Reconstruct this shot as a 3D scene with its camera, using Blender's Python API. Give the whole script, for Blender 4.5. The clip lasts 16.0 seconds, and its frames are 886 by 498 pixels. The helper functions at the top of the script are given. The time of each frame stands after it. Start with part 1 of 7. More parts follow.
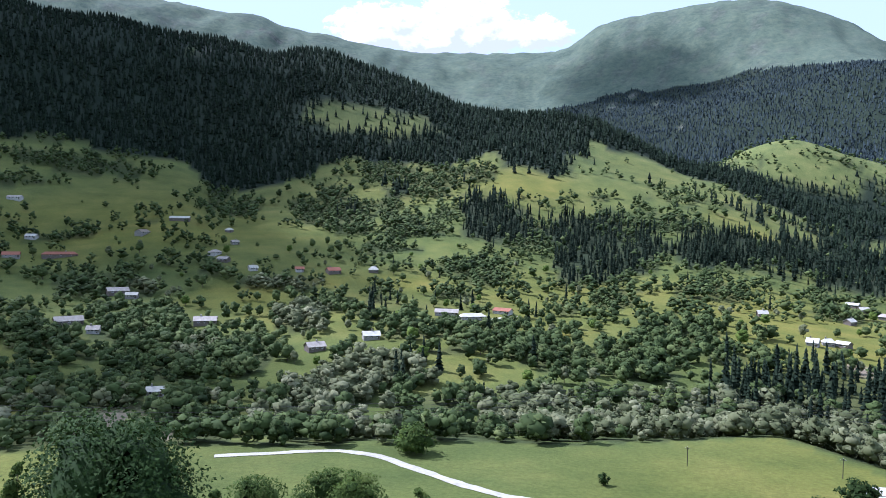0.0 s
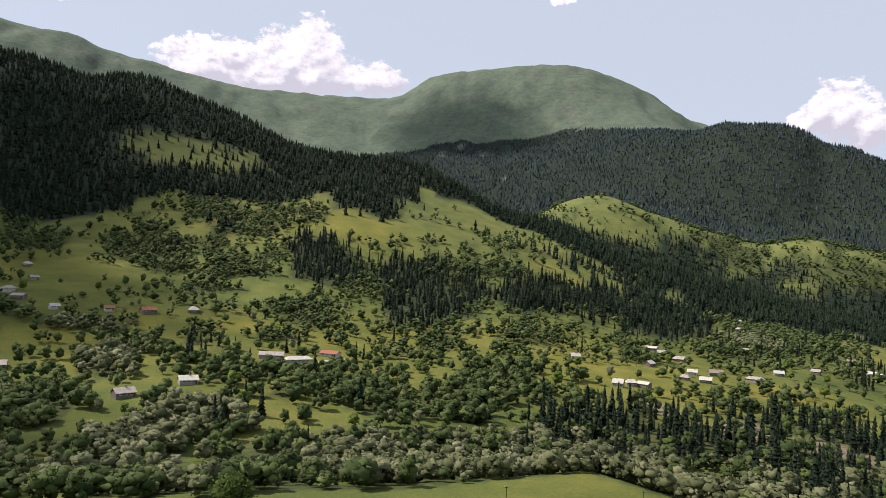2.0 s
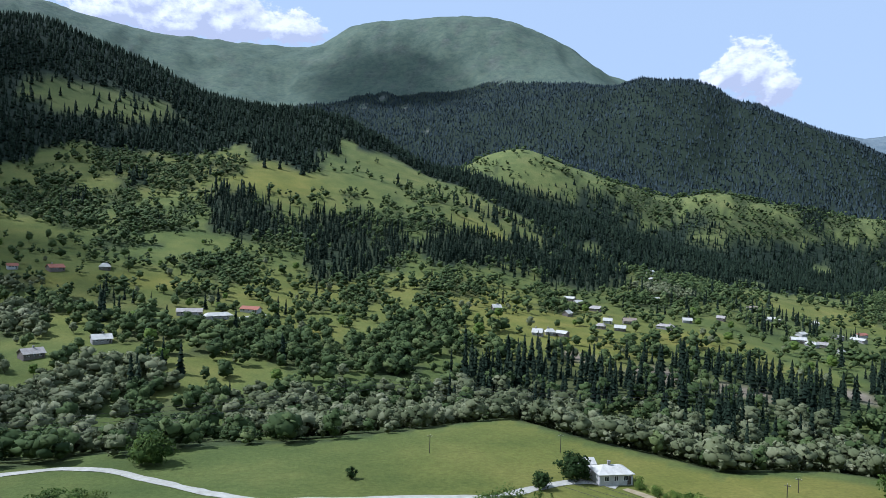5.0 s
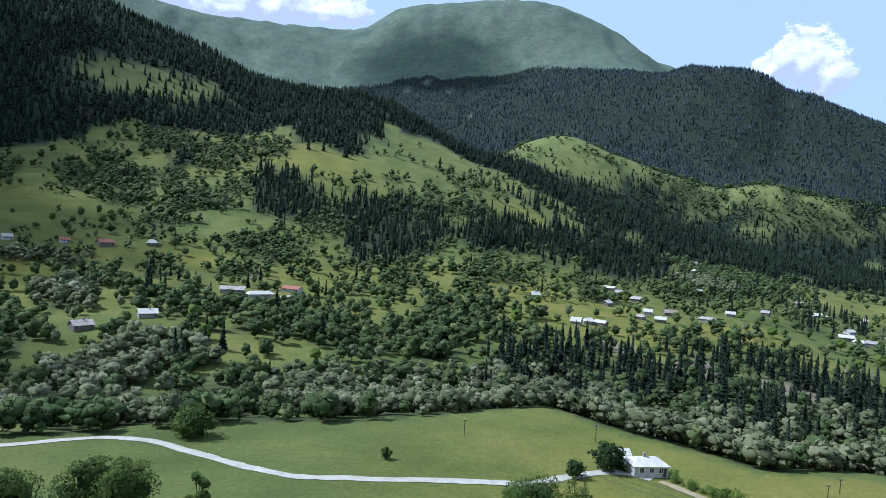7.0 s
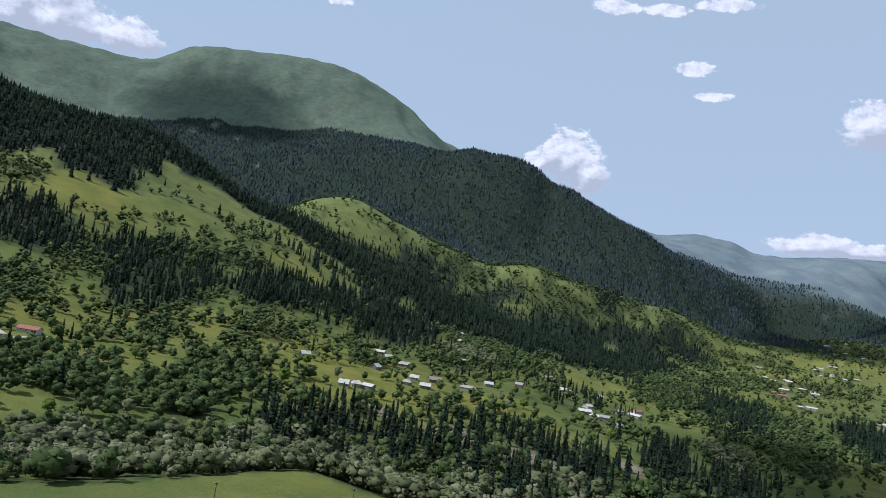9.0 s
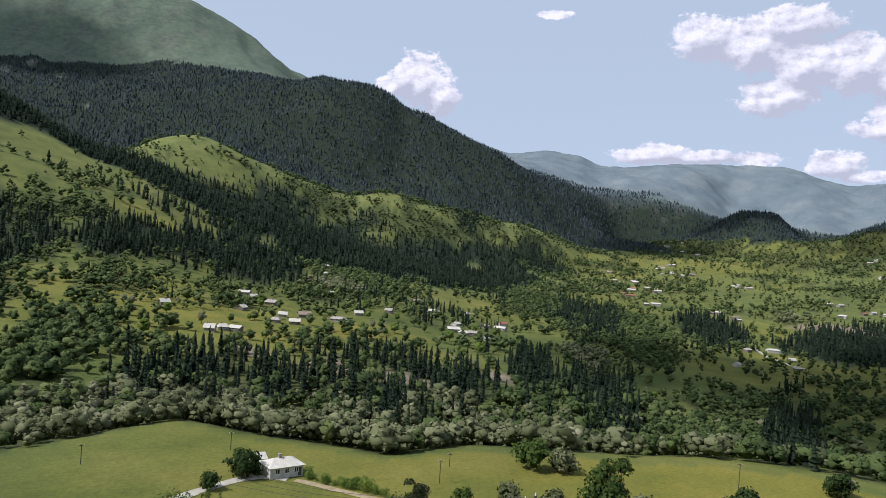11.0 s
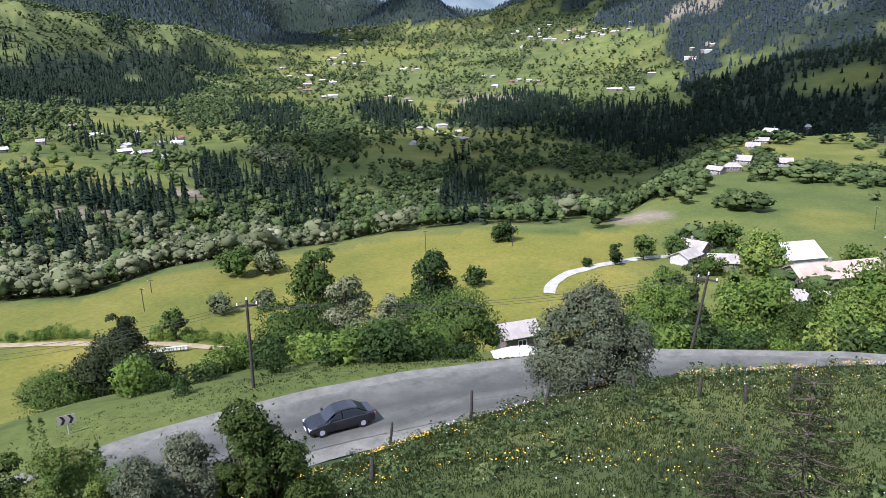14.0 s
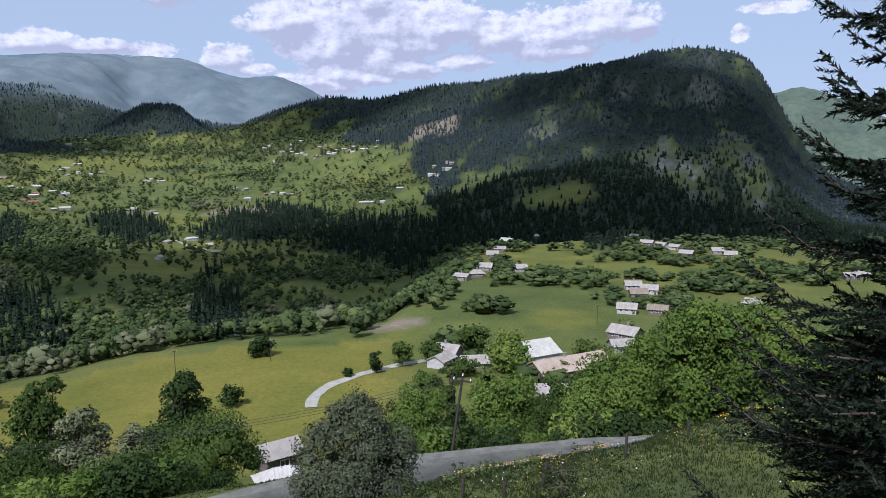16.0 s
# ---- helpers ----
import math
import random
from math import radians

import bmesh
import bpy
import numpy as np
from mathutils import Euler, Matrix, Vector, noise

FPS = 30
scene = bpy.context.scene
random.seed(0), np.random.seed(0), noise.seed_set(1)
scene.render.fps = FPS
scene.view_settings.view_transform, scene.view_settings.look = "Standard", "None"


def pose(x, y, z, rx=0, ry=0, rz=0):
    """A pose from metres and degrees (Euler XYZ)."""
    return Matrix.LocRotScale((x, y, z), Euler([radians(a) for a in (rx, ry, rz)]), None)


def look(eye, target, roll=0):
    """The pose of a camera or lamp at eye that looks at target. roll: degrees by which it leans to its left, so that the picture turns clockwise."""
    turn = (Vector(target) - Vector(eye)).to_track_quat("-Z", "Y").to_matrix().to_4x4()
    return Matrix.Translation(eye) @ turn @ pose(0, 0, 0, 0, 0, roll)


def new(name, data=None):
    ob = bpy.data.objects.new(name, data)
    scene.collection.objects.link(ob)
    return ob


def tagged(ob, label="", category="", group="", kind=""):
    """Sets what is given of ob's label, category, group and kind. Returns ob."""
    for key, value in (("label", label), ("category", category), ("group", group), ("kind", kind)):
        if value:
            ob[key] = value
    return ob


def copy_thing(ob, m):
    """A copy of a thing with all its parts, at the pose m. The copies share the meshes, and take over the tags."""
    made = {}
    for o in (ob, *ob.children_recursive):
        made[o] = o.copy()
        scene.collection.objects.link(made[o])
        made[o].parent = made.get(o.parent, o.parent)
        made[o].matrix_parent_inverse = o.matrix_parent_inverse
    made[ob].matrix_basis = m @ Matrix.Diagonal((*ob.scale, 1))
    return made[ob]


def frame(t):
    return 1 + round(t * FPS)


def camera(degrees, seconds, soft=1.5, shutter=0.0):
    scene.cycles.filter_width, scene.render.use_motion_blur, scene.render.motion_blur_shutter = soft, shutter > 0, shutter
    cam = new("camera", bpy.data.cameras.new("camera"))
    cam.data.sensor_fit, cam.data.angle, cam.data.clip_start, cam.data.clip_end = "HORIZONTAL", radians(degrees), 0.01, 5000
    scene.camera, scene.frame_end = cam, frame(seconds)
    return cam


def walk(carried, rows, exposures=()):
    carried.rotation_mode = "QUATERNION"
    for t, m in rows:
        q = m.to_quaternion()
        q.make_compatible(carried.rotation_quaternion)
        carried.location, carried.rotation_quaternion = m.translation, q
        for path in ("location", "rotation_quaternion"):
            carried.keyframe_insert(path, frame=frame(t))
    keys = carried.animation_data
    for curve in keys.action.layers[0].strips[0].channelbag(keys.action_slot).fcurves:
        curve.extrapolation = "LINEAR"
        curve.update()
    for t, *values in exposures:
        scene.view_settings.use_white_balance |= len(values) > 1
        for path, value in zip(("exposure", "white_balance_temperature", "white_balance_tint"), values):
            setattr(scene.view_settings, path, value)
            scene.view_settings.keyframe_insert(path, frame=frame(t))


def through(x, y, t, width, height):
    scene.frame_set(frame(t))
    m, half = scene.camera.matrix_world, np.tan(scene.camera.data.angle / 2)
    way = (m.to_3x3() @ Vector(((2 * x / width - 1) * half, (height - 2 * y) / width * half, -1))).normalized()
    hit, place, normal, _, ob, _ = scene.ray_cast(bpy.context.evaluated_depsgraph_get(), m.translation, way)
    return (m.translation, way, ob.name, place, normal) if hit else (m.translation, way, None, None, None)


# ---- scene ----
cam = camera(62.9, 16.0, soft=0.3)
# seconds, yaw, pitch, roll of a camera that is held and turned on one spot on the slope
ROWS = [
    (0, 0.26, -1.34, -1.07),
    (0.5, -2.08, 2.80, -0.84),
    (1, -4.78, 3.60, -1.46),
    (1.5, -8.31, 2.94, -2.57),
    (2, -13.16, 2.40, -2.45),
    (2.5, -18.06, 2.50, -2.32),
    (3, -18.21, 1.65, -2.24),
    (3.5, -18.44, 0.71, -3.70),
    (4, -19.69, 0.28, -3.49),
    (4.5, -19.75, 0.09, -3.04),
    (5, -19.26, -1.03, -2.06),
    (5.2, -17.63, -2.60, -2.37),
    (7.3, -16.04, -2.30, -3.54),
    (7.5, -17.36, -0.89, -4.37),
    (8, -23.06, 0.20, -6.40),
    (8.5, -30.71, 3.66, -8.17),
    (9, -33.64, 4.27, -8.86),
    (9.2, -34.34, 3.90, -8.08),
    (11.3, -46.07, -0.69, -3.15),
    (11.5, -47.56, -0.74, -2.59),
    (12, -54.90, -1.96, -2.37),
    (12.5, -56.01, -7.26, -1.41),
    (13, -56.07, -13.32, -0.50),
    (13.5, -58.91, -15.30, 0.49),
    (14, -69.62, -15.52, 1.82),
    (14.5, -73.97, -14.75, 0.66),
    (15, -79.04, -11.92, -0.17),
    (15.5, -84.44, -9.53, -0.28),
    (16, -88.64, -7.14, 0.42),
]
EXPOSURES = [
    (0.0, 0.85, 5100, 28), (0.5, 0.49, 6280, 19), (1.0, 0.39, 6480, 25), (2.5, 0.29, 6380, 25), (3.0, 0.26, 5780, 19), (3.5, 0.3, 5280, 20),
    (5.0, 0.25, 5080, 19), (7.5, 0.4, 4930, 18), (8.0, 0.35, 5430, 20), (9.0, 0.0, 5480, 17), (11.5, 0.12, 5880, 23), (12.5, 0.14, 5730, 24),
    (13.0, 0.52, 5600, 28), (14.0, 0.82, 5400, 28), (14.5, 0.64, 5350, 26), (15.5, 0.12, 5230, 26), (16.0, 0.02, 5380, 24),
]
walk(cam, [(t, pose(0.0, 0.0, 0.0, 90 + pitch, roll, yaw)) for t, yaw, pitch, roll in ROWS], EXPOSURES)

# ---- world and sun ----
SUN_BEARING, SUN_HEIGHT = -67.0, 50.0
# heaps of cumulus in the sky: bearing, height above the horizon, half width and half height (degrees)
CUMULUS_A = [
    (-6.1, 15.4, 2.8, 1.8), (2.3, 17, 2, 2.3), (0.1, 16.2, 2.2, 2.3), (2.4, 15.3, 3.9, 1.7), (6.5, 15.2, 2.6, 1.2), (-2.1, 14.8, 3.9, 1.2),
    (-3.9, 16, 1.7, 1.3), (-19.3, 18.3, 0.7, 0.8), (-15.8, 19, 1.2, 0.9), (-17.2, 18.3, 0.8, 0.5), 
    (21.6, 21.6, 1, 0.5), (41.7, 12.8, 1.9, 2), (40.6, 12.9, 1.3, 1.2),
    (43.3, 11.8, 1.5, 1.7), (39.3, 12.2, 1.1, 0.6), 
]
CUMULUS_B = [
    (63.1, 16.5, 2.2, 1.5), (66.4, 15.8, 2.3, 1.7), (70, 14.5, 2.5, 1.7),
    (68.5, 12.2, 2.6, 1.3), (73.3, 14.3, 2.4, 1.9), (69.1, 17.2, 3.2, 1.1), (75.5, 13, 1.7, 0.9), (77.4, 16.1, 1.6, 1.1), (60.6, 8.2, 2.1, 0.8),
    (59.4, 7.9, 2.5, 0.6), (63.6, 7.9, 2.4, 0.5), (67.2, 7.8, 1.9, 0.5), (72.5, 7.5, 1.6, 1), (74.4, 6.7, 1.7, 0.4), (81.3, 13.4, 1.7, 1.5),
    (83.5, 12.1, 2, 1.7), (80.7, 11.2, 2.4, 1.9), (77.8, 10.5, 2.2, 1.4), (75.2, 9.8, 1.9, 0.7), (84.9, 10.6, 1.6, 1.5), (80.1, 8.5, 4.2, 1.6),
]
CUMULUS_C = [
    (83.7, 8, 2.6, 1.3), (78.4, 5.9, 3.3, 0.6), (83.1, 6.1, 2, 0.6), (77, 10.5, 2.9, 1.8), (80.8, 9.8, 3.8, 2), (84.6, 10.2, 3, 1.8),
    (88.5, 10.2, 3.4, 1.8), (85, 8.6, 4.7, 1), (92.9, 9.4, 2.5, 1.6), (96.3, 9.3, 3.3, 1.8), (100.5, 9.9, 3.2, 1.6), (103, 9.8, 2, 1.2),
    (97.2, 8, 3.3, 0.8), (80.7, 6.5, 2.6, 1), (80.2, 5.6, 1.7, 0.8), (85, 6.9, 3.5, 0.8), (90.3, 7.3, 2.6, 0.6), (112.6, 10.2, 2.1, 0.4),
    (110.4, 8.6, 0.7, 0.6), (43.7, 24, 1.8, 0.5), (47.7, 24, 1.6, 0.4), (52.2, 24.4, 2.2, 0.4), (50.4, 20, 1.4, 0.5), (51.9, 18.1, 1.5, 0.3),
]
CUMULUS = CUMULUS_A + CUMULUS_B + CUMULUS_C


def build_sky():
    world = bpy.data.worlds.new("sky")
    scene.world = world
    world.use_nodes = True
    t = world.node_tree
    n, l = t.nodes, t.links
    sky = n.new("ShaderNodeTexSky")
    sky.sky_type, sky.sun_disc = "NISHITA", False
    sky.sun_elevation, sky.sun_rotation = radians(SUN_HEIGHT), radians(SUN_BEARING)
    sky.altitude, sky.air_density, sky.dust_density, sky.ozone_density = 1300, 1.0, 2.6, 1.0
    n["Background"].inputs["Strength"].default_value = SKY_STRENGTH

    def math_node(op, a, b=None, clamp=False):
        m = n.new("ShaderNodeMath")
        m.operation, m.use_clamp = op, clamp
        for k, v in enumerate((a, b)):
            if isinstance(v, (int, float)):
                m.inputs[k].default_value = v
            elif v is not None:
                l.new(v, m.inputs[k])
        return m.outputs[0]

    def vec(op, a, b):
        m = n.new("ShaderNodeVectorMath")
        m.operation = op
        for k, v in enumerate((a, b)):
            if isinstance(v, tuple):
                m.inputs[k].default_value = v
            elif v is not None:
                l.new(v, m.inputs[k])
        return m.outputs["Value" if op == "LENGTH" else "Vector"]

    co = n.new("ShaderNodeTexCoord").outputs["Generated"]
    sep = n.new("ShaderNodeSeparateXYZ")
    l.new(co, sep.inputs[0])
    bearing = math_node("MULTIPLY", math_node("ARCTAN2", sep.outputs[0], sep.outputs[1]), 180 / math.pi)
    height = math_node("MULTIPLY", math_node("ARCSINE", sep.outputs[2]), 180 / math.pi)
    comb = n.new("ShaderNodeCombineXYZ")
    l.new(bearing, comb.inputs[0])
    l.new(height, comb.inputs[1])

    def fluff(scale, detail, rough, shift):
        x = n.new("ShaderNodeTexNoise")
        x.inputs["Scale"].default_value, x.inputs["Detail"].default_value, x.inputs["Roughness"].default_value = scale, detail, rough
        l.new(vec("ADD", vec("MULTIPLY", comb.outputs[0], (1.0, 1.45, 1.0)), shift), x.inputs["Vector"])
        return x.outputs["Fac"]

    heap, low = None, None
    for b, e, w, h in CUMULUS:
        d = vec("LENGTH", vec("MULTIPLY", vec("SUBTRACT", comb.outputs[0], (b, e, 0.0)), (0.86 / w, 0.86 / h, 0.0)), None)
        q = math_node("SUBTRACT", 1.0, d)
        heap = q if heap is None else math_node("MAXIMUM", heap, q)
        if w * h > 1.1:
            d = vec("LENGTH", vec("MULTIPLY", vec("SUBTRACT", comb.outputs[0], (b + 0.25 * w, e - 0.7 * h, 0.0)), (0.86 / w, 0.86 / h, 0.0)), None)
            q = math_node("SUBTRACT", 1.0, d)
            low = q if low is None else math_node("MAXIMUM", low, q)
    heap = math_node("MAXIMUM", heap, -1.0)
    rag = math_node("ADD", math_node("SUBTRACT", fluff(0.55, 8, 0.62, (3.0, 1.0, 0.0)), 0.5), math_node("MULTIPLY", math_node("SUBTRACT", fluff(1.9, 6, 0.6, (8.0, 4.0, 0.0)), 0.5), 0.45))
    dens = math_node("ADD", math_node("MULTIPLY", heap, 1.7), math_node("MULTIPLY", rag, 2.5))
    ramp_in = n.new("ShaderNodeMapRange")
    ramp_in.interpolation_type = "SMOOTHSTEP"
    ramp_in.inputs["From Min"].default_value, ramp_in.inputs["From Max"].default_value = -0.02, 0.42
    l.new(dens, ramp_in.inputs["Value"])
    # billows: lit where the cloud thins out towards the sun above and to the left
    rag2 = math_node("SUBTRACT", fluff(0.55, 8, 0.62, (2.55, 1.5, 0.0)), 0.5)
    lit = math_node("ADD", 0.62, math_node("MULTIPLY", math_node("SUBTRACT", rag, rag2), 1.9), True)
    base = math_node("ADD", math_node("SUBTRACT", low, heap), math_node("MULTIPLY", rag, 1.2))
    thick = math_node("MULTIPLY", math_node("ADD", base, 0.30, True), 0.95)
    lit = math_node("SUBTRACT", lit, math_node("MAXIMUM", thick, 0.0), True)
    col = n.new("ShaderNodeValToRGB")
    col.color_ramp.elements[0].position, col.color_ramp.elements[0].color = 0.12, (4.3, 4.45, 4.8, 1)
    col.color_ramp.elements[1].position, col.color_ramp.elements[1].color = 0.8, (8.2, 8.1, 8.0, 1)
    l.new(lit, col.inputs["Fac"])
    m = n.new("ShaderNodeMix")
    m.data_type = "RGBA"
    l.new(math_node("MULTIPLY", ramp_in.outputs[0], 0.93), m.inputs[0])
    veil = n.new("ShaderNodeMix")
    veil.data_type = "RGBA"
    veil.inputs[0].default_value = 0.85
    l.new(sky.outputs[0], veil.inputs[6])
    veil.inputs[7].default_value = (4.3, 5.1, 5.4, 1)
    l.new(veil.outputs[2], m.inputs[6])
    l.new(col.outputs[0], m.inputs[7])
    l.new(m.outputs[2], n["Background"].inputs["Color"])


SKY_STRENGTH = 0.115
build_sky()
sun = new("sun", bpy.data.lights.new("sun", "SUN"))
sun.data.energy, sun.data.angle, sun.data.color = 4.9, radians(0.5), (1.0, 0.95, 0.86)
sb, sh = radians(SUN_BEARING), radians(SUN_HEIGHT)
SUN_WAY = Vector((math.sin(sb) * math.cos(sh), math.cos(sb) * math.cos(sh), math.sin(sh)))
sun.matrix_world = look(SUN_WAY * 900, (0, 0, 0))


# ---- materials ----
def mat(name, build, rough=0.9, spec=0.2):
    m = bpy.data.materials.new(name)
    m.use_nodes = True
    t = m.node_tree
    b = t.nodes["Principled BSDF"]
    b.inputs["Roughness"].default_value = rough
    b.inputs["Specular IOR Level"].default_value = spec
    build(t, t.nodes, t.links, b)
    return m


def noise_node(t, scale, detail=4, rough=0.6, coords="Object"):
    n = t.nodes.new("ShaderNodeTexNoise")
    n.inputs["Scale"].default_value, n.inputs["Detail"].default_value, n.inputs["Roughness"].default_value = scale, detail, rough
    c = t.nodes.new("ShaderNodeTexCoord")
    t.links.new(c.outputs[coords], n.inputs["Vector"])
    return n.outputs["Fac"]


def ramp(t, fac, stops):
    r = t.nodes.new("ShaderNodeValToRGB")
    while len(r.color_ramp.elements) < len(stops):
        r.color_ramp.elements.new(0.5)
    for e, (p, c) in zip(r.color_ramp.elements, stops):
        e.position, e.color = p, (*c, 1)
    t.links.new(fac, r.inputs["Fac"])
    return r.outputs["Color"]


def mix(t, fac, a, b, kind="MIX"):
    m = t.nodes.new("ShaderNodeMix")
    m.data_type, m.blend_type = "RGBA", kind
    for sock, v in ((m.inputs[0], fac), (m.inputs[6], a), (m.inputs[7], b)):
        if isinstance(v, (int, float)):
            sock.default_value = v
        elif isinstance(v, tuple):
            sock.default_value = (*v, 1)
        else:
            t.links.new(v, sock)
    return m.outputs[2]


def bump(t, b, fac, strength, distance):
    n = t.nodes.new("ShaderNodeBump")
    n.inputs["Strength"].default_value, n.inputs["Distance"].default_value = strength, distance
    t.links.new(fac, n.inputs["Height"])
    t.links.new(n.outputs[0], b.inputs["Normal"])


def foliage(name, dark, light, warm, rough=0.8, spec=0.12, through=0.35):
    """Leaves: each clump and each tree has a tone of its own, and thin leaves let some light through."""
    def build(t, n, l, b):
        g = n.new("ShaderNodeNewGeometry")
        a = n.new("ShaderNodeAttribute")
        a.attribute_name = "tone"
        c = ramp(t, g.outputs["Random Per Island"], [(0.0, dark), (0.75, light), (1.0, warm)])
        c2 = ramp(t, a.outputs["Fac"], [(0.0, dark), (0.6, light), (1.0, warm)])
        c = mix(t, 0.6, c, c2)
        l.new(c, b.inputs["Base Color"])
        tr = n.new("ShaderNodeBsdfTranslucent")
        l.new(c, tr.inputs["Color"])
        ms = n.new("ShaderNodeMixShader")
        ms.inputs[0].default_value = through
        l.new(b.outputs[0], ms.inputs[1])
        l.new(tr.outputs[0], ms.inputs[2])
        l.new(ms.outputs[0], n["Material Output"].inputs["Surface"])
    return mat(name, build, rough, spec)


M_WILLOW = foliage("willow_leaves", (0.052, 0.066, 0.026), (0.140, 0.156, 0.072), (0.29, 0.295, 0.170), through=0.2)
M_BROAD = foliage("broad_leaves", (0.020, 0.036, 0.011), (0.074, 0.108, 0.032), (0.150, 0.180, 0.060), through=0.2)
M_BRIGHT = foliage("young_leaves", (0.044, 0.086, 0.014), (0.146, 0.215, 0.038), (0.25, 0.30, 0.060))
M_SPRUCE = foliage("spruce_needles", (0.008, 0.014, 0.009), (0.017, 0.028, 0.016), (0.030, 0.042, 0.023), 0.9, 0.04, 0.05)
# Spruce again, paler and bluer: distance haze mixed into the needle colour.
M_HAZEWOOD = foliage("haze_tinted_needles", (0.026, 0.038, 0.039), (0.036, 0.050, 0.052), (0.048, 0.064, 0.066), 0.95, 0.03, 0.05)


def build_bark(t, n, l, b):
    c = ramp(t, noise_node(t, 6.0), [(0.3, (0.05, 0.038, 0.028)), (0.7, (0.14, 0.11, 0.085))])
    l.new(c, b.inputs["Base Color"])
    bump(t, b, noise_node(t, 25.0), 0.6, 0.03)


M_BARK = mat("bark", build_bark)


def build_ground(t, n, l, b):
    """Meadow, dry grass, wood floor (also the bank's painted shade), bare rock, high pasture and a haze-tinted far
    range, by the land cover kept in each point of the ground.
    """
    cov = n.new("ShaderNodeAttribute")
    cov.attribute_name = "cover"
    sep = n.new("ShaderNodeSeparateColor")
    l.new(cov.outputs["Color"], sep.inputs[0])
    fine = noise_node(t, 0.9, 6, 0.7)
    mid = noise_node(t, 0.035, 5, 0.6)
    wide = noise_node(t, 0.006, 4, 0.55)
    grass = ramp(t, mid, [(0.25, (0.054, 0.078, 0.020)), (0.5, (0.088, 0.111, 0.028)), (0.75, (0.128, 0.140, 0.036))])
    dry = ramp(t, mid, [(0.25, (0.100, 0.116, 0.020)), (0.5, (0.150, 0.146, 0.026)), (0.78, (0.212, 0.178, 0.040))])
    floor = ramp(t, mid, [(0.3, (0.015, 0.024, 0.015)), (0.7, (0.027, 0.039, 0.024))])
    rock = ramp(t, noise_node(t, 0.05, 8, 0.7), [(0.35, (0.045, 0.055, 0.045)), (0.5, (0.09, 0.095, 0.08)), (0.68, (0.18, 0.175, 0.155))])
    # Pasture green, cooled and greyed a little for distance haze.
    alp = ramp(t, noise_node(t, 0.035, 8, 0.75), [(0.30, (0.062, 0.090, 0.066)), (0.48, (0.090, 0.122, 0.086)), (0.68, (0.130, 0.156, 0.102))])
    c = mix(t, sep.outputs[1], grass, dry)
    a = n.new("ShaderNodeAttribute")
    a.attribute_name = "alpine"
    up = n.new("ShaderNodeAttribute")
    up.attribute_name = "upland"
    rough_pasture = ramp(t, mid, [(0.25, (0.084, 0.110, 0.036)), (0.5, (0.126, 0.150, 0.047)), (0.78, (0.185, 0.190, 0.066))])
    c = mix(t, up.outputs["Fac"], c, rough_pasture)
    c = mix(t, a.outputs["Fac"], c, alp)
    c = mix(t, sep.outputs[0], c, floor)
    c = mix(t, sep.outputs[2], c, rock)
    soil = ramp(t, noise_node(t, 0.12, 7, 0.7), [(0.3, (0.13, 0.105, 0.07)), (0.7, (0.25, 0.215, 0.15))])
    ea = n.new("ShaderNodeAttribute")
    ea.attribute_name = "earth"
    c = mix(t, ea.outputs["Fac"], c, soil)
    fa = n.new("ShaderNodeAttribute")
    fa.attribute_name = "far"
    # Blue-grey of the farthest range: distance haze put into its colour.
    hazed_range = ramp(t, noise_node(t, 0.008, 8, 0.7), [(0.3, (0.10, 0.135, 0.15)), (0.55, (0.14, 0.175, 0.185)), (0.75, (0.18, 0.205, 0.20))])
    c = mix(t, fa.outputs["Fac"], c, hazed_range)
    tone = ramp(t, fine, [(0.25, (0.70, 0.70, 0.70)), (0.75, (1.25, 1.25, 1.25))])
    c = mix(t, 1.0, c, tone, "MULTIPLY")
    tone2 = ramp(t, wide, [(0.3, (0.82, 0.84, 0.86)), (0.7, (1.15, 1.12, 1.08))])
    c = mix(t, 1.0, c, tone2, "MULTIPLY")
    l.new(c, b.inputs["Base Color"])
    crag = n.new("ShaderNodeMath")
    crag.operation = "MULTIPLY"
    l.new(noise_node(t, 0.03, 9, 0.7), crag.inputs[0])
    l.new(a.outputs["Fac"], crag.inputs[1])
    tall = n.new("ShaderNodeMath")
    tall.operation = "MULTIPLY_ADD"
    l.new(crag.outputs[0], tall.inputs[0])
    tall.inputs[1].default_value = 11.0
    l.new(fine, tall.inputs[2])
    bump(t, b, tall.outputs[0], 0.55, 0.35)


M_GROUND = mat("ground_cover", build_ground, 0.95, 0.1)


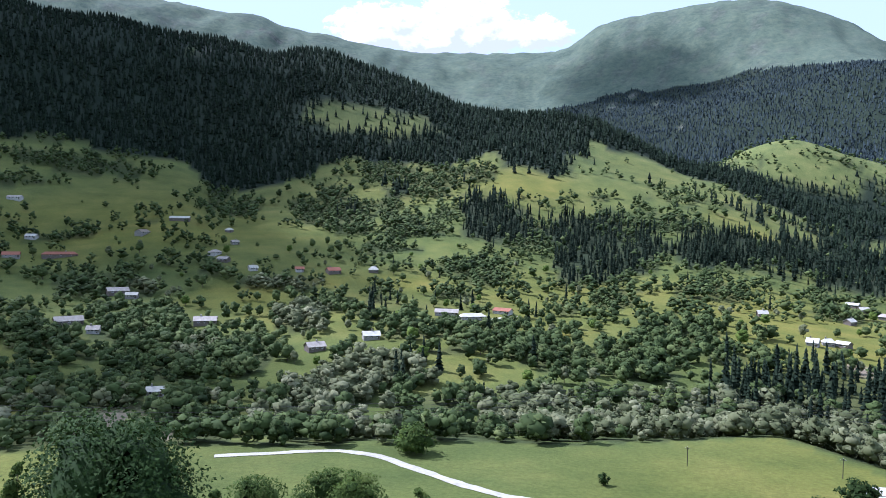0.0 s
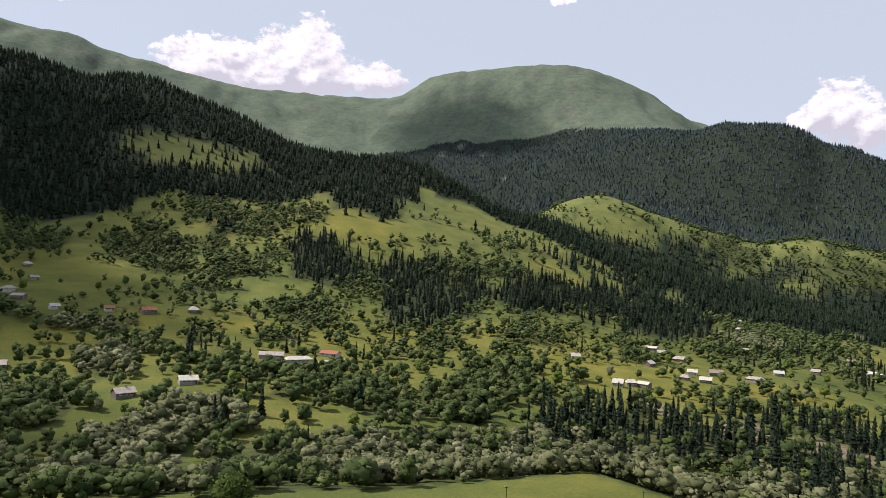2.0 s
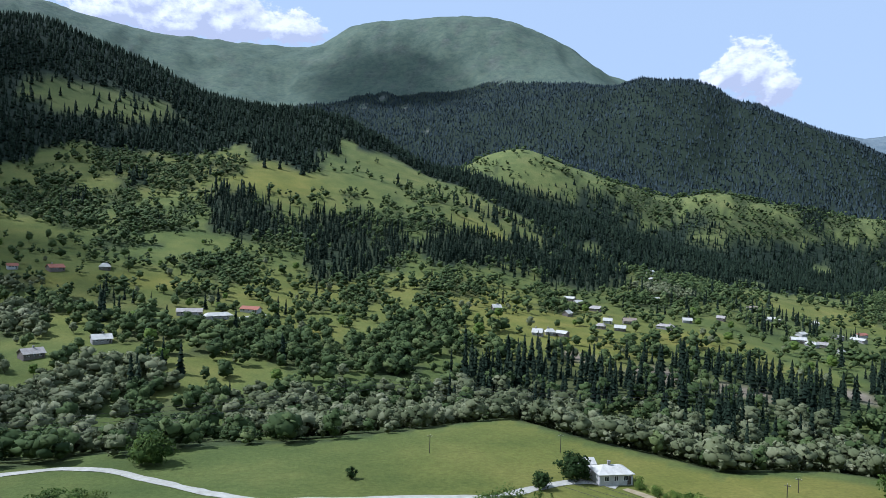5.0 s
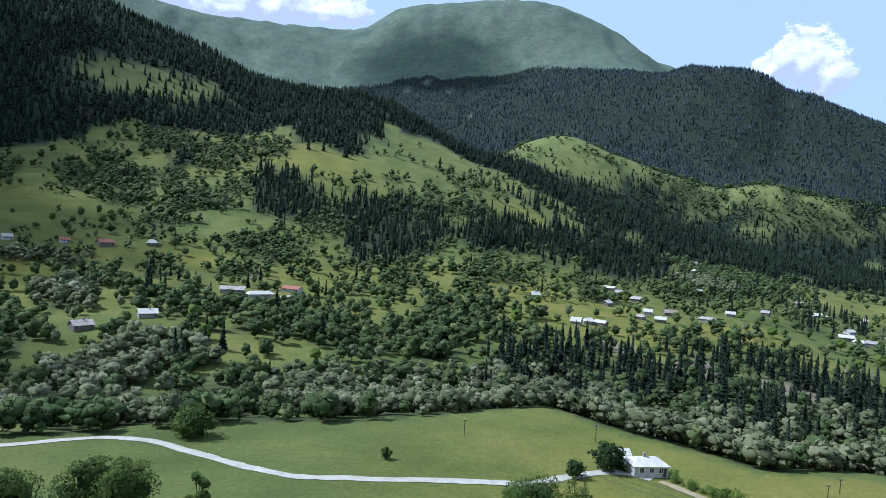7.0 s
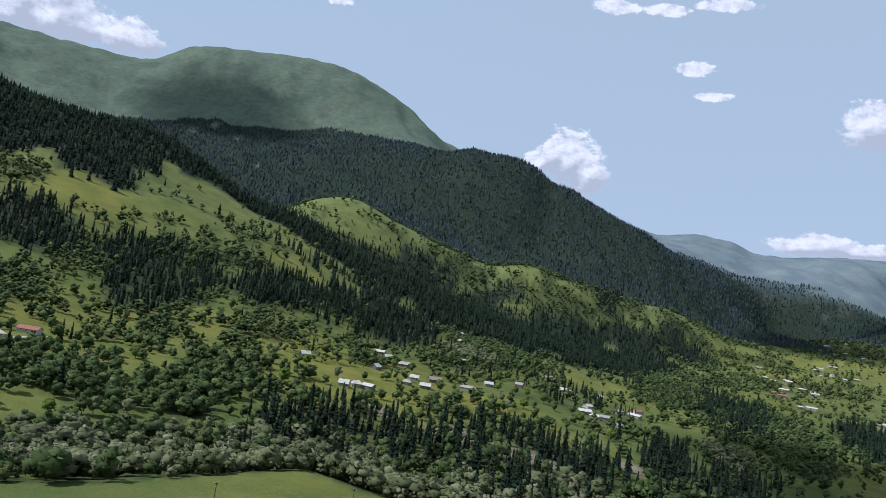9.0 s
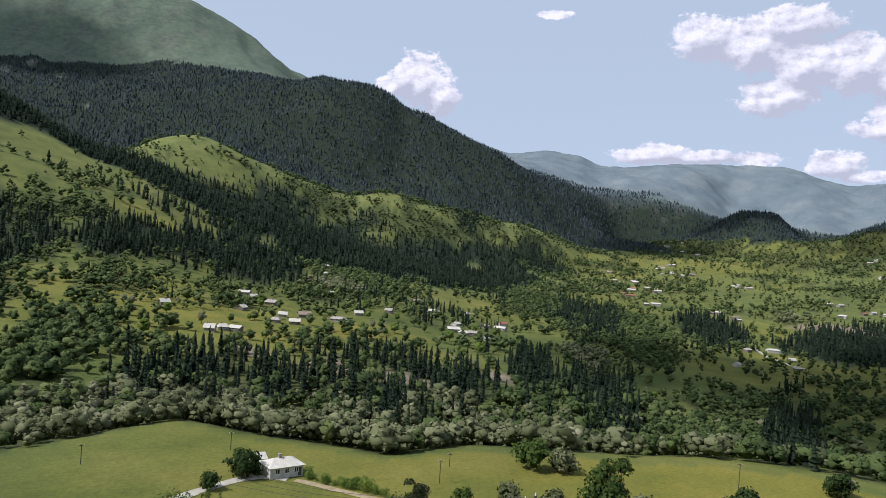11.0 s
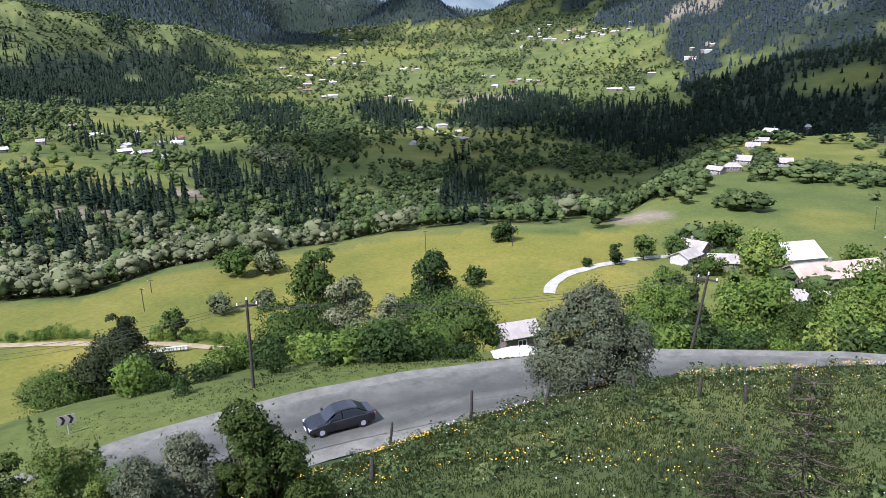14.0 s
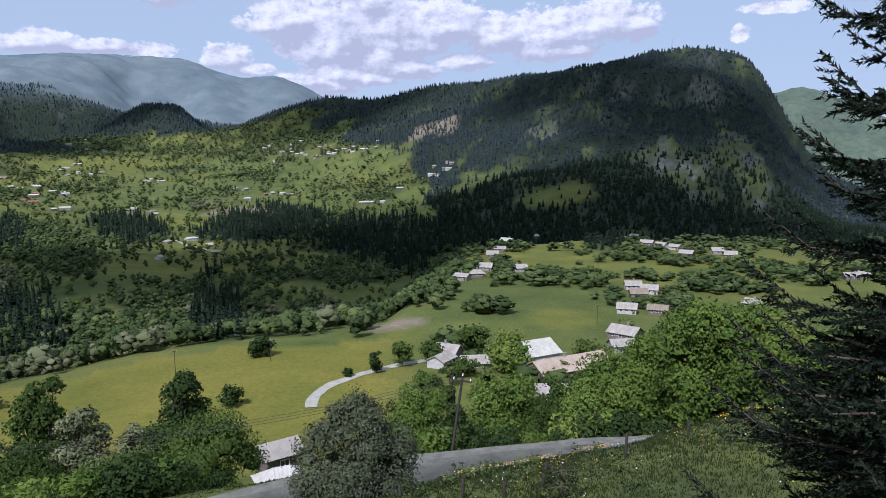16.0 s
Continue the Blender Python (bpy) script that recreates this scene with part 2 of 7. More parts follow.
def build_asphalt(t, n, l, b):
    c = ramp(t, noise_node(t, 0.35, 5), [(0.3, (0.048, 0.049, 0.039)), (0.7, (0.075, 0.076, 0.061))])
    ac = n.new("ShaderNodeAttribute")
    ac.attribute_name = "across"
    dust = ramp(t, ac.outputs["Fac"], [(0.0, (0.55, 0.55, 0.55)), (0.16, (0.05, 0.05, 0.05)), (0.34, (0.4, 0.4, 0.4)), (0.5, (0.0, 0.0, 0.0)), (0.66, (0.25, 0.25, 0.25)), (0.8, (0.35, 0.35, 0.35)), (0.94, (0.7, 0.7, 0.7)), (1.0, (0.8, 0.8, 0.8))])
    worn = mix(t, 1.0, dust, ramp(t, noise_node(t, 0.7, 6, 0.7), [(0.35, (0.2, 0.2, 0.2)), (0.65, (1.0, 1.0, 1.0))]), "MULTIPLY")
    c = mix(t, worn, c, (0.190, 0.187, 0.150))
    g = ramp(t, noise_node(t, 30.0, 3), [(0.3, (0.8, 0.8, 0.8)), (0.7, (1.2, 1.2, 1.2))])
    l.new(mix(t, 1.0, c, g, "MULTIPLY"), b.inputs["Base Color"])
    bump(t, b, noise_node(t, 40.0, 3), 0.4, 0.01)


M_ASPHALT = mat("worn_asphalt", build_asphalt, 0.85, 0.3)


def build_gravel(t, n, l, b):
    c = ramp(t, noise_node(t, 1.2, 8, 0.75), [(0.3, (0.094, 0.093, 0.075)), (0.7, (0.205, 0.200, 0.162))])
    l.new(c, b.inputs["Base Color"])
    bump(t, b, noise_node(t, 18.0, 5), 0.7, 0.03)


M_GRAVEL = mat("grey_gravel", build_gravel)


def build_track(t, n, l, b):
    c = ramp(t, noise_node(t, 0.5, 8, 0.7), [(0.3, (0.265, 0.255, 0.20)), (0.7, (0.44, 0.425, 0.345))])
    l.new(c, b.inputs["Base Color"])
    bump(t, b, noise_node(t, 9.0, 5), 0.6, 0.04)


M_TRACK = mat("pale_limestone_track", build_track)


def build_cloud(t, n, l, b):
    """Vapour, thick in the middle and thinning to nothing at a ragged rim."""
    b.inputs["Base Color"].default_value = (0.92, 0.92, 0.93, 1)
    c = n.new("ShaderNodeTexCoord")
    flat = n.new("ShaderNodeVectorMath")
    flat.operation = "MULTIPLY"
    flat.inputs[1].default_value = (1, 1, 0)
    l.new(c.outputs["Object"], flat.inputs[0])
    ln = n.new("ShaderNodeVectorMath")
    ln.operation = "LENGTH"
    l.new(flat.outputs[0], ln.inputs[0])
    rag = n.new("ShaderNodeMath")
    rag.operation = "MULTIPLY_ADD"
    l.new(noise_node(t, 2.6, 6, 0.6), rag.inputs[0])
    rag.inputs[1].default_value = 1.1
    l.new(ln.outputs["Value"], rag.inputs[2])
    thin = n.new("ShaderNodeMapRange")
    thin.inputs["From Min"].default_value, thin.inputs["From Max"].default_value = 0.95, 1.42
    thin.inputs["To Min"].default_value, thin.inputs["To Max"].default_value = 0.72, 0.0
    l.new(rag.outputs[0], thin.inputs["Value"])
    clear = n.new("ShaderNodeBsdfTransparent")
    ms = n.new("ShaderNodeMixShader")
    l.new(thin.outputs[0], ms.inputs[0])
    l.new(clear.outputs[0], ms.inputs[1])
    l.new(b.outputs[0], ms.inputs[2])
    l.new(ms.outputs[0], n["Material Output"].inputs["Surface"])


M_CLOUD = mat("cloud_vapour", build_cloud, 1.0, 0.0)


def plain(name, a, b_, scale, rough=0.9, spec=0.2, bumpy=0.0, metal=0.0):
    def build(t, n, l, b):
        c = ramp(t, noise_node(t, scale, 7, 0.7), [(0.3, a), (0.7, b_)])
        l.new(c, b.inputs["Base Color"])
        b.inputs["Metallic"].default_value = metal
        if bumpy:
            bump(t, b, noise_node(t, scale * 6, 4), 0.5, bumpy)
    return mat(name, build, rough, spec)


M_TIN = plain("galvanised_sheet", (0.35, 0.34, 0.285), (0.57, 0.55, 0.465), 0.5, 0.75, 0.2)
M_OLDTIN = plain("weathered_sheet", (0.22, 0.195, 0.165), (0.42, 0.385, 0.33), 0.5, 0.75, 0.25)
M_PALETIN = plain("pale_sheet", (0.40, 0.375, 0.33), (0.56, 0.53, 0.47), 2.0, 0.7, 0.3)
M_RUSTROOF = plain("rusty_sheet", (0.27, 0.19, 0.13), (0.46, 0.38, 0.29), 0.4, 0.65, 0.4)
M_REDROOF = plain("red_tiles", (0.24, 0.09, 0.055), (0.34, 0.15, 0.10), 1.5, 0.85, 0.2, 0.03)
M_BOARDROOF = plain("old_boards", (0.16, 0.125, 0.09), (0.30, 0.25, 0.19), 1.2, 0.9, 0.15, 0.02)
M_PLASTER = plain("whitewash", (0.34, 0.33, 0.30), (0.56, 0.545, 0.51), 0.6, 0.9, 0.2, 0.01)
M_PLANKS = plain("weathered_planks", (0.10, 0.085, 0.07), (0.22, 0.19, 0.16), 2.0, 0.9, 0.15, 0.02)
M_STONE = plain("grey_stone", (0.18, 0.17, 0.155), (0.36, 0.34, 0.31), 1.8, 0.9, 0.2, 0.04)
M_WHITEWOOD = plain("white_paint", (0.66, 0.66, 0.64), (0.80, 0.80, 0.78), 2.0, 0.6, 0.3)
M_DARKWOOD = plain("dark_wood", (0.05, 0.04, 0.03), (0.11, 0.09, 0.07), 3.0, 0.85, 0.2, 0.01)
M_POSTWOOD = plain("grey_post_wood", (0.030, 0.026, 0.022), (0.075, 0.065, 0.055), 7.0, 0.9, 0.15, 0.01)
M_GLASS = plain("window_glass", (0.02, 0.025, 0.03), (0.03, 0.035, 0.04), 1.0, 0.08, 0.6)
M_EARTH = plain("brown_earth", (0.21, 0.17, 0.095), (0.34, 0.285, 0.17), 0.6, 0.95, 0.1, 0.05)
M_STEEL = plain("galvanised_steel", (0.30, 0.31, 0.32), (0.42, 0.43, 0.44), 3.0, 0.5, 0.5)
M_SALLOW = foliage("sallow_leaves", (0.044, 0.056, 0.028), (0.098, 0.114, 0.060), (0.21, 0.22, 0.135), through=0.2)
M_JUNIPER = foliage("evergreen_needles", (0.014, 0.020, 0.007), (0.030, 0.042, 0.014), (0.058, 0.070, 0.024), through=0.1)
M_LEAF = foliage("roadside_leaves", (0.032, 0.060, 0.012), (0.086, 0.132, 0.026), (0.16, 0.195, 0.042))
M_ELDER = foliage("elder_leaves", (0.034, 0.054, 0.010), (0.076, 0.106, 0.022), (0.14, 0.165, 0.04))
M_TREELEAF = foliage("alder_leaves", (0.022, 0.042, 0.010), (0.045, 0.078, 0.020), (0.08, 0.11, 0.03))
M_WALNUT = foliage("walnut_leaves", (0.014, 0.032, 0.007), (0.032, 0.062, 0.013), (0.060, 0.095, 0.020), through=0.2)
M_GRASS = foliage("meadow_grass", (0.018, 0.030, 0.007), (0.036, 0.052, 0.012), (0.068, 0.072, 0.020), through=0.2)
M_FLOWER_Y = plain("yellow_petals", (0.60, 0.36, 0.02), (0.74, 0.48, 0.04), 5.0, 0.7, 0.2)
M_FLOWER_W = plain("white_petals", (0.70, 0.70, 0.68), (0.80, 0.80, 0.78), 5.0, 0.7, 0.2)
M_SNOW = plain("old_snow", (0.72, 0.74, 0.78), (0.86, 0.87, 0.88), 0.05, 0.8, 0.2)
M_WIRE = plain("dark_wire", (0.03, 0.028, 0.026), (0.06, 0.055, 0.05), 5.0, 0.7, 0.3)
M_CARPAINT = plain("black_car_paint", (0.010, 0.011, 0.014), (0.014, 0.015, 0.018), 2.0, 0.18, 0.6)
M_TYRE = plain("black_rubber", (0.012, 0.012, 0.012), (0.025, 0.025, 0.025), 8.0, 0.85, 0.2)
M_CRAG = plain("crag_rock", (0.14, 0.14, 0.145), (0.30, 0.295, 0.285), 0.03, 0.95, 0.1)

# ---- the land: lines of equal character, each as bearing from the viewpoint (degrees, right +), distance and height (m) ----
MEADOW_EDGE = [
    (-45, 205, -58), (-31, 209, -58), (-10, 190, -58), (0, 195, -58), (9, 196, -58), (18, 210, -58), (25, 230, -58),
    (30, 212, -58), (35, 203, -58), (41, 193, -58), (48, 209, -58), (60, 212, -58), (66, 224, -58), (72, 229, -58),
    (78, 224, -58), (84, 235, -59), (88, 330, -61), (92, 500, -62), (100, 540, -62), (107, 560, -62), (115, 600, -66),
    (132, 640, -66),
]
RIVER = [
    (-45, 270, -64), (-30, 262, -65), (-10, 245, -67), (10, 250, -68), (25, 290, -72), (40, 270, -76), (50, 300, -82),
    (60, 340, -90), (70, 400, -97), (78, 440, -102), (86, 520, -112), (92, 640, -116), (100, 720, -122), (115, 850, -130),
    (132, 900, -135),
]
LOWER_SLOPE = [
    (-45, 400, -56), (-30, 400, -56), (-20, 380, -60), (-10, 360, -58), (0, 370, -55), (10, 385, -57), (22, 400, -59),
    (30, 420, -63), (40, 430, -66), (50, 470, -73), (60, 560, -88), (67, 620, -97), (76, 600, -104), (85, 900, -117),
    (92, 800, -105), (100, 850, -105), (115, 1000, -110), (132, 1050, -115),
]
TERRACE = [
    (-45, 640, -17), (-30, 640, -22), (-20, 640, -11), (-10, 520, -36), (0, 480, -46), (10, 540, -42), (20, 560, -39),
    (30, 620, -50), (40, 680, -56), (50, 780, -82), (60, 1000, -87), (70, 950, -103), (78, 1000, -98), (85, 1100, -96),
    (92, 1000, -96), (105, 1080, -76), (115, 1150, -101), (132, 1200, -126),
]
UPPER_SLOPE = [
    (-45, 1000, 100), (-31, 1000, 100), (-25, 1000, 87), (-20, 1020, 93), (-17.9, 900, 35), (-13.4, 900, 53), (-10, 920, 63),
    (-6, 960, 86), (2, 1000, 102), (5, 1080, 131), (10, 1050, 110), (19, 1000, 63), (25, 950, 17), (30, 950, -17),
    (36, 980, -43), (43, 1050, -59), (50, 1200, -75), (60, 1500, -73), (70, 1300, -89), (75, 1500, -73), (85, 1500, -60),
    (92, 1300, -41), (100, 1250, -22), (107, 1250, -22), (113, 1250, -66), (120, 1300, -137), (132, 1350, -142),
]
NEAR_RIDGE_A = [
    (-45, 1500, 416), (-27.4, 1504, 377), (-25.2, 1516, 383), (-22.2, 1537, 369), (-19.9, 1548, 368), (-17.1, 1550, 366), (-15, 1550, 353),
    (-13.4, 1548, 341), (-11.7, 1534, 357), (-9.5, 1509, 351), (-7.8, 1488, 327), (-4.7, 1461, 296), (-2, 1439, 269), (0.3, 1421, 233),
    (2.9, 1398, 222), (6, 1384, 211), (7.5, 1380, 211), (9.1, 1360, 208), (11.7, 1325, 195), (13.8, 1295, 162),
]
NEAR_RIDGE_B = [
    (16.3, 1273, 131), (18.4, 1255, 106), (20.7, 1230, 99), (22, 1218, 91), (24.3, 1203, 69), (27, 1200, 38), (28.3, 1200, 33),
    (30.5, 1200, 24), (36.6, 1220, -15), (43.5, 1280, -49), (50, 1500, -63), (60, 1800, -50), (70, 1700, -59), (80, 1750, -31),
    (88, 1600, 14), (100, 1500, 52), (108, 1480, 65), (113, 1450, 0), (120, 1500, -158), (132, 1600, -168),
]
NEAR_RIDGE = NEAR_RIDGE_A + NEAR_RIDGE_B
KNOLL_FOOT = [
    (-45, 1750, 404), (-28, 1750, 388), (-11, 1750, 340), (0, 1650, 232), (10, 1550, 190), (17, 1480, 124), (20.7, 1450, 96),
    (24.7, 1430, 55), (28.3, 1430, 30), (31, 1430, 10), (36.6, 1450, -18), (43.5, 1480, -39), (50, 1640, -40), (60, 2000, -35),
    (70, 2000, -35), (80, 1950, 17), (88, 1750, 55), (100, 1600, 89), (108, 1560, 98), (113, 1520, 27), (120, 1650, -173),
    (132, 1700, -179),
]
KNOLL = [
    (-45, 2000, 425), (-10, 2000, 353), (0, 1900, 233), (10, 1800, 189), (17, 1750, 122), (20.4, 1744, 156), (22.4, 1730, 188),
    (24.2, 1719, 204), (25.9, 1700, 200), (28.2, 1700, 180), (30.8, 1700, 146), (32.5, 1700, 127), (36.3, 1720, 89), (39.8, 1737, 114),
    (42.3, 1753, 97), (44.9, 1776, 80), (47.1, 1807, 62), (51.1, 1886, 50), (55.5, 2050, 0), (60, 2250, 8), (70, 2250, 8),
    (80, 2100, 59), (88, 1900, 100), (100, 1680, 141), (108, 1630, 148), (111.5, 1620, 99), (113, 1600, 42), (120, 1750, -184),
    (132, 1800, -189),
]
KNOLL_BACK = [
    (-45, 2250, 437), (-10, 2250, 356), (0, 2150, 245), (10, 2050, 208), (17, 2000, 157), (20, 1990, 174), (26, 1960, 203),
    (31.2, 1950, 164), (36.3, 1960, 123), (41.7, 2000, 112), (45, 2050, 111), (50, 2150, 86), (55.5, 2400, 34), (60, 2550, 36),
    (65, 2600, 45), (70, 2500, 44), (80, 2250, 94), (88, 2100, 139), (100, 1760, 179), (108, 1720, 187), (111.5, 1700, 125),
    (113, 1690, 59), (120, 1850, -194), (132, 1900, -200),
]
FAR_HILL_A = [
    (-45, 2900, 564), (-10, 2900, 459), (0, 2900, 418), (10, 2900, 433), (20, 2900, 490), (25, 2900, 543), (29, 2900, 595),
    (31.9, 2900, 587), (34.2, 2878, 608), (37.7, 2841, 604), (39.5, 2819, 559), (40.2, 2815, 505), (42.1, 2807, 493), (43.6, 2797, 461),
    (44.7, 2792, 436), (46.5, 2780, 392), (48.2, 2780, 363), (49.3, 2780, 339), (50.9, 2791, 286), (53.6, 2854, 237), (55, 2900, 164),
    (56.4, 2941, 109), (58.2, 2998, -33), (61, 3000, 19),
]
FAR_HILL_B = [
    (64.7, 2999, 130), (66.4, 2998, 194), (69, 2950, 196), (71.3, 2829, 43), (75.1, 2666, 146), (77.5, 2600, 179), (78.9, 2544, 191),
    (80.7, 2490, 196), (82.8, 2417, 182), (86.7, 2312, 208), (91.6, 2191, 218), (95.9, 2064, 218), (100.1, 1967, 213), (103.4, 1899, 246),
    (106.2, 1856, 246), (107.4, 1843, 248), (110.5, 1808, 228), (111.3, 1800, 209), (112, 1795, 180), (113, 1785, 125), (114, 1782, 72),
    (115.2, 1780, -12), (120, 1950, -171), (132, 2000, -175),
]
FAR_HILL = FAR_HILL_A + FAR_HILL_B
FAR_VALLEY = [
    (-45, 3300, 641), (-10, 3300, 552), (0, 3300, 523), (10, 3300, 552), (20, 3300, 618), (25, 3300, 677), (29, 3300, 689),
    (32, 3250, 632), (36.8, 3250, 573), (43.6, 3200, 478), (50, 3200, 330), (52.7, 3300, 312), (55.4, 3300, 268), (57.6, 3350, 270), (61.2, 3350, 258), (63.9, 3350, 210), (65.5, 3400, 165), (69, 3400, 150),
    (74, 3100, 108), (80, 2900, 101), (88, 2700, 94), (95, 2500, 87), (105, 2400, 42), (112, 2300, 0), (116, 2250, -79),
    (122, 2300, -121), (132, 2300, -121),
]
HIGH_RANGE_A = [
    (-45, 4300, 1233), (-24, 4300, 1233), (-20.9, 4300, 1207), (-19, 4300, 1194), (-17.1, 4300, 1182), (-14.6, 4300, 1190), (-13.2, 4300, 1133),
    (-9.1, 4300, 1094), (-6.7, 4300, 1073), (-4.3, 4345, 1039), (-1.1, 4398, 1041), (2.4, 4400, 1041), (6.7, 4400, 1043), (9.4, 4355, 1064),
    (11.6, 4301, 1182), (14.7, 4247, 1210), (17.8, 4196, 1237), (22.3, 4150, 1226), (24.6, 4150, 1196), (27.2, 4150, 1110), (29, 4150, 1041),
    (30.4, 4150, 962),
]
HIGH_RANGE_B = [
    (31.9, 4150, 884), (40, 4300, 670), (49.3, 4500, 563), (52.6, 4500, 604), (54.9, 4500, 571), (56.2, 4500, 505), (61.5, 4500, 537),
    (65.4, 4500, 566), (69.7, 4500, 555), (71.8, 4500, 483), (73.2, 4500, 452), (76.1, 4500, 470), (78.1, 4500, 403), (79.4, 4481, 330),
    (84, 4300, 231), (100, 3600, 204), (113.4, 3102, 229), (114.6, 3100, 251), (116.4, 3100, 211), (119.5, 3100, 118), (125, 3200, 84),
    (132, 3300, 173),
]
HIGH_RANGE = HIGH_RANGE_A + HIGH_RANGE_B
RANGE_BACK = [
    (-45, 4900, 1131), (10, 4900, 952), (22, 4900, 1176), (32, 4900, 776), (50, 4900, 515), (70, 4900, 472), (80, 4900, 300),
    (110, 4900, 128), (132, 4900, 128),
]

LINES = [MEADOW_EDGE, RIVER, LOWER_SLOPE, TERRACE, UPPER_SLOPE, NEAR_RIDGE, KNOLL_FOOT, KNOLL, KNOLL_BACK, FAR_HILL, FAR_VALLEY, HIGH_RANGE, RANGE_BACK]
ROAD_LINE = [(-60, 30), (-45, 30), (0, 31), (30, 32.5), (45, 34), (55, 35.2), (65, 36.6), (75, 38.4), (85, 40.5), (95, 42.7), (105, 45.6), (115, 49.5), (132, 58), (150, 68)]
ROAD_Z = -19.0


def vnoise(x, y, seed=0):
    """Smooth value noise, -1 to 1."""
    xi, yi = np.floor(x), np.floor(y)
    u, v = x - xi, y - yi
    u, v = u * u * (3 - 2 * u), v * v * (3 - 2 * v)

    def h(a, b):
        s = np.sin(a * 127.1 + b * 311.7 + seed * 74.7) * 43758.5453
        return (s - np.floor(s)) * 2 - 1
    return (h(xi, yi) * (1 - u) + h(xi + 1, yi) * u) * (1 - v) + (h(xi, yi + 1) * (1 - u) + h(xi + 1, yi + 1) * u) * v


def fbm(x, y, octaves=4, seed=0):
    out, a, f = 0.0, 0.5, 1.0
    for k in range(octaves):
        out = out + a * vnoise(x * f, y * f, seed + k)
        a, f = a * 0.5, f * 2.03
    return out


def along(line, b):
    """Distance and height of a line of the land at the bearings b, rounded off."""
    q = np.array(line, float)
    r, z = 0, 0
    for d, w in ((-0.7, 0.25), (0, 0.5), (0.7, 0.25)):
        r = r + w * np.interp(b + d, q[:, 0], q[:, 1])
        z = z + w * np.interp(b + d, q[:, 0], q[:, 2])
    return r, z


def road_distance(b):
    return np.interp(b, [q[0] for q in ROAD_LINE], [q[1] for q in ROAD_LINE])


BEARINGS = np.concatenate([np.arange(-46, 131, 0.35), np.arange(132, 313, 3.0)])
RADII = np.concatenate([np.linspace(0, 60, 62), np.unique(np.round(np.concatenate([60 * (4900 / 60) ** (np.arange(1, 166) / 165), np.arange(2000, 2900, 60), np.arange(3050, 4480, 38)]), 1))])


def knots_at(b):
    """Distances and heights of the land's profile at the bearings b (n), as two n x k arrays."""
    behind = np.where(b > 131, np.sin(np.pi * np.clip((b - 131) / 183, 0, 1)), 0)
    bb = np.where(b > 131, 131 - 177 * np.clip((b - 131) / 183, 0, 1), b)
    rc = road_distance(bb)
    z20 = np.interp(bb, [60, 80, 100, 115], [-13.2, -12.4, -11.6, -10.4])
    crest = np.interp(bb, [50, 64, 70, 77, 84, 95, 103, 112, 125], [-18.4, -17.9, -17.4, -16.9, -16.3, -15.9, -15.5, -14.0, -12.5])
    verge = np.interp(bb, [40, 58, 72, 90], [9.5, 8.0, 5.6, 5.2])
    one = np.ones_like(b)
    r = [0 * one, 4 * one, 10 * one, np.minimum(20, rc - 13), rc - 6.3, rc - 4.5, rc - 3.9, rc + 3.8, rc + verge, rc + 0.5 * (145 - rc), 145 * one]
    z = [-1.7 * one, -4.0 * one, -8.2 * one, z20, crest, (ROAD_Z - 0.1) * one, ROAD_Z * one, (ROAD_Z - 0.05) * one, (ROAD_Z - 0.7) * one, -43 * one, -56.5 * one]
    for line in LINES:
        lr, lz = along(line, bb)
        r.append(lr)
        z.append(lz)
    r, z = np.stack(r, 1), np.stack(z, 1)
    z = z + behind[:, None] * np.minimum(r * 0.55, 260)
    return r, z


def profile(r, z, at):
    """A smooth monotone curve through the knots (r, z), read at the distances at."""
    d = np.diff(z) / np.diff(r)
    m = np.empty_like(z)
    m[0], m[-1] = d[0], d[-1]
    same = d[1:] * d[:-1] > 0
    m[1:-1] = np.where(same, 2 * d[1:] * d[:-1] / np.where(same, d[1:] + d[:-1], 1), 0)
    i = np.clip(np.searchsorted(r, at) - 1, 0, len(r) - 2)
    h = r[i + 1] - r[i]
    u = (at - r[i]) / h
    return (2 * u**3 - 3 * u**2 + 1) * z[i] + (u**3 - 2 * u**2 + u) * h * m[i] + (3 * u**2 - 2 * u**3) * z[i + 1] + (u**3 - u**2) * h * m[i + 1]


KR, KZ = knots_at(BEARINGS)
GRID_Z = np.array([profile(KR[i], KZ[i], RADII) for i in range(len(BEARINGS))])
GB, GR = np.meshgrid(np.radians(BEARINGS), RADII, indexing="ij")
GX, GY = GR * np.sin(GB), GR * np.cos(GB)


def roughness_of_land(r, b):
    a = np.interp(r, [0, 60, 150, 260, 500, 900, 1400, 3000, 4900], [0.12, 0.15, 0.7, 0.9, 3.0, 6.0, 14.0, 26.0, 40.0])
    return a * np.clip(np.abs(r - road_distance(np.where(b > 132, 132, b))) / 6 - 0.8, 0, 1)


GRID_Z += roughness_of_land(GR, np.degrees(GB)) * (
    fbm(GX / 9 + 3.1, GY / 9, 3, 5) * np.interp(GR, [0, 100, 200], [1, 0.6, 0])
    + fbm(GX / 90, GY / 90, 4, 9) * np.interp(GR, [40, 200, 1200, 1600], [0, 0.9, 0.6, 0.3])
    + (0.5 - np.abs(fbm(GX / 330, GY / 330, 5, 21))) * np.interp(GR, [800, 1500], [0, 0.9])
    + (0.4 - np.abs(fbm(GX / 150, GY / 150, 3, 27))) * np.interp(GR, [2500, 3600], [0, 0.25]))


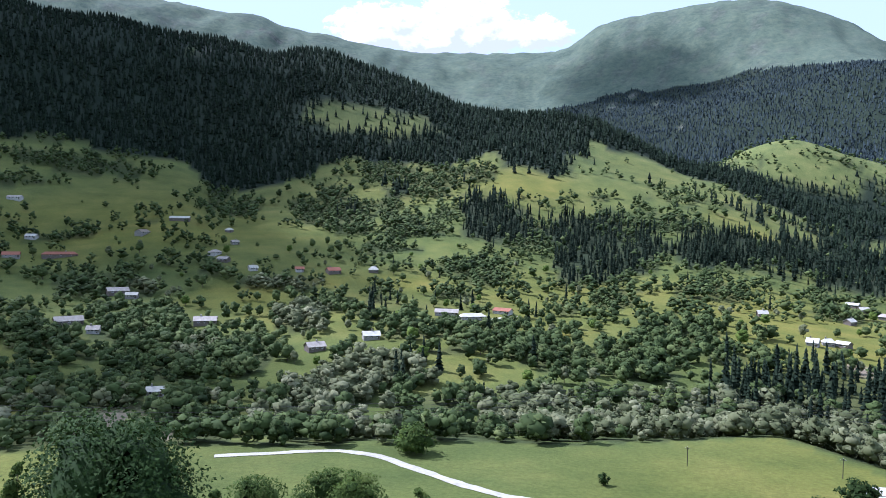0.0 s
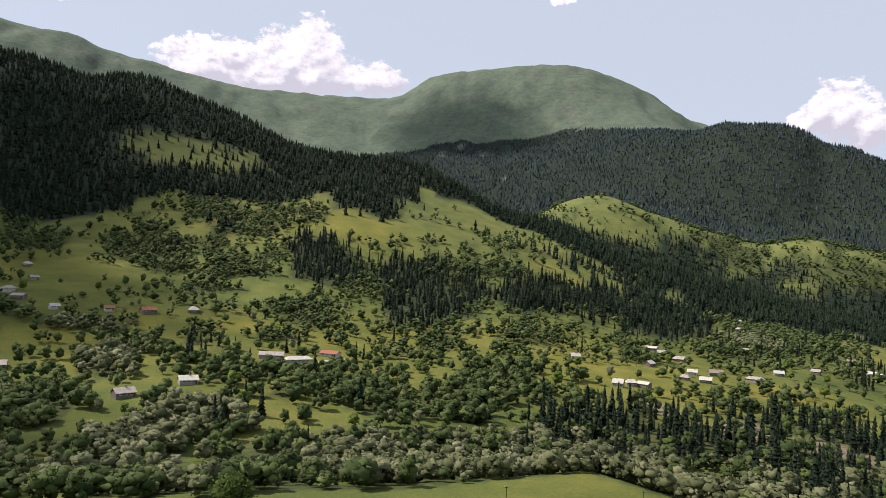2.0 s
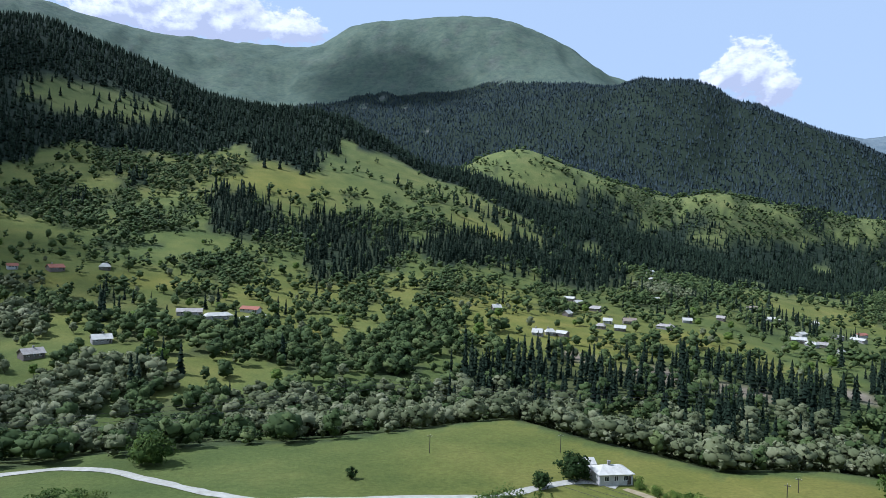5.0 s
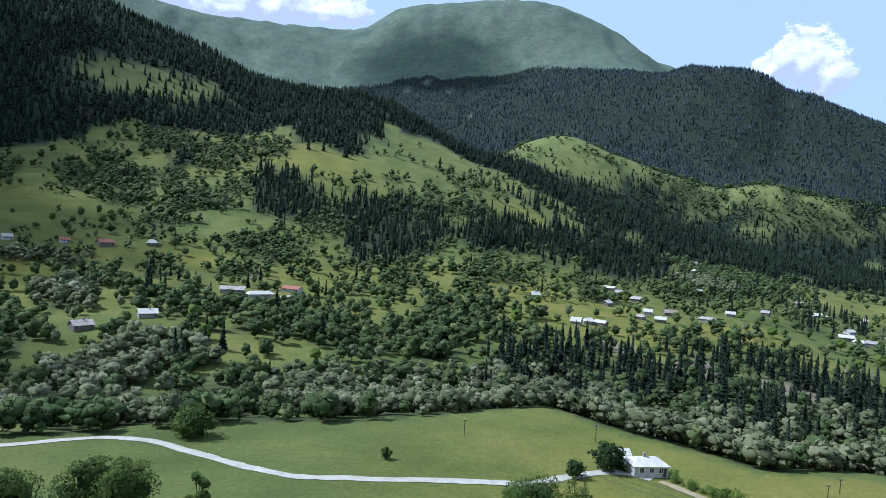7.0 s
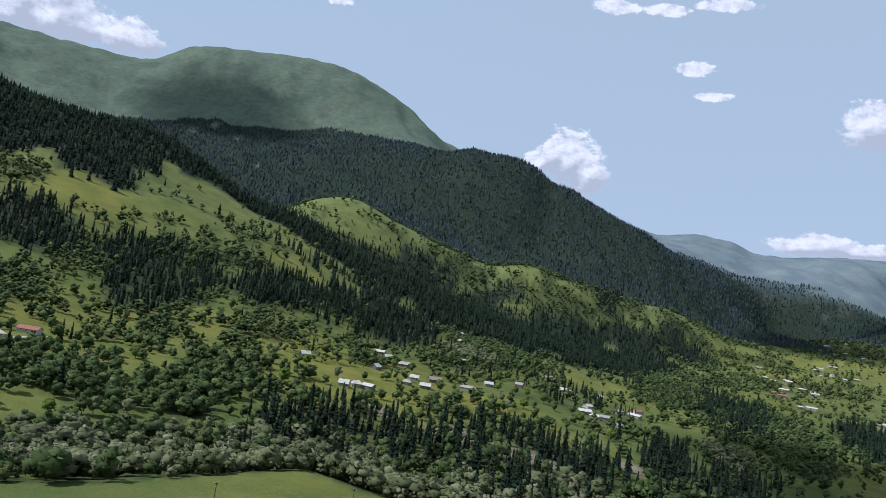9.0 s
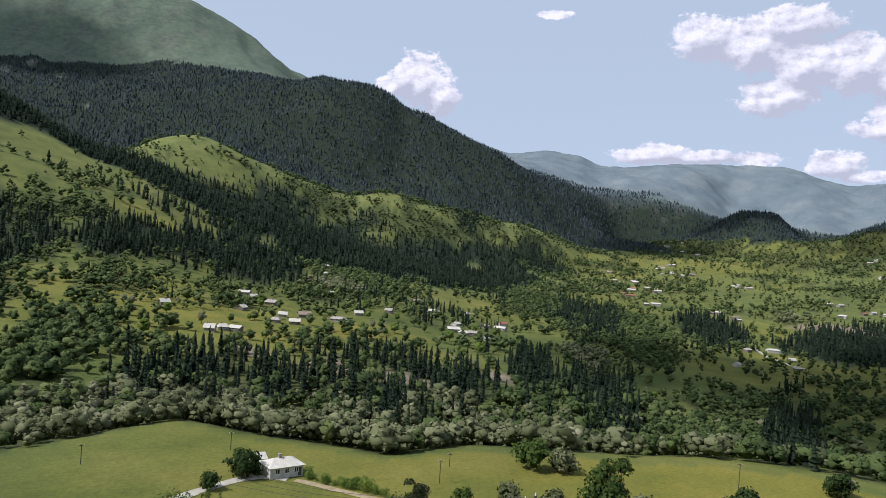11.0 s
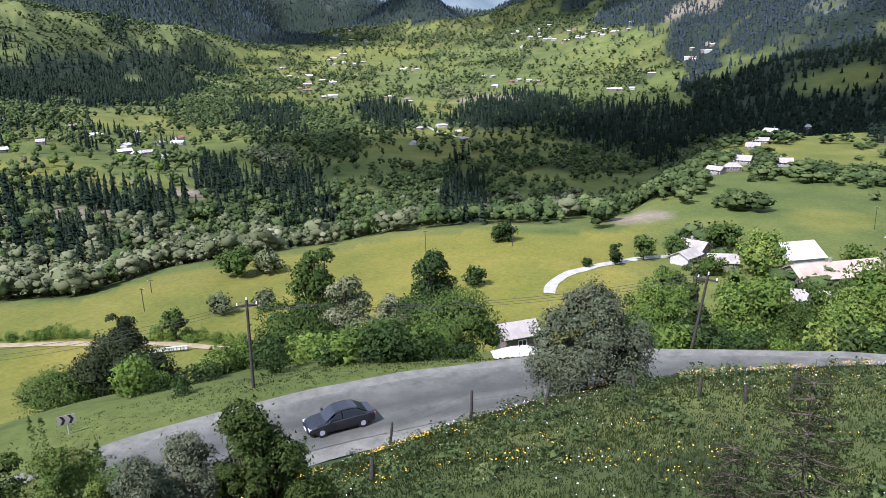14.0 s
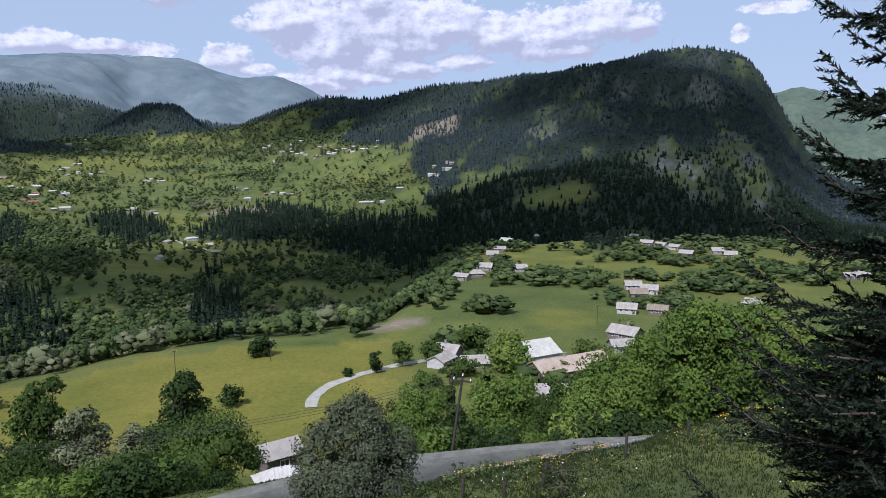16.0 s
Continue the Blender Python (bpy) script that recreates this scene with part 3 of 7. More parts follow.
def belt(b, r):
    """Which belt of the land a place lies in: 0 at the meadow's far edge, 1 at the river, and so on through LINES."""
    ls = np.stack([along(line, b)[0] for line in LINES])
    s = np.zeros_like(r) - 1.0
    lo = np.full_like(r, 145.0)
    for k in range(len(LINES)):
        s = np.where(r > lo, k - 1 + np.clip((r - lo) / np.maximum(ls[k] - lo, 1), 0, 1), s)
        lo = ls[k]
    return s


def gullies():
    """Ribs and gullies that run down the mountain faces."""
    b = np.degrees(GB)
    s = belt(np.minimum(b, 131), GR)
    warp = 0.8 * fbm(GX / 500, GY / 500, 3, 91)
    u, v = GR * GB / 250 + warp, GR / 1300 + 0.6 * warp
    ridge = 0.42 - np.abs(fbm(u, v, 4, 95)) + 0.5 * (0.3 - np.abs(fbm(2.7 * u, 3.1 * v, 3, 99)))
    high = np.interp(s, [9.1, 9.7, 10.6, 11.0], [0, 48, 42, 8]) * (b < 131)
    hill = np.interp(s, [7.6, 8.2, 8.7, 9.0], [0, 60, 45, 5]) * (b > 20) * (b < 131)
    mount = np.interp(s, [3.0, 4.5, 8.0, 9.0], [0, 48, 40, 5]) * np.interp(b, [88, 96, 112, 118], [0, 1, 1, 0])
    return ridge * np.maximum(np.maximum(high, hill), mount)


GRID_Z += gullies()


def land(x, y):
    """Height of the ground at x, y (arrays or numbers)."""
    x, y = np.asarray(x, float), np.asarray(y, float)
    r, b = np.hypot(x, y), np.degrees(np.arctan2(x, y))
    b = np.where(b < -46, b + 360, b)
    i = np.clip(np.searchsorted(BEARINGS, b) - 1, 0, len(BEARINGS) - 2)
    u = np.clip((b - BEARINGS[i]) / (BEARINGS[i + 1] - BEARINGS[i]), 0, 1)
    j = np.clip(np.searchsorted(RADII, r) - 1, 0, len(RADII) - 2)
    v = np.clip((r - RADII[j]) / (RADII[j + 1] - RADII[j]), 0, 1)
    return (GRID_Z[i, j] * (1 - u) + GRID_Z[i + 1, j] * u) * (1 - v) + (GRID_Z[i, j + 1] * (1 - u) + GRID_Z[i + 1, j + 1] * u) * v


def at(b, r):
    return r * np.sin(np.radians(b)), r * np.cos(np.radians(b))

# patches of the land: bearing (degrees), distance (m), half width (degrees), half depth (m)
SPRUCE_STANDS_A = [
    (6.7, 1006, 2.4, 111), (3.7, 750, 2, 81), (12.1, 705, 4.2, 77), (15, 658, 2.5, 48), (25.6, 756, 6.3, 82), (29.1, 798, 2.7, 128),
    (10.9, 581, 2.6, 30), (-7.3, 757, 1.3, 31), (-3.8, 843, 1.1, 29), (21.8, 701, 2.7, 38), (19.3, 1342, 1.2, 249), (28.4, 763, 3.8, 105),
    (52.1, 476, 1.7, 70), (55.8, 1006, 2.7, 234), (64.9, 1044, 2.4, 155), (71, 428, 2, 168), (48.7, 1654, 3, 46), (52.2, 1719, 2.6, 97),
    (25.2, 343, 2, 29), (36.4, 389, 2.4, 34), (46.1, 391, 3.1, 35), (40.9, 321, 3.8, 29), (58.2, 403, 2.3, 53),
]
SPRUCE_STANDS_B = [
    (33.2, 358, 3.5, 31), (28.4, 367, 2.8, 25),
]
SPRUCE_STANDS_C = [
    (3.6, 757, 2.6, 71), (7.5, 1044, 1.8, 90), (10.4, 707, 3.1, 59), (9.6, 627, 1.7, 31), (19, 668, 1.8, 54), (28.7, 852, 5.1, 152),
    (31.4, 1572, 2.9, 40), (38.1, 1593, 1.6, 35), (9.1, 1177, 1.7, 41), (5.5, 712, 1.3, 26), (46.3, 1846, 1.1, 130),
]
SPRUCE_STANDS = SPRUCE_STANDS_C + [(63.9, 1111, 1.6, 116), (74.3, 1115, 2.9, 156)] + SPRUCE_STANDS_A + SPRUCE_STANDS_B
DARK_WOODS_A = [
    (75.9, 1098, 3.5, 209), (82.4, 979, 4.3, 174), (86, 870, 2.4, 167), (85.4, 954, 6.2, 152), (78.4, 1023, 2.6, 101), (74.6, 1065, 4.6, 178),
    (101.3, 626, 1.6, 178),
]
DARK_WOODS = DARK_WOODS_A
GROVES_A = [
    (-1.2, 869, 2.7, 55), (-2.9, 678, 2.7, 57), (-8.6, 756, 3, 54), (2.5, 557, 2.7, 42), (13, 513, 1.9, 32), (-0.9, 387, 3.3, 23),
    (4.4, 373, 2.9, 27), (9.7, 352, 3.9, 25), (15.3, 360, 3.7, 35), (18.1, 430, 3.2, 47), (19.9, 575, 3.5, 50), (-5.5, 634, 2.6, 26),
    (-27.2, 525, 4.2, 29), (-22.4, 420, 4.2, 40), (-29.3, 401, 2.4, 38), (-19.3, 386, 2.4, 42), (-15.6, 360, 2.5, 46), (-25.7, 303, 3.6, 24),
    (-21.2, 273, 2.3, 19), (-28.6, 249, 2.4, 34), (-13.2, 513, 3.8, 13), (-28, 679, 2.8, 14), (-29.4, 951, 2, 34),
]
GROVES_B = [
    (-26.2, 942, 4.3, 38), (-15.8, 815, 1.6, 46), (-19.4, 593, 1.6, 36), (-17.8, 545, 1.2, 21), (7.7, 694, 3, 58), (23.6, 346, 2.2, 22),
    (28.5, 564, 2.1, 35), (17.4, 786, 2.4, 42), (57.6, 926, 4.9, 214), (52.2, 1099, 3.1, 210), (46.1, 1294, 3, 204), (37.4, 942, 2.4, 157),
    (35.4, 662, 2.3, 47), (39.5, 1569, 3.6, 43), (43.6, 1597, 2.5, 37), (60.3, 703, 2.7, 94), (66.2, 515, 2.6, 37), (68.4, 451, 2.2, 36),
    (63.6, 423, 2.7, 33), (78, 924, 2.3, 114), (75.8, 647, 2.4, 31), (95.7, 352, 5.7, 24), (104.3, 374, 2.5, 14),
]
GROVES_C = [
    (87.1, 371, 2.7, 83), (91.6, 270, 1.8, 10), (81.7, 374, 3.1, 115), (78.2, 508, 2.2, 46), (109.9, 352, 3.1, 19), (71.3, 508, 3.3, 44),
    (65.4, 544, 2.7, 44), (60.5, 461, 1.8, 25),
]
GROVES_D = [
    (91.6, 372, 3.2, 34), (104.6, 300, 3.8, 38), (107.2, 478, 4.4, 22), (93.5, 470, 2.2, 30), (102.8, 230, 2.6, 22), (89.5, 205, 2.6, 16), (97.5, 172, 2.2, 12),
]
GROVES_E = [
    (60.3, 3021, 4.3, 220), (65.4, 2589, 1.7, 102), (68.3, 1999, 1.1, 92), (74.9, 1683, 1.6, 55), (81.2, 1541, 1.9, 50), (76.5, 2130, 4.1, 107), (70.1, 1505, 1.4, 116), (59.4, 2756, 2.9, 103), (71.8, 2219, 1.6, 61), (72, 1544, 1.1, 75), (61.8, 1929, 1.7, 110), (66.1, 1555, 1.1, 71), (78.8, 1469, 1, 53), (84.5, 1457, 1.4, 37),
]
GROVES_F = [
    (81.5, 1533, 2, 42), (83.4, 1407, 1.7, 50), (76.1, 2163, 2.3, 117), (88.5, 1499, 0.8, 24), (87.1, 1571, 0.8, 18), (78.6, 1376, 1.7, 35), (90.6, 1487, 1.1, 22),
]
GROVES_G = [
    (-4.3, 917, 2.2, 65), (-1.5, 839, 1.6, 39), (-8.8, 835, 1.4, 39), (-11.3, 787, 1, 49), (-4.5, 780, 1, 38), (-7.3, 695, 2, 39),
    (-3.5, 702, 1.6, 50), (1.8, 573, 2.9, 49), (-8.6, 447, 2.7, 33), (-2.2, 390, 3.3, 22), (5.6, 372, 4.3, 30), (13.7, 763, 2.7, 57),
    (13.3, 537, 1.7, 33), (25.7, 1547, 1.5, 31), (35.2, 1633, 2, 77), (41.5, 1810, 1.1, 186), (46.4, 1840, 1.6, 180), (43.9, 1611, 1.3, 53),
    (48.3, 1652, 1.4, 72), (38, 920, 4.3, 194), (11.9, 871, 1.3, 19), (15.6, 630, 1, 18), (0.7, 498, 2.4, 14), (9.5, 478, 1.3, 22),
]
GROVES = GROVES_G + GROVES_F + GROVES_E + GROVES_D + GROVES_A + GROVES_B + GROVES_C
GREY_TREES_A = [
    (-6.2, 312, 4.4, 24), (-10.6, 422, 2.6, 27), (-12.8, 494, 3, 14), (-23.2, 503, 1.5, 16), (-19.3, 368, 1.6, 27), (-9.6, 285, 3.9, 22),
    (46.1, 347, 2.6, 12), (56.3, 588, 2.2, 68), (36.6, 743, 2, 66), (71, 1339, 1.7, 57), (80.3, 490, 2.3, 21),
]
GREY_TREES = GREY_TREES_A
CLEARINGS_A = [
    (-16.5, 477, 3.9, 29), (-28.3, 807, 5.2, 58), (-22.5, 619, 5.7, 60), (-30, 507, 1.8, 45), (-3.7, 523, 4.2, 34), (-1.8, 359, 2.9, 12),
    (-11.4, 336, 2.1, 19), (-15.1, 222, 1.9, 22), (-3.9, 255, 1.8, 8), (21.7, 839, 3.6, 40), (17.9, 593, 1.6, 32), (7.9, 410, 4.4, 21),
    (5.4, 322, 1.8, 14), (15.8, 315, 1.7, 13), (26.4, 481, 3.9, 21), (6.3, 876, 3.1, 59), (15.7, 1049, 3.3, 83), (-6.2, 1122, 5.6, 62),
    (-9.9, 640, 3.9, 38), (-8, 420, 1.7, 15), (-14.1, 628, 3.8, 56), (20.2, 357, 2.4, 10), (40.1, 506, 5.4, 44),
]
CLEARINGS_B = [
    (46.1, 451, 5.7, 24), (47.8, 836, 3.9, 66), (63.9, 571, 4, 37), (65.6, 785, 0.7, 157), (67.6, 1672, 5.5, 237), (77.7, 1689, 5.7, 122),
    (83.1, 1713, 4.2, 85), (83, 1137, 2.1, 108), (64.5, 2115, 2.6, 222), (61, 1951, 2.6, 187), (29.6, 487, 2.2, 23), (52.3, 672, 2.7, 74),
    (65.5, 626, 2.7, 43), (78.2, 631, 2.2, 17), (81.9, 1031, 2.6, 60), (91.3, 1331, 2.6, 76), (75.1, 1439, 5, 152), (82, 1638, 5.7, 94),
    (66, 1874, 2.3, 193), (97.8, 1127, 3, 62), (103.4, 392, 6.3, 22), (96.5, 443, 3.1, 31), (97.9, 275, 4, 24),
]
CLEARINGS_C = [
    (89.8, 248, 2.7, 15),
]
CLEARINGS_D = [
    (40.4, 1874, 0.8, 192), (43.3, 1718, 1.3, 52), (49.5, 1855, 1, 95), (47, 1554, 0.7, 50), (42.5, 1116, 1.3, 50), (39.2, 1551, 1.9, 11),
    (20.3, 877, 1.5, 57), (25.6, 908, 2.4, 40), (31, 1016, 1.2, 54), (13.2, 933, 2.6, 87), (14.9, 1097, 2.2, 71), (5.8, 892, 1.7, 56),
    (-1.8, 654, 2.4, 16), (-0.2, 607, 2.4, 17), (-10.2, 623, 2.1, 27), (9.6, 425, 2.6, 19), (-5.2, 585, 1.5, 17), (6.9, 550, 2.1, 20),
    (23.3, 1945, 2, 349), (27.8, 1609, 2.6, 21), (30.8, 1687, 1.3, 53),
]
CLEARINGS = CLEARINGS_D + CLEARINGS_A + CLEARINGS_B + CLEARINGS_C

# houses: bearing (degrees), distance (m), length (m), roof
HOUSES_NEAR_A = [
    (-28.12, 621, 23.9, "r"), (-31.05, 621, 11.3, "r"), (-20.22, 716, 17.5, "w"), (-22.78, 669, 14, "b"), (-29.83, 684, 8.6, "w"), (-17.72, 588, 10.3, "w"),
    (-17.07, 568, 7.9, "w"), (-16.69, 694, 6, "w"), (-16.27, 640, 6, "w"), (-24.42, 501, 12.3, "w"), (-23.45, 489, 6.9, "w"), (-27.57, 431, 13.6, "w"),
    (-25.96, 411, 6, "w"), (-18.34, 427, 12, "w"), (-21.81, 299, 6, "w"), (-10.15, 357, 8.8, "w"), (-5.8, 375, 8.5, "w"), (-8.83, 540, 9.4, "r"),
    (-5.68, 547, 6.9, "w"), (-14.92, 543, 6, "w"), (-11.42, 541, 6, "r"), (0.16, 435, 13.6, "w"), (2.17, 426, 15.4, "w"), (4.6, 450, 11.1, "r"),
]
HOUSES_NEAR_B = [
    (29.36, 614, 8.6, "w"), (29.23, 538, 6.8, "w"), (30.03, 599, 6, "w"), (31.37, 582, 8.2, "w"), (31.8, 503, 6, "w"), (32.32, 530, 6, "w"),
    (33.94, 541, 9.1, "b"), (33.27, 503, 7.1, "w"), (28.9, 456, 7.1, "w"), (36.61, 537, 12.1, "w"), (35.84, 677, 6, "w"), (38.13, 580, 6.5, "w"),
    (40.49, 616, 6, "w"), (42.55, 787, 9.9, "b"), (43.92, 706, 11.9, "w"), (45.83, 635, 8, "w"), (45.68, 600, 10.1, "w"), (46.54, 594, 8.4, "w"),
    (47.23, 603, 6.8, "w"), (48.07, 714, 12, "w"), (49.46, 790, 15.5, "r"), (49.38, 744, 12.5, "w"), (48.3, 588, 6, "w"), (27, 444, 6, "w"),
]
HOUSES_NEAR_C = [
    (27.95, 453, 6, "w"), (23.67, 506, 6, "w"), (67, 755, 7.4, "w"), (93.67, 497, 9.5, "W"), (91.29, 361, 8.2, "w"), (92.01, 383, 6, "w"),
    (90.12, 353, 6, "w"), (94.69, 380, 6, "w"), (93.13, 463, 6, "w"), (92.55, 436, 6, "w"), (104.43, 515, 10.1, "w"), (105.46, 501, 6, "w"),
    (106.48, 492, 6, "w"), (107.34, 459, 9.1, "w"), (109.47, 480, 6, "w"), (110.45, 465, 6.6, "w"), (103.89, 315, 8.1, "b"), (103.46, 336, 6, "w"),
    (104.72, 326, 6, "w"), (105.38, 280, 7.2, "b"), (103.07, 279, 6, "w"), (102.7, 219, 8.2, "w"), (112.31, 308, 9.9, "w"), (115.56, 252, 10.8, "w"),
]
HOUSES_NEAR_D = [
    (103.0, 236, 11, "w"),     (118.29, 407, 6, "w"), (118.96, 420, 6, "w"), (88.96, 207, 6.3, "w"), (91.05, 194, 6, "w"), (88.4, 198, 6, "w"), (97.26, 167, 6, "w"),
]
HOUSES_FAR_A = [
    (-30.84, 801, 12.3, "w"), (35.33, 982, 11, "w"), (35.45, 896, 7.5, "w"), (46.69, 801, 6.7, "w"), (59.22, 1543, 21.6, "w"), (59.14, 1413, 17.8, "r"),
    (61.05, 1331, 22.3, "w"), (61.11, 1566, 15.3, "w"), (60.4, 1654, 16.2, "w"), (57.92, 1683, 14.1, "w"), (57.29, 1854, 10.4, "w"), (59.42, 1705, 16.7, "w"),
    (61.28, 2061, 23, "w"), (62.03, 1969, 22, "w"), (62.87, 1921, 10.7, "w"), (63.52, 1978, 13.8, "w"), (61.8, 2122, 14.8, "w"), (61.55, 2498, 17.4, "w"),
    (62.73, 2454, 20.6, "w"), (63.77, 2394, 16.7, "w"), (62.27, 2633, 22.1, "w"), (60.4, 2633, 25.7, "w"), (66.51, 1824, 25.5, "w"), (67.45, 1793, 17.5, "w"),
]
HOUSES_FAR_B = [
    (65.26, 1283, 14.4, "b"), (66.73, 1260, 24.7, "b"), (67.64, 935, 9.2, "w"), (69.34, 983, 15.2, "w"), (70.58, 895, 7.5, "w"), (71.03, 816, 8, "w"),
    (73.38, 1555, 19.6, "w"), (75.36, 1505, 14.7, "w"), (76.74, 1460, 14.3, "y"), (73.62, 1419, 9.9, "w"), (85.19, 1449, 14.2, "w"), (82.39, 1277, 23.2, "w"),
    (83.87, 1306, 9.1, "w"), (74.97, 2138, 13.4, "w"), (75.29, 2147, 13.5, "w"), (76.22, 2037, 12.8, "w"), (76.91, 2043, 11.4, "w"), (77.67, 2104, 11.8, "w"),
    (77.36, 1975, 12.4, "w"), (78.02, 1955, 12.3, "w"), (78.94, 1909, 14.7, "w"), (79.75, 1901, 11.9, "w"), (80.19, 1898, 11.9, "w"), (80.97, 1909, 14.7, "w"),
]
HOUSES_FAR_C = [
    (81.6, 1843, 11.6, "w"), (82.36, 1835, 15.4, "w"), (83.38, 1806, 15.1, "w"), (79.08, 2010, 12.6, "w"), (75.7, 1932, 21.6, "w"), (96.01, 908, 6.4, "w"),
    (102.63, 904, 8.9, "w"), (103.46, 922, 10.4, "w"), (87.96, 1514, 9.5, "w"), (89.06, 1470, 11.3, "w"), (87.64, 1479, 9.3, "w"), (89.33, 1490, 9.4, "w"),
]
HOUSES = HOUSES_NEAR_A + HOUSES_NEAR_B + HOUSES_NEAR_C + HOUSES_NEAR_D + HOUSES_FAR_A + HOUSES_FAR_B + HOUSES_FAR_C
MEADOW_TRACK = [(-57.4, 181), (-49.5, 183), (-42.7, 184.7), (-34.7, 188.1), (-25.9, 188.7), (-16.7, 184.4), (-7.5, 174.5), (2, 164.9), (9.4, 158.5), (15.2, 153.9), (65.8, 144.2), (77.5, 148.3), (87.8, 151), (93.8, 148.2), (96.1, 144.9)]
FARM_PATH = [(97.1, 143.3), (99.6, 136.4), (102.3, 130), (104.4, 123), (107.6, 108.8), (109.1, 98.9), (109.5, 91.7), (109.1, 84)]
VILLAGE_TRACK = [(160.5, 34.6), (168.9, 35.5), (177.6, 34.3), (186.6, 28.4), (195.3, 20.8), (199.5, 16.3), (200.5, 14.4), (204.4, 9)]
VALLEY_ROAD = [(417.4, 110.9), (445.7, 114), (464.4, 112.7), (484.4, 112.4)]
SLOPE_TRACK = [(-6.8, 413.2), (6.1, 418.1), (22.8, 425.6), (46, 443)]
YARD_TRACK = [(921.2, 369.6), (856.1, 328.4), (827.5, 303.2), (790.9, 266.8)]

# trees near by: bearing (degrees), distance, height and width (m), kind
TREES_A = [
    (81.4, 33.6, 5.5, 6.7, "sallow"), (58.6, 88, 19.6, 9.0, "poplar"), (60.9, 73.7, 12.5, 6.2, "willow"), (67.5, 78.5, 16.2, 8.6, "alder"), (64.9, 104, 11.9, 7.2, "willow"),
    (56.5, 72, 7.9, 10.8, "broad"), (70.3, 68, 8.2, 9.4, "broad"), (64.3, 66, 5.1, 9.3, "bush"), (52.6, 60, 3, 5.9, "bush"), (49.6, 62, 1.9, 4.7, "bush"),
    (61.6, 62, 3.2, 6.1, "broad"), (43, 58, 4.8, 6.6, "juniper"), (43.7, 59, 7.4, 3.0, "juniper"), (45.3, 56, 3.0, 4.6, "juniper"), (41, 57, 3.6, 4.0, "juniper"), (47.4, 152.4, 6.5, 5.6, "broad"), (83.1, 191.3, 6.1, 5, "alder"),
    (80.8, 188.2, 2.5, 3.6, "alder"), (71.6, 170.6, 4.8, 7.2, "alder"), (86.9, 62, 8.6, 6.2, "bright"), (85, 66, 6.2, 4.2, "bright"),
]
TREES_B = [
    (93.7, 66, 9.6, 9, "bright"), (96.7, 64, 6.1, 4.8, "broad"), (100, 66, 7.4, 8.4, "bright"), (103.1, 70, 12.3, 9.8, "bright"), (89.2, 84.1, 15.8, 4.4, "alder"),
    (91, 212.9, 7.2, 11.4, "broad"), (93.9, 188.8, 10.3, 13, "bright"), (87.6, 201.9, 5.7, 8.4, "broad"), (100.2, 202.5, 6.3, 10.5, "broad"), (104.9, 67.3, 12.5, 7.7, "bright"),
    (90.5, 186, 4.4, 8.1, "broad"), (97.4, 81.2, 12.5, 6, "broad"), (92.1, 78.5, 12.3, 5.8, "bright"), (107.8, 59.9, 12.3, 8, "bright"), (110.8, 60.2, 12.4, 7.4, "bright"),
    (113.2, 61.3, 12.2, 6.9, "bright"), (103.6, 68, 9.9, 8.6, "bright"), (107.1, 70, 10.7, 7.3, "bright"), (110.4, 68, 9.1, 9.3, "bright"),
]
TREES_C = [
    (114.2, 74, 15.4, 6.9, "alder"), (105.6, 67.3, 12.4, 7.7, "bright"), (112.4, 70.9, 12.3, 8.1, "broad"), (115.7, 66.8, 12.4, 6.2, "bright"), (100.6, 75.4, 12.2, 5.5, "broad"),
    (85.2, 198.7, 6.5, 6.9, "broad"), (87, 74.9, 12.5, 4.7, "broad"), (117.8, 75.3, 15.5, 8.5, "alder"), (-2.3, 187.9, 6.5, 13.1, "broad"), (12.7, 168.3, 2.8, 3.3, "alder"),
    (30.1, 175.4, 6.3, 9.2, "alder"), (27.8, 166.9, 3.8, 6.2, "alder"), (51, 164.4, 4.6, 6.5, "willow"), (54.4, 162.8, 4.7, 5.7, "willow"), (31.1, 176.7, 4.4, 4.3, "alder"),
    (52.5, 194.1, 7.1, 10.1, "broad"), (55.1, 194.4, 5.5, 9.3, "willow"), (74.2, 215.1, 5.8, 8.9, "alder"), (73.6, 214.2, 4.6, 5.5, "alder"),
]
TREES_D = [
    (88.4, 216.1, 5.2, 5.2, "alder"), (-25, 60.8, 12.5, 15.8, "walnut"), (-22.3, 66, 12.4, 8.3, "walnut"), (-9.5, 62, 8.9, 5.9, "broad"), (-6.7, 60, 8, 5.1, "broad"),
    (-14, 58, 7.6, 5.5, "broad"), (-1.5, 60, 6.8, 2.2, "broad"), (-17.6, 78.4, 12.5, 5, "bush"), (-30.6, 60.4, 12.2, 3.8, "bush"), (25, 46, 4.2, 5.0, "broad"),
    (28.2, 44, 4.6, 3.6, "shoots"), (38.3, 56, 2.8, 6.7, "bush"), (23.4, 30, 7.2, 6.6, "elder"),
    (27.8, 28, 7.4, 7.6, "elder"), (33.0, 26, 5.2, 6.4, "elder"), (37.2, 21, 3.2, 4.6, "elder"), (41.5, 18, 2.2, 3.4, "bush"), (52.2, 15, 3.4, 3.6, "elder"), (54.4, 15.5, 2.5, 2.8, "elder"), (55.4, 13, 1.7, 1.5, "elder"), (50.2, 14.5, 2.3, 1.5, "elder"),
]
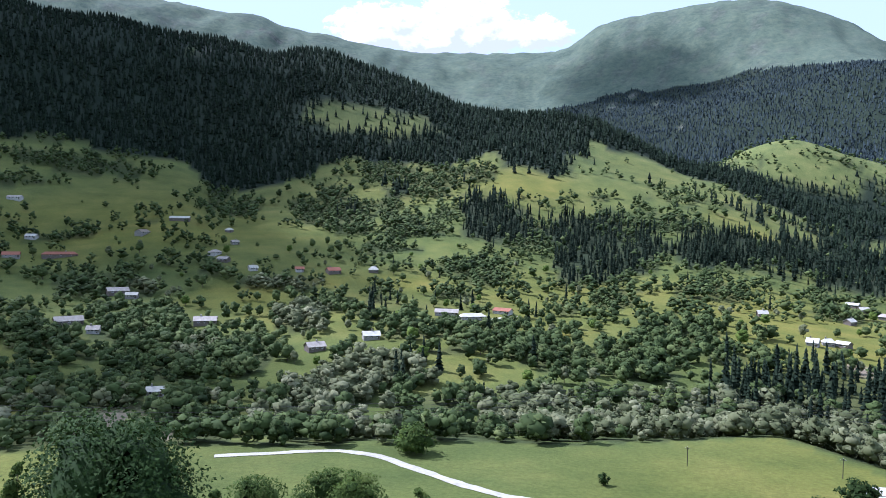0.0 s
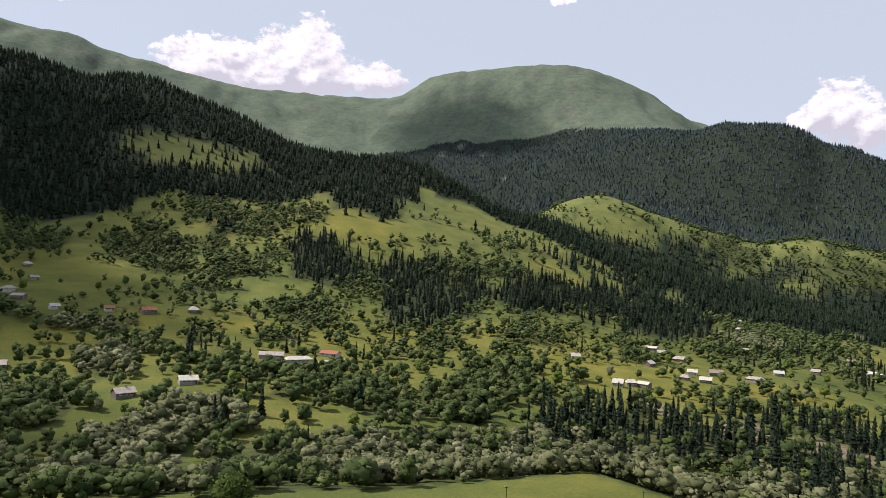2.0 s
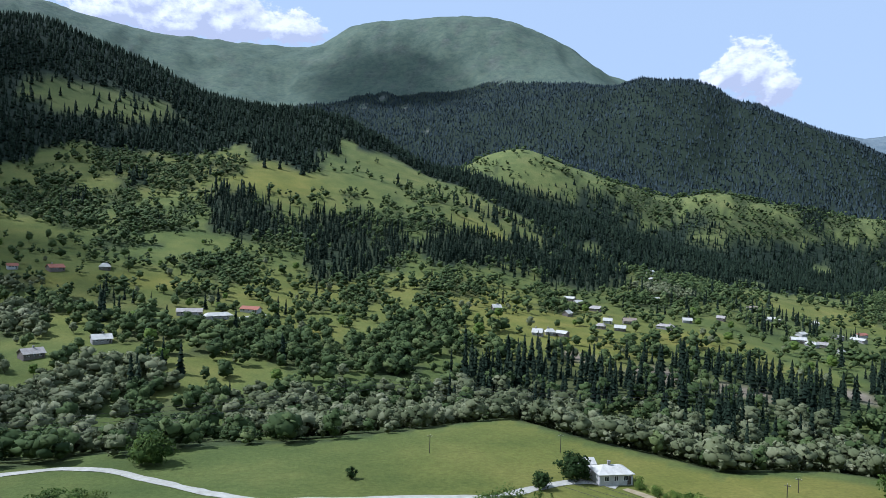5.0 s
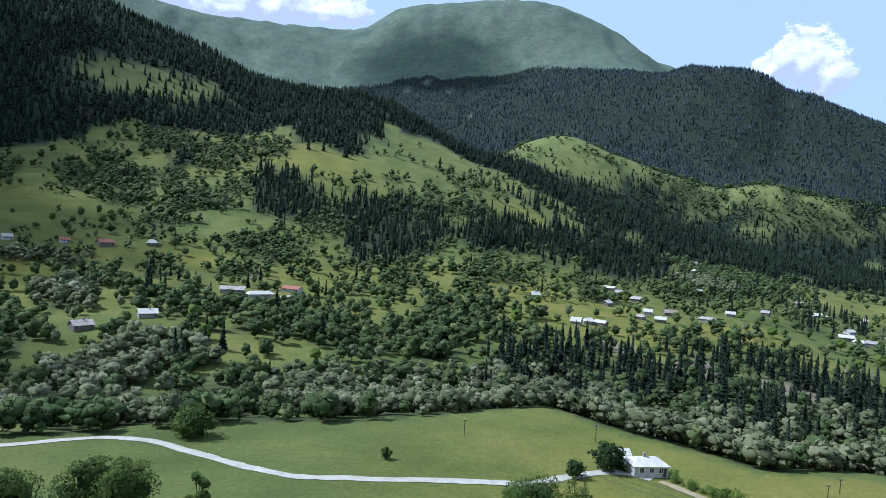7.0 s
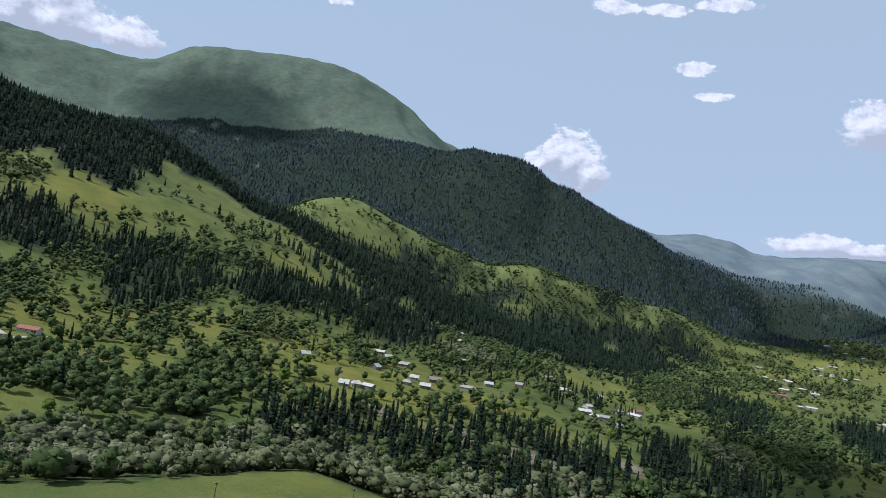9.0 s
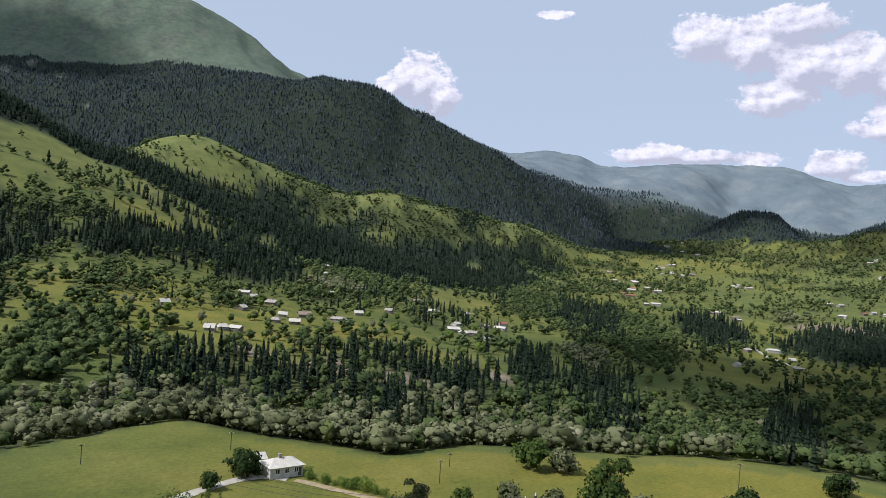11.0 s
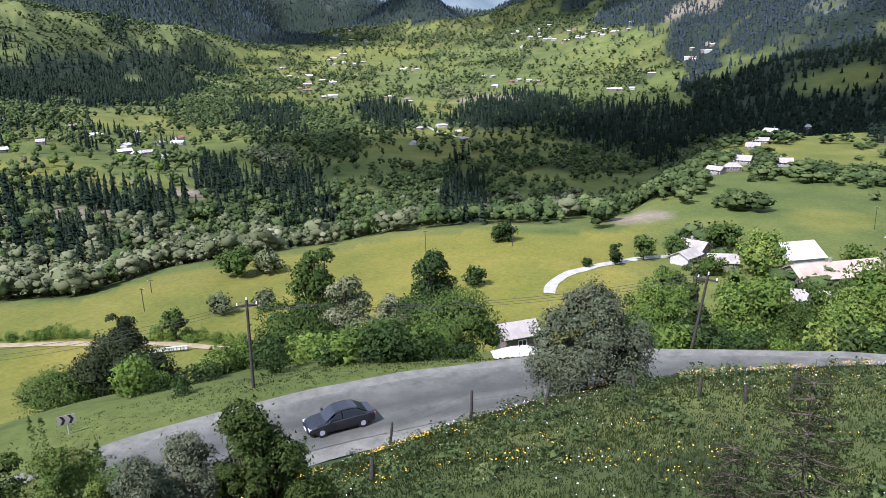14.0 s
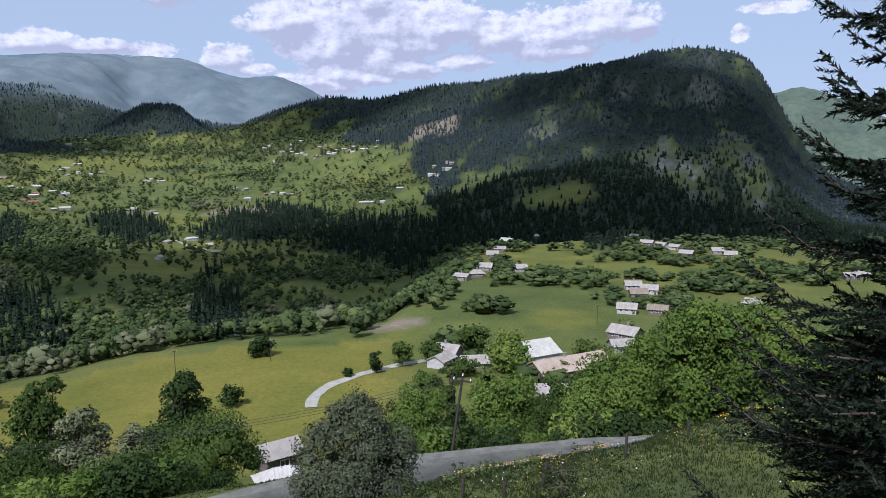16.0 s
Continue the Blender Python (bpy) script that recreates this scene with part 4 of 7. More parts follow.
TREES_E = [
    (46.7, 15, 3.0, 2.6, "sallow"), (43.2, 14, 2.8, 2.2, "sallow"), (37.6, 15, 3.6, 1.5, "shoots"), (40, 14.6, 2.6, 1.6, "bush"),
]
TREES = TREES_A + TREES_B + TREES_C + TREES_D + TREES_E

ROCKS = [
    (110.4, 1358, 2.3, 97), (107.3, 1233, 2, 61), (105.3, 1270, 1.6, 49), (96.1, 1530, 1.3, 57), (104.4, 1478, 0.2, 35), (112, 1243, 1.5, 91),
    (103.6, 1663, 0.4, 14), (108.5, 1187, 1.6, 60), (15.8, 3130, 0.2, 215), (14.1, 3292, 0.5, 38), (12.6, 3167, 0.3, 58), (-14, 3895, 1.7, 77),
    (17.8, 2603, 0.2, 45), (-26.7, 1308, 0.9, 17), (-19, 1357, 1.2, 16),
]
BARE_EARTH = [
    (-24.4, 253, 2.8, 29), (-21.2, 232, 0.8, 20), (88.9, 1784, 1.3, 83), (86.9, 1796, 1.3, 63), (84.4, 256, 2.7, 10),
    (36.4, 392, 2.8, 16), (42.2, 384, 2.6, 13), (49.6, 425, 1.3, 12), (30.3, 406, 1.5, 10), (73.1, 1267, 2.4, 34),
]
DRY_FIELDS = [
    (-16.5, 477, 3.9, 29), (-3.7, 522, 4.2, 31), (6.3, 877, 3.5, 64), (15.7, 1049, 3.5, 83), (21.7, 839, 3.6, 34), (-9.8, 517, 2.6, 16),
    (7.9, 404, 3.9, 14), (67.6, 1675, 5.5, 223), (83.1, 1712, 4.2, 77), (40.1, 505, 5, 39), (46.1, 451, 5.2, 20), (72.4, 213, 7.5, 12),
    (36.9, 153, 10.3, 10), (98.3, 263, 3.1, 17), (82, 1688, 5.6, 89), (90.4, 1398, 2.6, 69), (68.9, 191, 8.1, 15), (111.5, 372, 2.3, 17),
    (108.3, 431, 2.8, 18),
]


# ---- land cover ----
def blobs(b, r, rows, n):
    """How deep a place lies in any of the patches: 0 outside, 1 well inside. n: noise that frays the edges."""
    out = np.zeros_like(r)
    for pb, pr, wb, wr in rows:
        m = (np.abs(b - pb) < 1.7 * wb) & (np.abs(r - pr) < 1.7 * wr)
        if m.any():
            d = np.hypot((b[m] - pb) / wb, (r[m] - pr) / wr) + 0.55 * n[m]
            out[m] = np.maximum(out[m], np.clip(2.5 * (1.12 - d), 0, 1))
    return out


def woods(b, r, s):
    """Density, 0 to 1, of spruce, of broad-leaved trees and of grey-leaved trees."""
    x, y = at(b, r)
    n1, n2 = fbm(x / 45, y / 45, 4, 31), fbm(x / 140, y / 140, 3, 37)
    bn = b + 5 * n2
    spruce, grey = np.zeros_like(r), np.zeros_like(r)
    slope = (s > 1.3) & (s < 8.6)
    n3 = fbm(x / 22, y / 22, 3, 41)
    broad = np.where(slope, np.clip(0.08 + 1.0 * (n1 - 0.06) + 0.45 * n3, 0.08, 0.75), 0)
    mixed = slope & (b > -6) & (b < 50) & (s < 5)
    spruce = np.where(mixed, np.clip(0.5 * (n2 + n3 - 0.30), 0.004, 0.30), spruce)
    thick = slope & (s < 2.2) & (b < 24)
    broad = np.where(thick, np.clip(np.interp(b, [-8, 2], [0.10, 0.27]) + 1.7 * n1 + 0.4 * n3, 0.03, 1), broad)
    broad = np.where((s > 3.5) & (s < 4.2) & (b < 4), np.clip(0.25 + 1.4 * n1, 0.02, 1), broad)
    broad = np.where((s > 4.0) & (s < 8.5) & (b > 44) & (b < 88), np.clip(np.interp(s, [4, 6, 7, 8.5], [0.36, 0.40, 0.60, 0.75]) + 2.2 * n1 + 1.0 * n3, 0.07, 0.98), broad)
    broad = np.where((s > 6) & (s < 8) & (b > 31) & (b < 54), np.clip(0.62 + 1.5 * n1, 0.1, 1), broad)
    gallery = (s > 0.1) & (s <= 1.35) & (b < 80)
    grey = np.where(gallery & (b > -8), np.clip(0.5 + 1.6 * n1 + 0.8 * n3, 0.05, 1) * np.interp(b, [52, 62], [1.0, 0.35]), grey)
    broad = np.where(gallery & (b > -8), np.clip(0.55 - 0.8 * n1, 0.2, 0.9), broad)
    broad = np.where(gallery & (b <= -4), np.clip(0.36 + 1.3 * n1, 0.06, 1), broad)
    grey = np.where(gallery & (b <= -8), np.clip(0.12 + 1.2 * n3, 0.02, 0.6), grey)
    broad = np.where((s > 0.5) & (s < 2.2) & (b >= 62) & (b < 92), np.clip(0.3 + 1.2 * n1, 0.03, 1), broad)
    broad = np.where((s > -0.6) & (s < 0.3) & (b > 85) & (r > 300) & (r < 600), np.clip(0.1 + 1.2 * n1, 0, 0.8), broad)
    broad = np.maximum(broad, blobs(b, r, GROVES, n1))
    grey = np.maximum(grey, 0.9 * blobs(b, r, GREY_TREES, n1))
    broad = np.where((s > 6) & (s < 8) & (b > 14) & (b <= 29), np.clip(0.16 + 1.1 * n1, 0.05, 0.9), broad)
    bluff = (s > 1.2) & (s < 1.98) & (b > 20) & (b < 60)
    spruce = np.where(bluff, np.clip(0.20 + 1.1 * n1 + 0.6 * n3, 0.05, 0.65), spruce)
    broad = np.where(bluff, np.clip(0.42 - 0.9 * n1 - 0.5 * (s - 1.5), 0.08, 0.8), broad)
    spruce = np.maximum(spruce, blobs(b, r, SPRUCE_STANDS, 1.5 * n1 + 0.9 * n3) * np.clip(0.85 + 0.8 * n3, 0.3, 1) * np.where(bluff, 0.75, 1.0))
    dark = blobs(b, r, DARK_WOODS, n1)
    clear = blobs(b, r, CLEARINGS, n1)
    keep = 1 - np.interp(r, [900, 1400], [0.93, 0.75]) * clear
    bare = np.maximum(blobs(b, r, ROCKS, n1), blobs(b, r, BARE_EARTH, n1))
    keep = keep * (1 - 0.7 * bare)
    spruce, broad, grey = spruce * keep, broad * keep, grey * keep
    line = np.abs(fbm(x / 130, y / 130, 3, 71)) < np.interp(r, [300, 1500], [0.022, 0.035])
    line = line | ((np.abs(fbm(x / 70 + 5, y / 210, 3, 73)) < 0.03) & (b > 54) & (b < 92))
    broad = np.where(line & (s > 1.3) & (s < 8.5) & (n3 > -0.15), np.maximum(broad, 0.6), broad)
    spruce = np.maximum(spruce, 0.9 * dark)
    woody = 0.0 * r
    woody = np.where((s > 4.0 + 0.15 * n2) & (s < 6) & (b < 11), 1.0, woody)
    woody = np.where((s > np.interp(b, [8, 14, 20, 28, 36, 44], [4.3, 4.38, 4.42, 4.3, 4.1, 3.95]) + 0.2 * n2) & (s < 6.4) & (b >= 8) & (bn < 50), 0.9, woody)
    woody = np.where((s > 7.5 + 0.3 * n2) & (s < np.interp(b, [10, 12, 14, 18.5, 23, 27.5, 32, 34], [9.9, 10.1, 10.2, 10.2, 10.1, 9.8, 9.6, 10.2]) + 0.12 * n1) & (b > 7) & (bn < 60), 0.95, woody)
    woody = np.where((s > np.interp(b, [58, 63, 64.5, 70.5, 72, 76], [8.5, 8.4, 8.12, 8.12, 8.4, 8.5]) + 0.2 * n2) & (s < 9.9) & (bn >= 58), 0.95, woody)
    mount = (s > 1.3 + 1.0 * n2 + np.interp(b, [78, 84, 89, 94], [6.0, 4.5, 1.4, 0])) & (s < 9.9) & (bn >= 80)
    woody = np.where(mount, np.clip(0.85 + 0.9 * n1, 0.1, 1), woody)
    woody = np.where(r > 3380, 0.0, woody)
    spruce = np.maximum(spruce, woody * (1 - 0.85 * clear) * (1 - 0.6 * bare))
    broad = np.where(woody > 0.3, 0, broad)
    return spruce, broad, grey


def link(name, verts, faces, material, label="", category="", kind="", smooth=False, attrs=None, normals=None):
    me = bpy.data.meshes.new(name)
    verts = np.asarray(verts, np.float32)
    faces = np.asarray(faces, np.int32)
    k = faces.shape[1]
    me.vertices.add(len(verts))
    me.vertices.foreach_set("co", verts.ravel())
    me.loops.add(faces.size)
    me.loops.foreach_set("vertex_index", faces.ravel())
    me.polygons.add(len(faces))
    me.polygons.foreach_set("loop_start", np.arange(len(faces), dtype=np.int32) * k)
    me.polygons.foreach_set("use_smooth", np.full(len(faces), smooth))
    for key, v in (attrs or {}).items():
        a = me.attributes.new(key, "FLOAT_COLOR" if np.ndim(v) == 2 else "FLOAT", "POINT")
        a.data.foreach_set("color" if np.ndim(v) == 2 else "value", np.asarray(v, np.float32).ravel())
    me.update(calc_edges=True)
    me.validate()
    if normals is not None:
        me.polygons.foreach_set("use_smooth", np.ones(len(me.polygons), bool))
        me.normals_split_custom_set_from_vertices(np.asarray(normals, np.float32))
    me.materials.append(material)
    ob = new(name, me)
    if label or kind:
        tagged(ob, label, category, "", kind)
    return ob


def build_ground_sheet():
    nb, nr = GRID_Z.shape
    verts = np.stack([GX, GY, GRID_Z], -1).reshape(-1, 3)
    i, j = np.meshgrid(np.arange(nb), np.arange(nr - 1), indexing="ij")
    i2 = (i + 1) % nb
    faces = np.stack([i * nr + j, i * nr + j + 1, i2 * nr + j + 1, i2 * nr + j], -1).reshape(-1, 4)
    b = np.degrees(GB)
    s = belt(np.where(b > 131, 131, b), GR)
    sp, br, gy = woods(b, GR, s)
    n = fbm(GX / 220, GY / 220, 4, 51)
    forest_and_shade = np.clip(1.6 * sp, 0, 1) * np.interp(GR, [300, 900], [0.55, 1.0])
    forest_and_shade = np.maximum(forest_and_shade, np.where(np.maximum(br, gy) > 0.6, 0.5, 0) * (s > 0))
    # The bank lies dim: its shade goes into the ground as floor colour.
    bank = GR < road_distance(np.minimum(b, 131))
    forest_and_shade = np.maximum(forest_and_shade, np.where(bank, np.clip(0.42 + 0.5 * fbm(GX / 4, GY / 4, 3, 57), 0.1, 0.8), 0))
    nf = fbm(GX / 45, GY / 45, 4, 31)
    dry = np.clip(0.22 + 0.9 * n + 0.5 * blobs(b, GR, DRY_FIELDS, nf) + np.where((s < 0) & (GR > 120) & (GR < 260), np.interp(b, [0, 20, 45, 60, 82, 87], [0.05, 0.3, 0.7, 0.95, 0.95, 0.1]), 0), 0, 1) * np.interp(GR, [20, 75], [0.35, 1.0])
    valley = (b > 54) & (b < 96) & (s > 2.8)
    dry = np.where(valley, np.clip(0.30 + 1.2 * n + 0.3 * nf, 0, 0.85), dry)
    earth = blobs(b, GR, BARE_EARTH, nf)
    slope = np.abs(np.gradient(GRID_Z, axis=1) / np.gradient(GR, axis=1))
    alpine = np.clip((s - 9.0) / 0.4, 0, 1)
    rock = np.clip((fbm(GX / 60, GY / 60, 4, 61) - 0.12) * 4, 0, 1) * np.interp(s, [9.4, 9.6], [1, 0.45]) * np.clip((slope - 0.45) * 3, 0, 1) * ((s > 9.5) | ((b > 88) & (s > 4)))
    rock = np.maximum(rock, np.clip(blobs(b, GR, ROCKS, nf) * (0.15 + 3.4 * fbm(GX / 16, GY / 16, 4, 33)), 0, 1))
    cover = np.stack([forest_and_shade, dry, rock, np.ones_like(n)], -1).reshape(-1, 4)
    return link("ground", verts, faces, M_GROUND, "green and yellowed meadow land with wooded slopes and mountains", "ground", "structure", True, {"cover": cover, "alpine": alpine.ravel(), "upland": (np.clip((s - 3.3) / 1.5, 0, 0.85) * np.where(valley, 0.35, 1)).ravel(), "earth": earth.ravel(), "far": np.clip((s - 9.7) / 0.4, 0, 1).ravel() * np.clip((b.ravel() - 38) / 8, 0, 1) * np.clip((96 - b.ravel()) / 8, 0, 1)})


ground = build_ground_sheet()


# ---- trees ----
def ico(sub=0):
    bm = bmesh.new()
    bmesh.ops.create_icosphere(bm, subdivisions=sub + 1, radius=1.0)
    v = np.array([q.co[:] for q in bm.verts])
    f = np.array([[q.index for q in p.verts] for p in bm.faces])
    bm.free()
    return v, f


ICO = ico(0)
OCTA = (np.array([(1, 0, 0), (0, 1, 0), (-1, 0, 0), (0, -1, 0), (0, 0, 1), (0, 0, -1)], float), np.array([(0, 1, 4), (1, 2, 4), (2, 3, 4), (3, 0, 4), (1, 0, 5), (2, 1, 5), (3, 2, 5), (0, 3, 5)]))


def leafy(rng, clumps, size, lobes=5, core=True, tall=1.0, low=0.18, round_=0.55):
    """A crown of unit height: dark lobes inside, and many small tilted leaf clumps on their outsides. Triangles."""
    vs, fs, k = [], [], 0
    centres = []
    for i in range(lobes):
        a = rng.uniform(0, 2 * np.pi)
        h = low + (1 - low) * (0.25 + 0.55 * (i + rng.uniform(0, 1)) / lobes)
        rad = 0.30 * tall * math.sin(math.pi * min(0.95, max(0.12, (h - low) / (1 - low) * 0.9 + 0.08))) ** 0.6
        off = rng.uniform(0.1, 0.7) * rad
        centres.append((off * math.cos(a), off * math.sin(a), h, rad * rng.uniform(0.75, 1.1)))
    for cx, cy, cz, cr in centres:
        if core:
            v = OCTA[0] * cr * (0.68 if clumps < 50 else 0.5) * rng.uniform(0.8, 1.2, (6, 1)) + (cx, cy, cz)
            vs.append(v)
            fs.append(OCTA[1] + k)
            k += len(v)
    for q in range(clumps):
        cx, cy, cz, cr = centres[q % lobes]
        d = rng.normal(size=3)
        d[2] = d[2] * 0.8 + 0.15
        d /= np.linalg.norm(d)
        p = np.array((cx, cy, cz)) + d * cr * rng.uniform(0.75, 1.15)
        nrm = d + rng.normal(size=3) * 0.55
        nrm /= np.linalg.norm(nrm)
        u = np.cross(nrm, rng.normal(size=3))
        u /= np.linalg.norm(u)
        w = np.cross(nrm, u)
        sz = size * rng.uniform(0.6, 1.3)
        if clumps > 50:
            vs.append(np.array([p + u * sz, p + w * sz * 0.9 - u * sz * 0.6, p - w * sz * 0.9 - u * sz * 0.6]))
            fs.append(np.array([[0, 1, 2]]) + k)
            k += 3
            continue
        quad = np.array([p + u * sz, p + w * sz * 0.8 + nrm * sz * 0.25, p - u * sz, p - w * sz * 0.8 - nrm * sz * 0.1])
        vs.append(quad)
        fs.append(np.array([[0, 1, 2], [0, 2, 3]]) + k)
        k += 4
    vs, fs = np.concatenate(vs), np.concatenate(fs)
    out = vs - (0, 0, low + 0.42 * (1 - low))
    out[:, :2] *= 1.5
    out /= np.maximum(np.linalg.norm(out, axis=1), 1e-6)[:, None]
    g = np.cross(vs[fs[:, 1]] - vs[fs[:, 0]], vs[fs[:, 2]] - vs[fs[:, 0]])
    turn = (g * out[fs[:, 0]]).sum(1) < 0
    fs[turn] = fs[turn][:, ::-1]
    g[turn] *= -1
    own = np.zeros_like(vs)
    for k in range(3):
        own[fs[:, k]] += g
    own /= np.maximum(np.linalg.norm(own, axis=1), 1e-9)[:, None]
    soft = out * round_ + own * (1 - round_) + rng.normal(0, 0.12, out.shape)
    return vs, fs, soft / np.linalg.norm(soft, axis=1)[:, None]


def puffy(rng, lobes, leaves, size, low=0.10, shape=None, round_=0.6):
    """A crown of unit height: many uneven clumps heaped on one another, with loose leaves round their rims. Triangles."""
    sv, sf = shape or ICO
    vs, fs, ns, k = [], [], [], 0
    centres = []
    for i in range(lobes):
        q = (i + rng.uniform(0.15, 0.85)) / lobes
        h = low + (1 - low) * (0.14 + 0.70 * q)
        env = 0.31 * max(0.25, math.sin(math.pi * (0.18 + 0.70 * q))) ** 0.7
        rad = env * rng.uniform(0.48, 0.78) * (1.25 if lobes < 4 else 1.0)
        off = max(0.0, env - rad * 0.75) * rng.uniform(0.55, 1.2)
        a = 2.4 * i + rng.uniform(-0.5, 0.5)
        centres.append((off * math.cos(a), off * math.sin(a), h, rad))
    mid = np.array((0, 0, low + 0.40 * (1 - low)))
    for cx, cy, cz, cr in centres:
        d = sv * rng.uniform(0.72, 1.22, (len(sv), 1))
        v = d * (cr, cr, cr * rng.uniform(0.75, 1.0)) + (cx, cy, cz)
        vs.append(v)
        fs.append(sf + k)
        k += len(v)
        out = v - mid
        out /= np.linalg.norm(out, axis=1)[:, None]
        ns.append(out * round_ + sv * (1 - round_) * 1.3 + rng.normal(0, 0.16, v.shape))
    for q in range(leaves):
        cx, cy, cz, cr = centres[int(rng.integers(0, lobes))]
        d = rng.normal(size=3)
        d[2] = d[2] * 0.8 + 0.2
        d /= np.linalg.norm(d)
        p = np.array((cx, cy, cz)) + d * cr * rng.uniform(0.85, 1.2)
        u = np.cross(d + rng.normal(size=3) * 0.8, rng.normal(size=3))
        u /= np.linalg.norm(u)
        w = np.cross(d, u)
        sz = size * rng.uniform(0.6, 1.4)
        v = np.array([p + u * sz, p + w * sz * 0.8 - u * sz * 0.6, p - w * sz * 0.8 - u * sz * 0.5])
        vs.append(v)
        fs.append(np.array([[k, k + 1, k + 2]]))
        k += 3
        ns.append(np.repeat((d + 0.4 * rng.normal(size=3) + (0, 0, 0.25))[None], 3, 0))
    vs, fs, ns = np.concatenate(vs), np.concatenate(fs), np.concatenate(ns)
    ns = ns / np.maximum(np.linalg.norm(ns, axis=1), 1e-6)[:, None]
    g = np.cross(vs[fs[:, 1]] - vs[fs[:, 0]], vs[fs[:, 2]] - vs[fs[:, 0]])
    turn = (g * ns[fs[:, 0]]).sum(1) < 0
    fs[turn] = fs[turn][:, ::-1]
    return vs, fs, ns


def spruce_shape(rng, tiers, sides, width=0.19, drop=0.35):
    """A spruce of unit height: ragged tiers that hang outwards. Triangles."""
    vs, fs, k = [], [], 0
    for i in range(tiers):
        z0 = 0.06 + 0.90 * i / tiers
        top = min(1.0, z0 + 1.55 * 0.94 / tiers)
        rad = width * (1 - z0) ** 0.85 + 0.012
        a0 = rng.uniform(0, 6.28)
        ang = a0 + np.arange(sides) * 2 * np.pi / sides + rng.uniform(-0.2, 0.2, sides)
        rr = rad * rng.uniform(0.6, 1.25, sides)
        ring = np.stack([rr * np.cos(ang), rr * np.sin(ang), z0 + rng.uniform(-0.4, 0.5, sides) * 0.5 / tiers], 1)
        vs.append(np.concatenate([ring, [[rng.normal() * 0.006, rng.normal() * 0.006, top]]]))
        fs.append(np.array([[q, (q + 1) % sides, sides] for q in range(sides)]) + k)
        k += sides + 1
    vs = np.concatenate(vs)
    out = vs * (1, 1, 0) + rng.normal(0, 0.05, vs.shape) + (0, 0, 0.06)
    return vs, np.concatenate(fs), out / np.linalg.norm(out, axis=1)[:, None]


def plant(name, shapes, x, y, h, w, material, label, category="trees", rng=None, sink=0.3, lean=0.02):
    """Many trees of one kind as one mesh: shapes picked at random, each turned, stretched and toned on its own."""
    if len(x) == 0:
        return None
    z = land(x, y) - sink
    pick = rng.integers(0, len(shapes), len(x))
    vs, fs, ts, ns, k = [], [], [], [], 0
    for q, (sv, sf, sn) in enumerate(shapes):
        m = pick == q
        cnt = int(m.sum())
        if not cnt:
            continue
        a = rng.uniform(0, 2 * np.pi, cnt)
        c, s = np.cos(a)[:, None], np.sin(a)[:, None]
        ww, hh = w[m][:, None], h[m][:, None]
        lx, ly = rng.normal(0, lean, cnt)[:, None], rng.normal(0, lean, cnt)[:, None]
        vx = (sv[:, 0] * c - sv[:, 1] * s) * hh * ww + lx * sv[:, 2] * hh + x[m][:, None]
        vy = (sv[:, 0] * s + sv[:, 1] * c) * hh * ww + ly * sv[:, 2] * hh + y[m][:, None]
        vz = sv[:, 2] * hh + z[m][:, None]
        vs.append(np.stack([vx, vy, vz], -1).reshape(-1, 3))
        ns.append(np.stack([sn[:, 0] * c - sn[:, 1] * s, sn[:, 0] * s + sn[:, 1] * c, sn[:, 2] + 0 * c], -1).reshape(-1, 3))
        fs.append((sf[None] + (np.arange(cnt) * len(sv))[:, None, None] + k).reshape(-1, 3))
        ts.append(np.repeat(np.clip(rng.normal(0.45, 0.25, cnt), 0, 1), len(sv)))
        k += cnt * len(sv)
    return link(name, np.concatenate(vs), np.concatenate(fs), material, label, category, "stuff", False, {"tone": np.concatenate(ts)}, np.concatenate(ns))


rng = np.random.default_rng(7)
SPRUCE_MID = [spruce_shape(rng, 8, 6, w) for w in (0.125, 0.14, 0.155, 0.17, 0.15, 0.135, 0.18, 0.16)]
SPRUCE_FAR = [spruce_shape(rng, 4, 5, 0.21) for _ in range(6)]
SPRUCE_DISTANT = [spruce_shape(rng, 1, 5, 0.22) for _ in range(6)]
SPRUCE_FAR2 = [spruce_shape(rng, 2, 5, 0.22) for _ in range(6)]
LEAFY_MID = [puffy(rng, 6, 64, 0.06) for _ in range(10)]
LEAFY_FAR = [puffy(rng, 5, 6, 0.085, 0.10, OCTA) for _ in range(10)]
LEAFY_DISTANT = [puffy(rng, 2, 2, 0.12, 0.05, OCTA) for _ in range(8)]


def scatter(step, r0, r1, b0=-42, b1=126):
    """Places spread evenly over a ring of the land, with some disorder."""
    n = int(2 * r1 / step)
    gx, gy = np.meshgrid(np.arange(n) * step - r1, np.arange(n) * step - r1)
    x = (gx + rng.uniform(-0.5, 0.5, gx.shape) * step).ravel()
    y = (gy + rng.uniform(-0.5, 0.5, gy.shape) * step).ravel()
    r, b = np.hypot(x, y), np.degrees(np.arctan2(x, y))
    m = (r > r0) & (r < r1) & (b > b0) & (b < b1)
    x, y, r, b = x[m], y[m], r[m], b[m]
    return (x, y, r, b) + woods(b, r, belt(b, r))


HOUSE_SPOTS = np.array([at(q[0], q[1]) + (q[2] * 0.75 + 2,) for q in HOUSES])


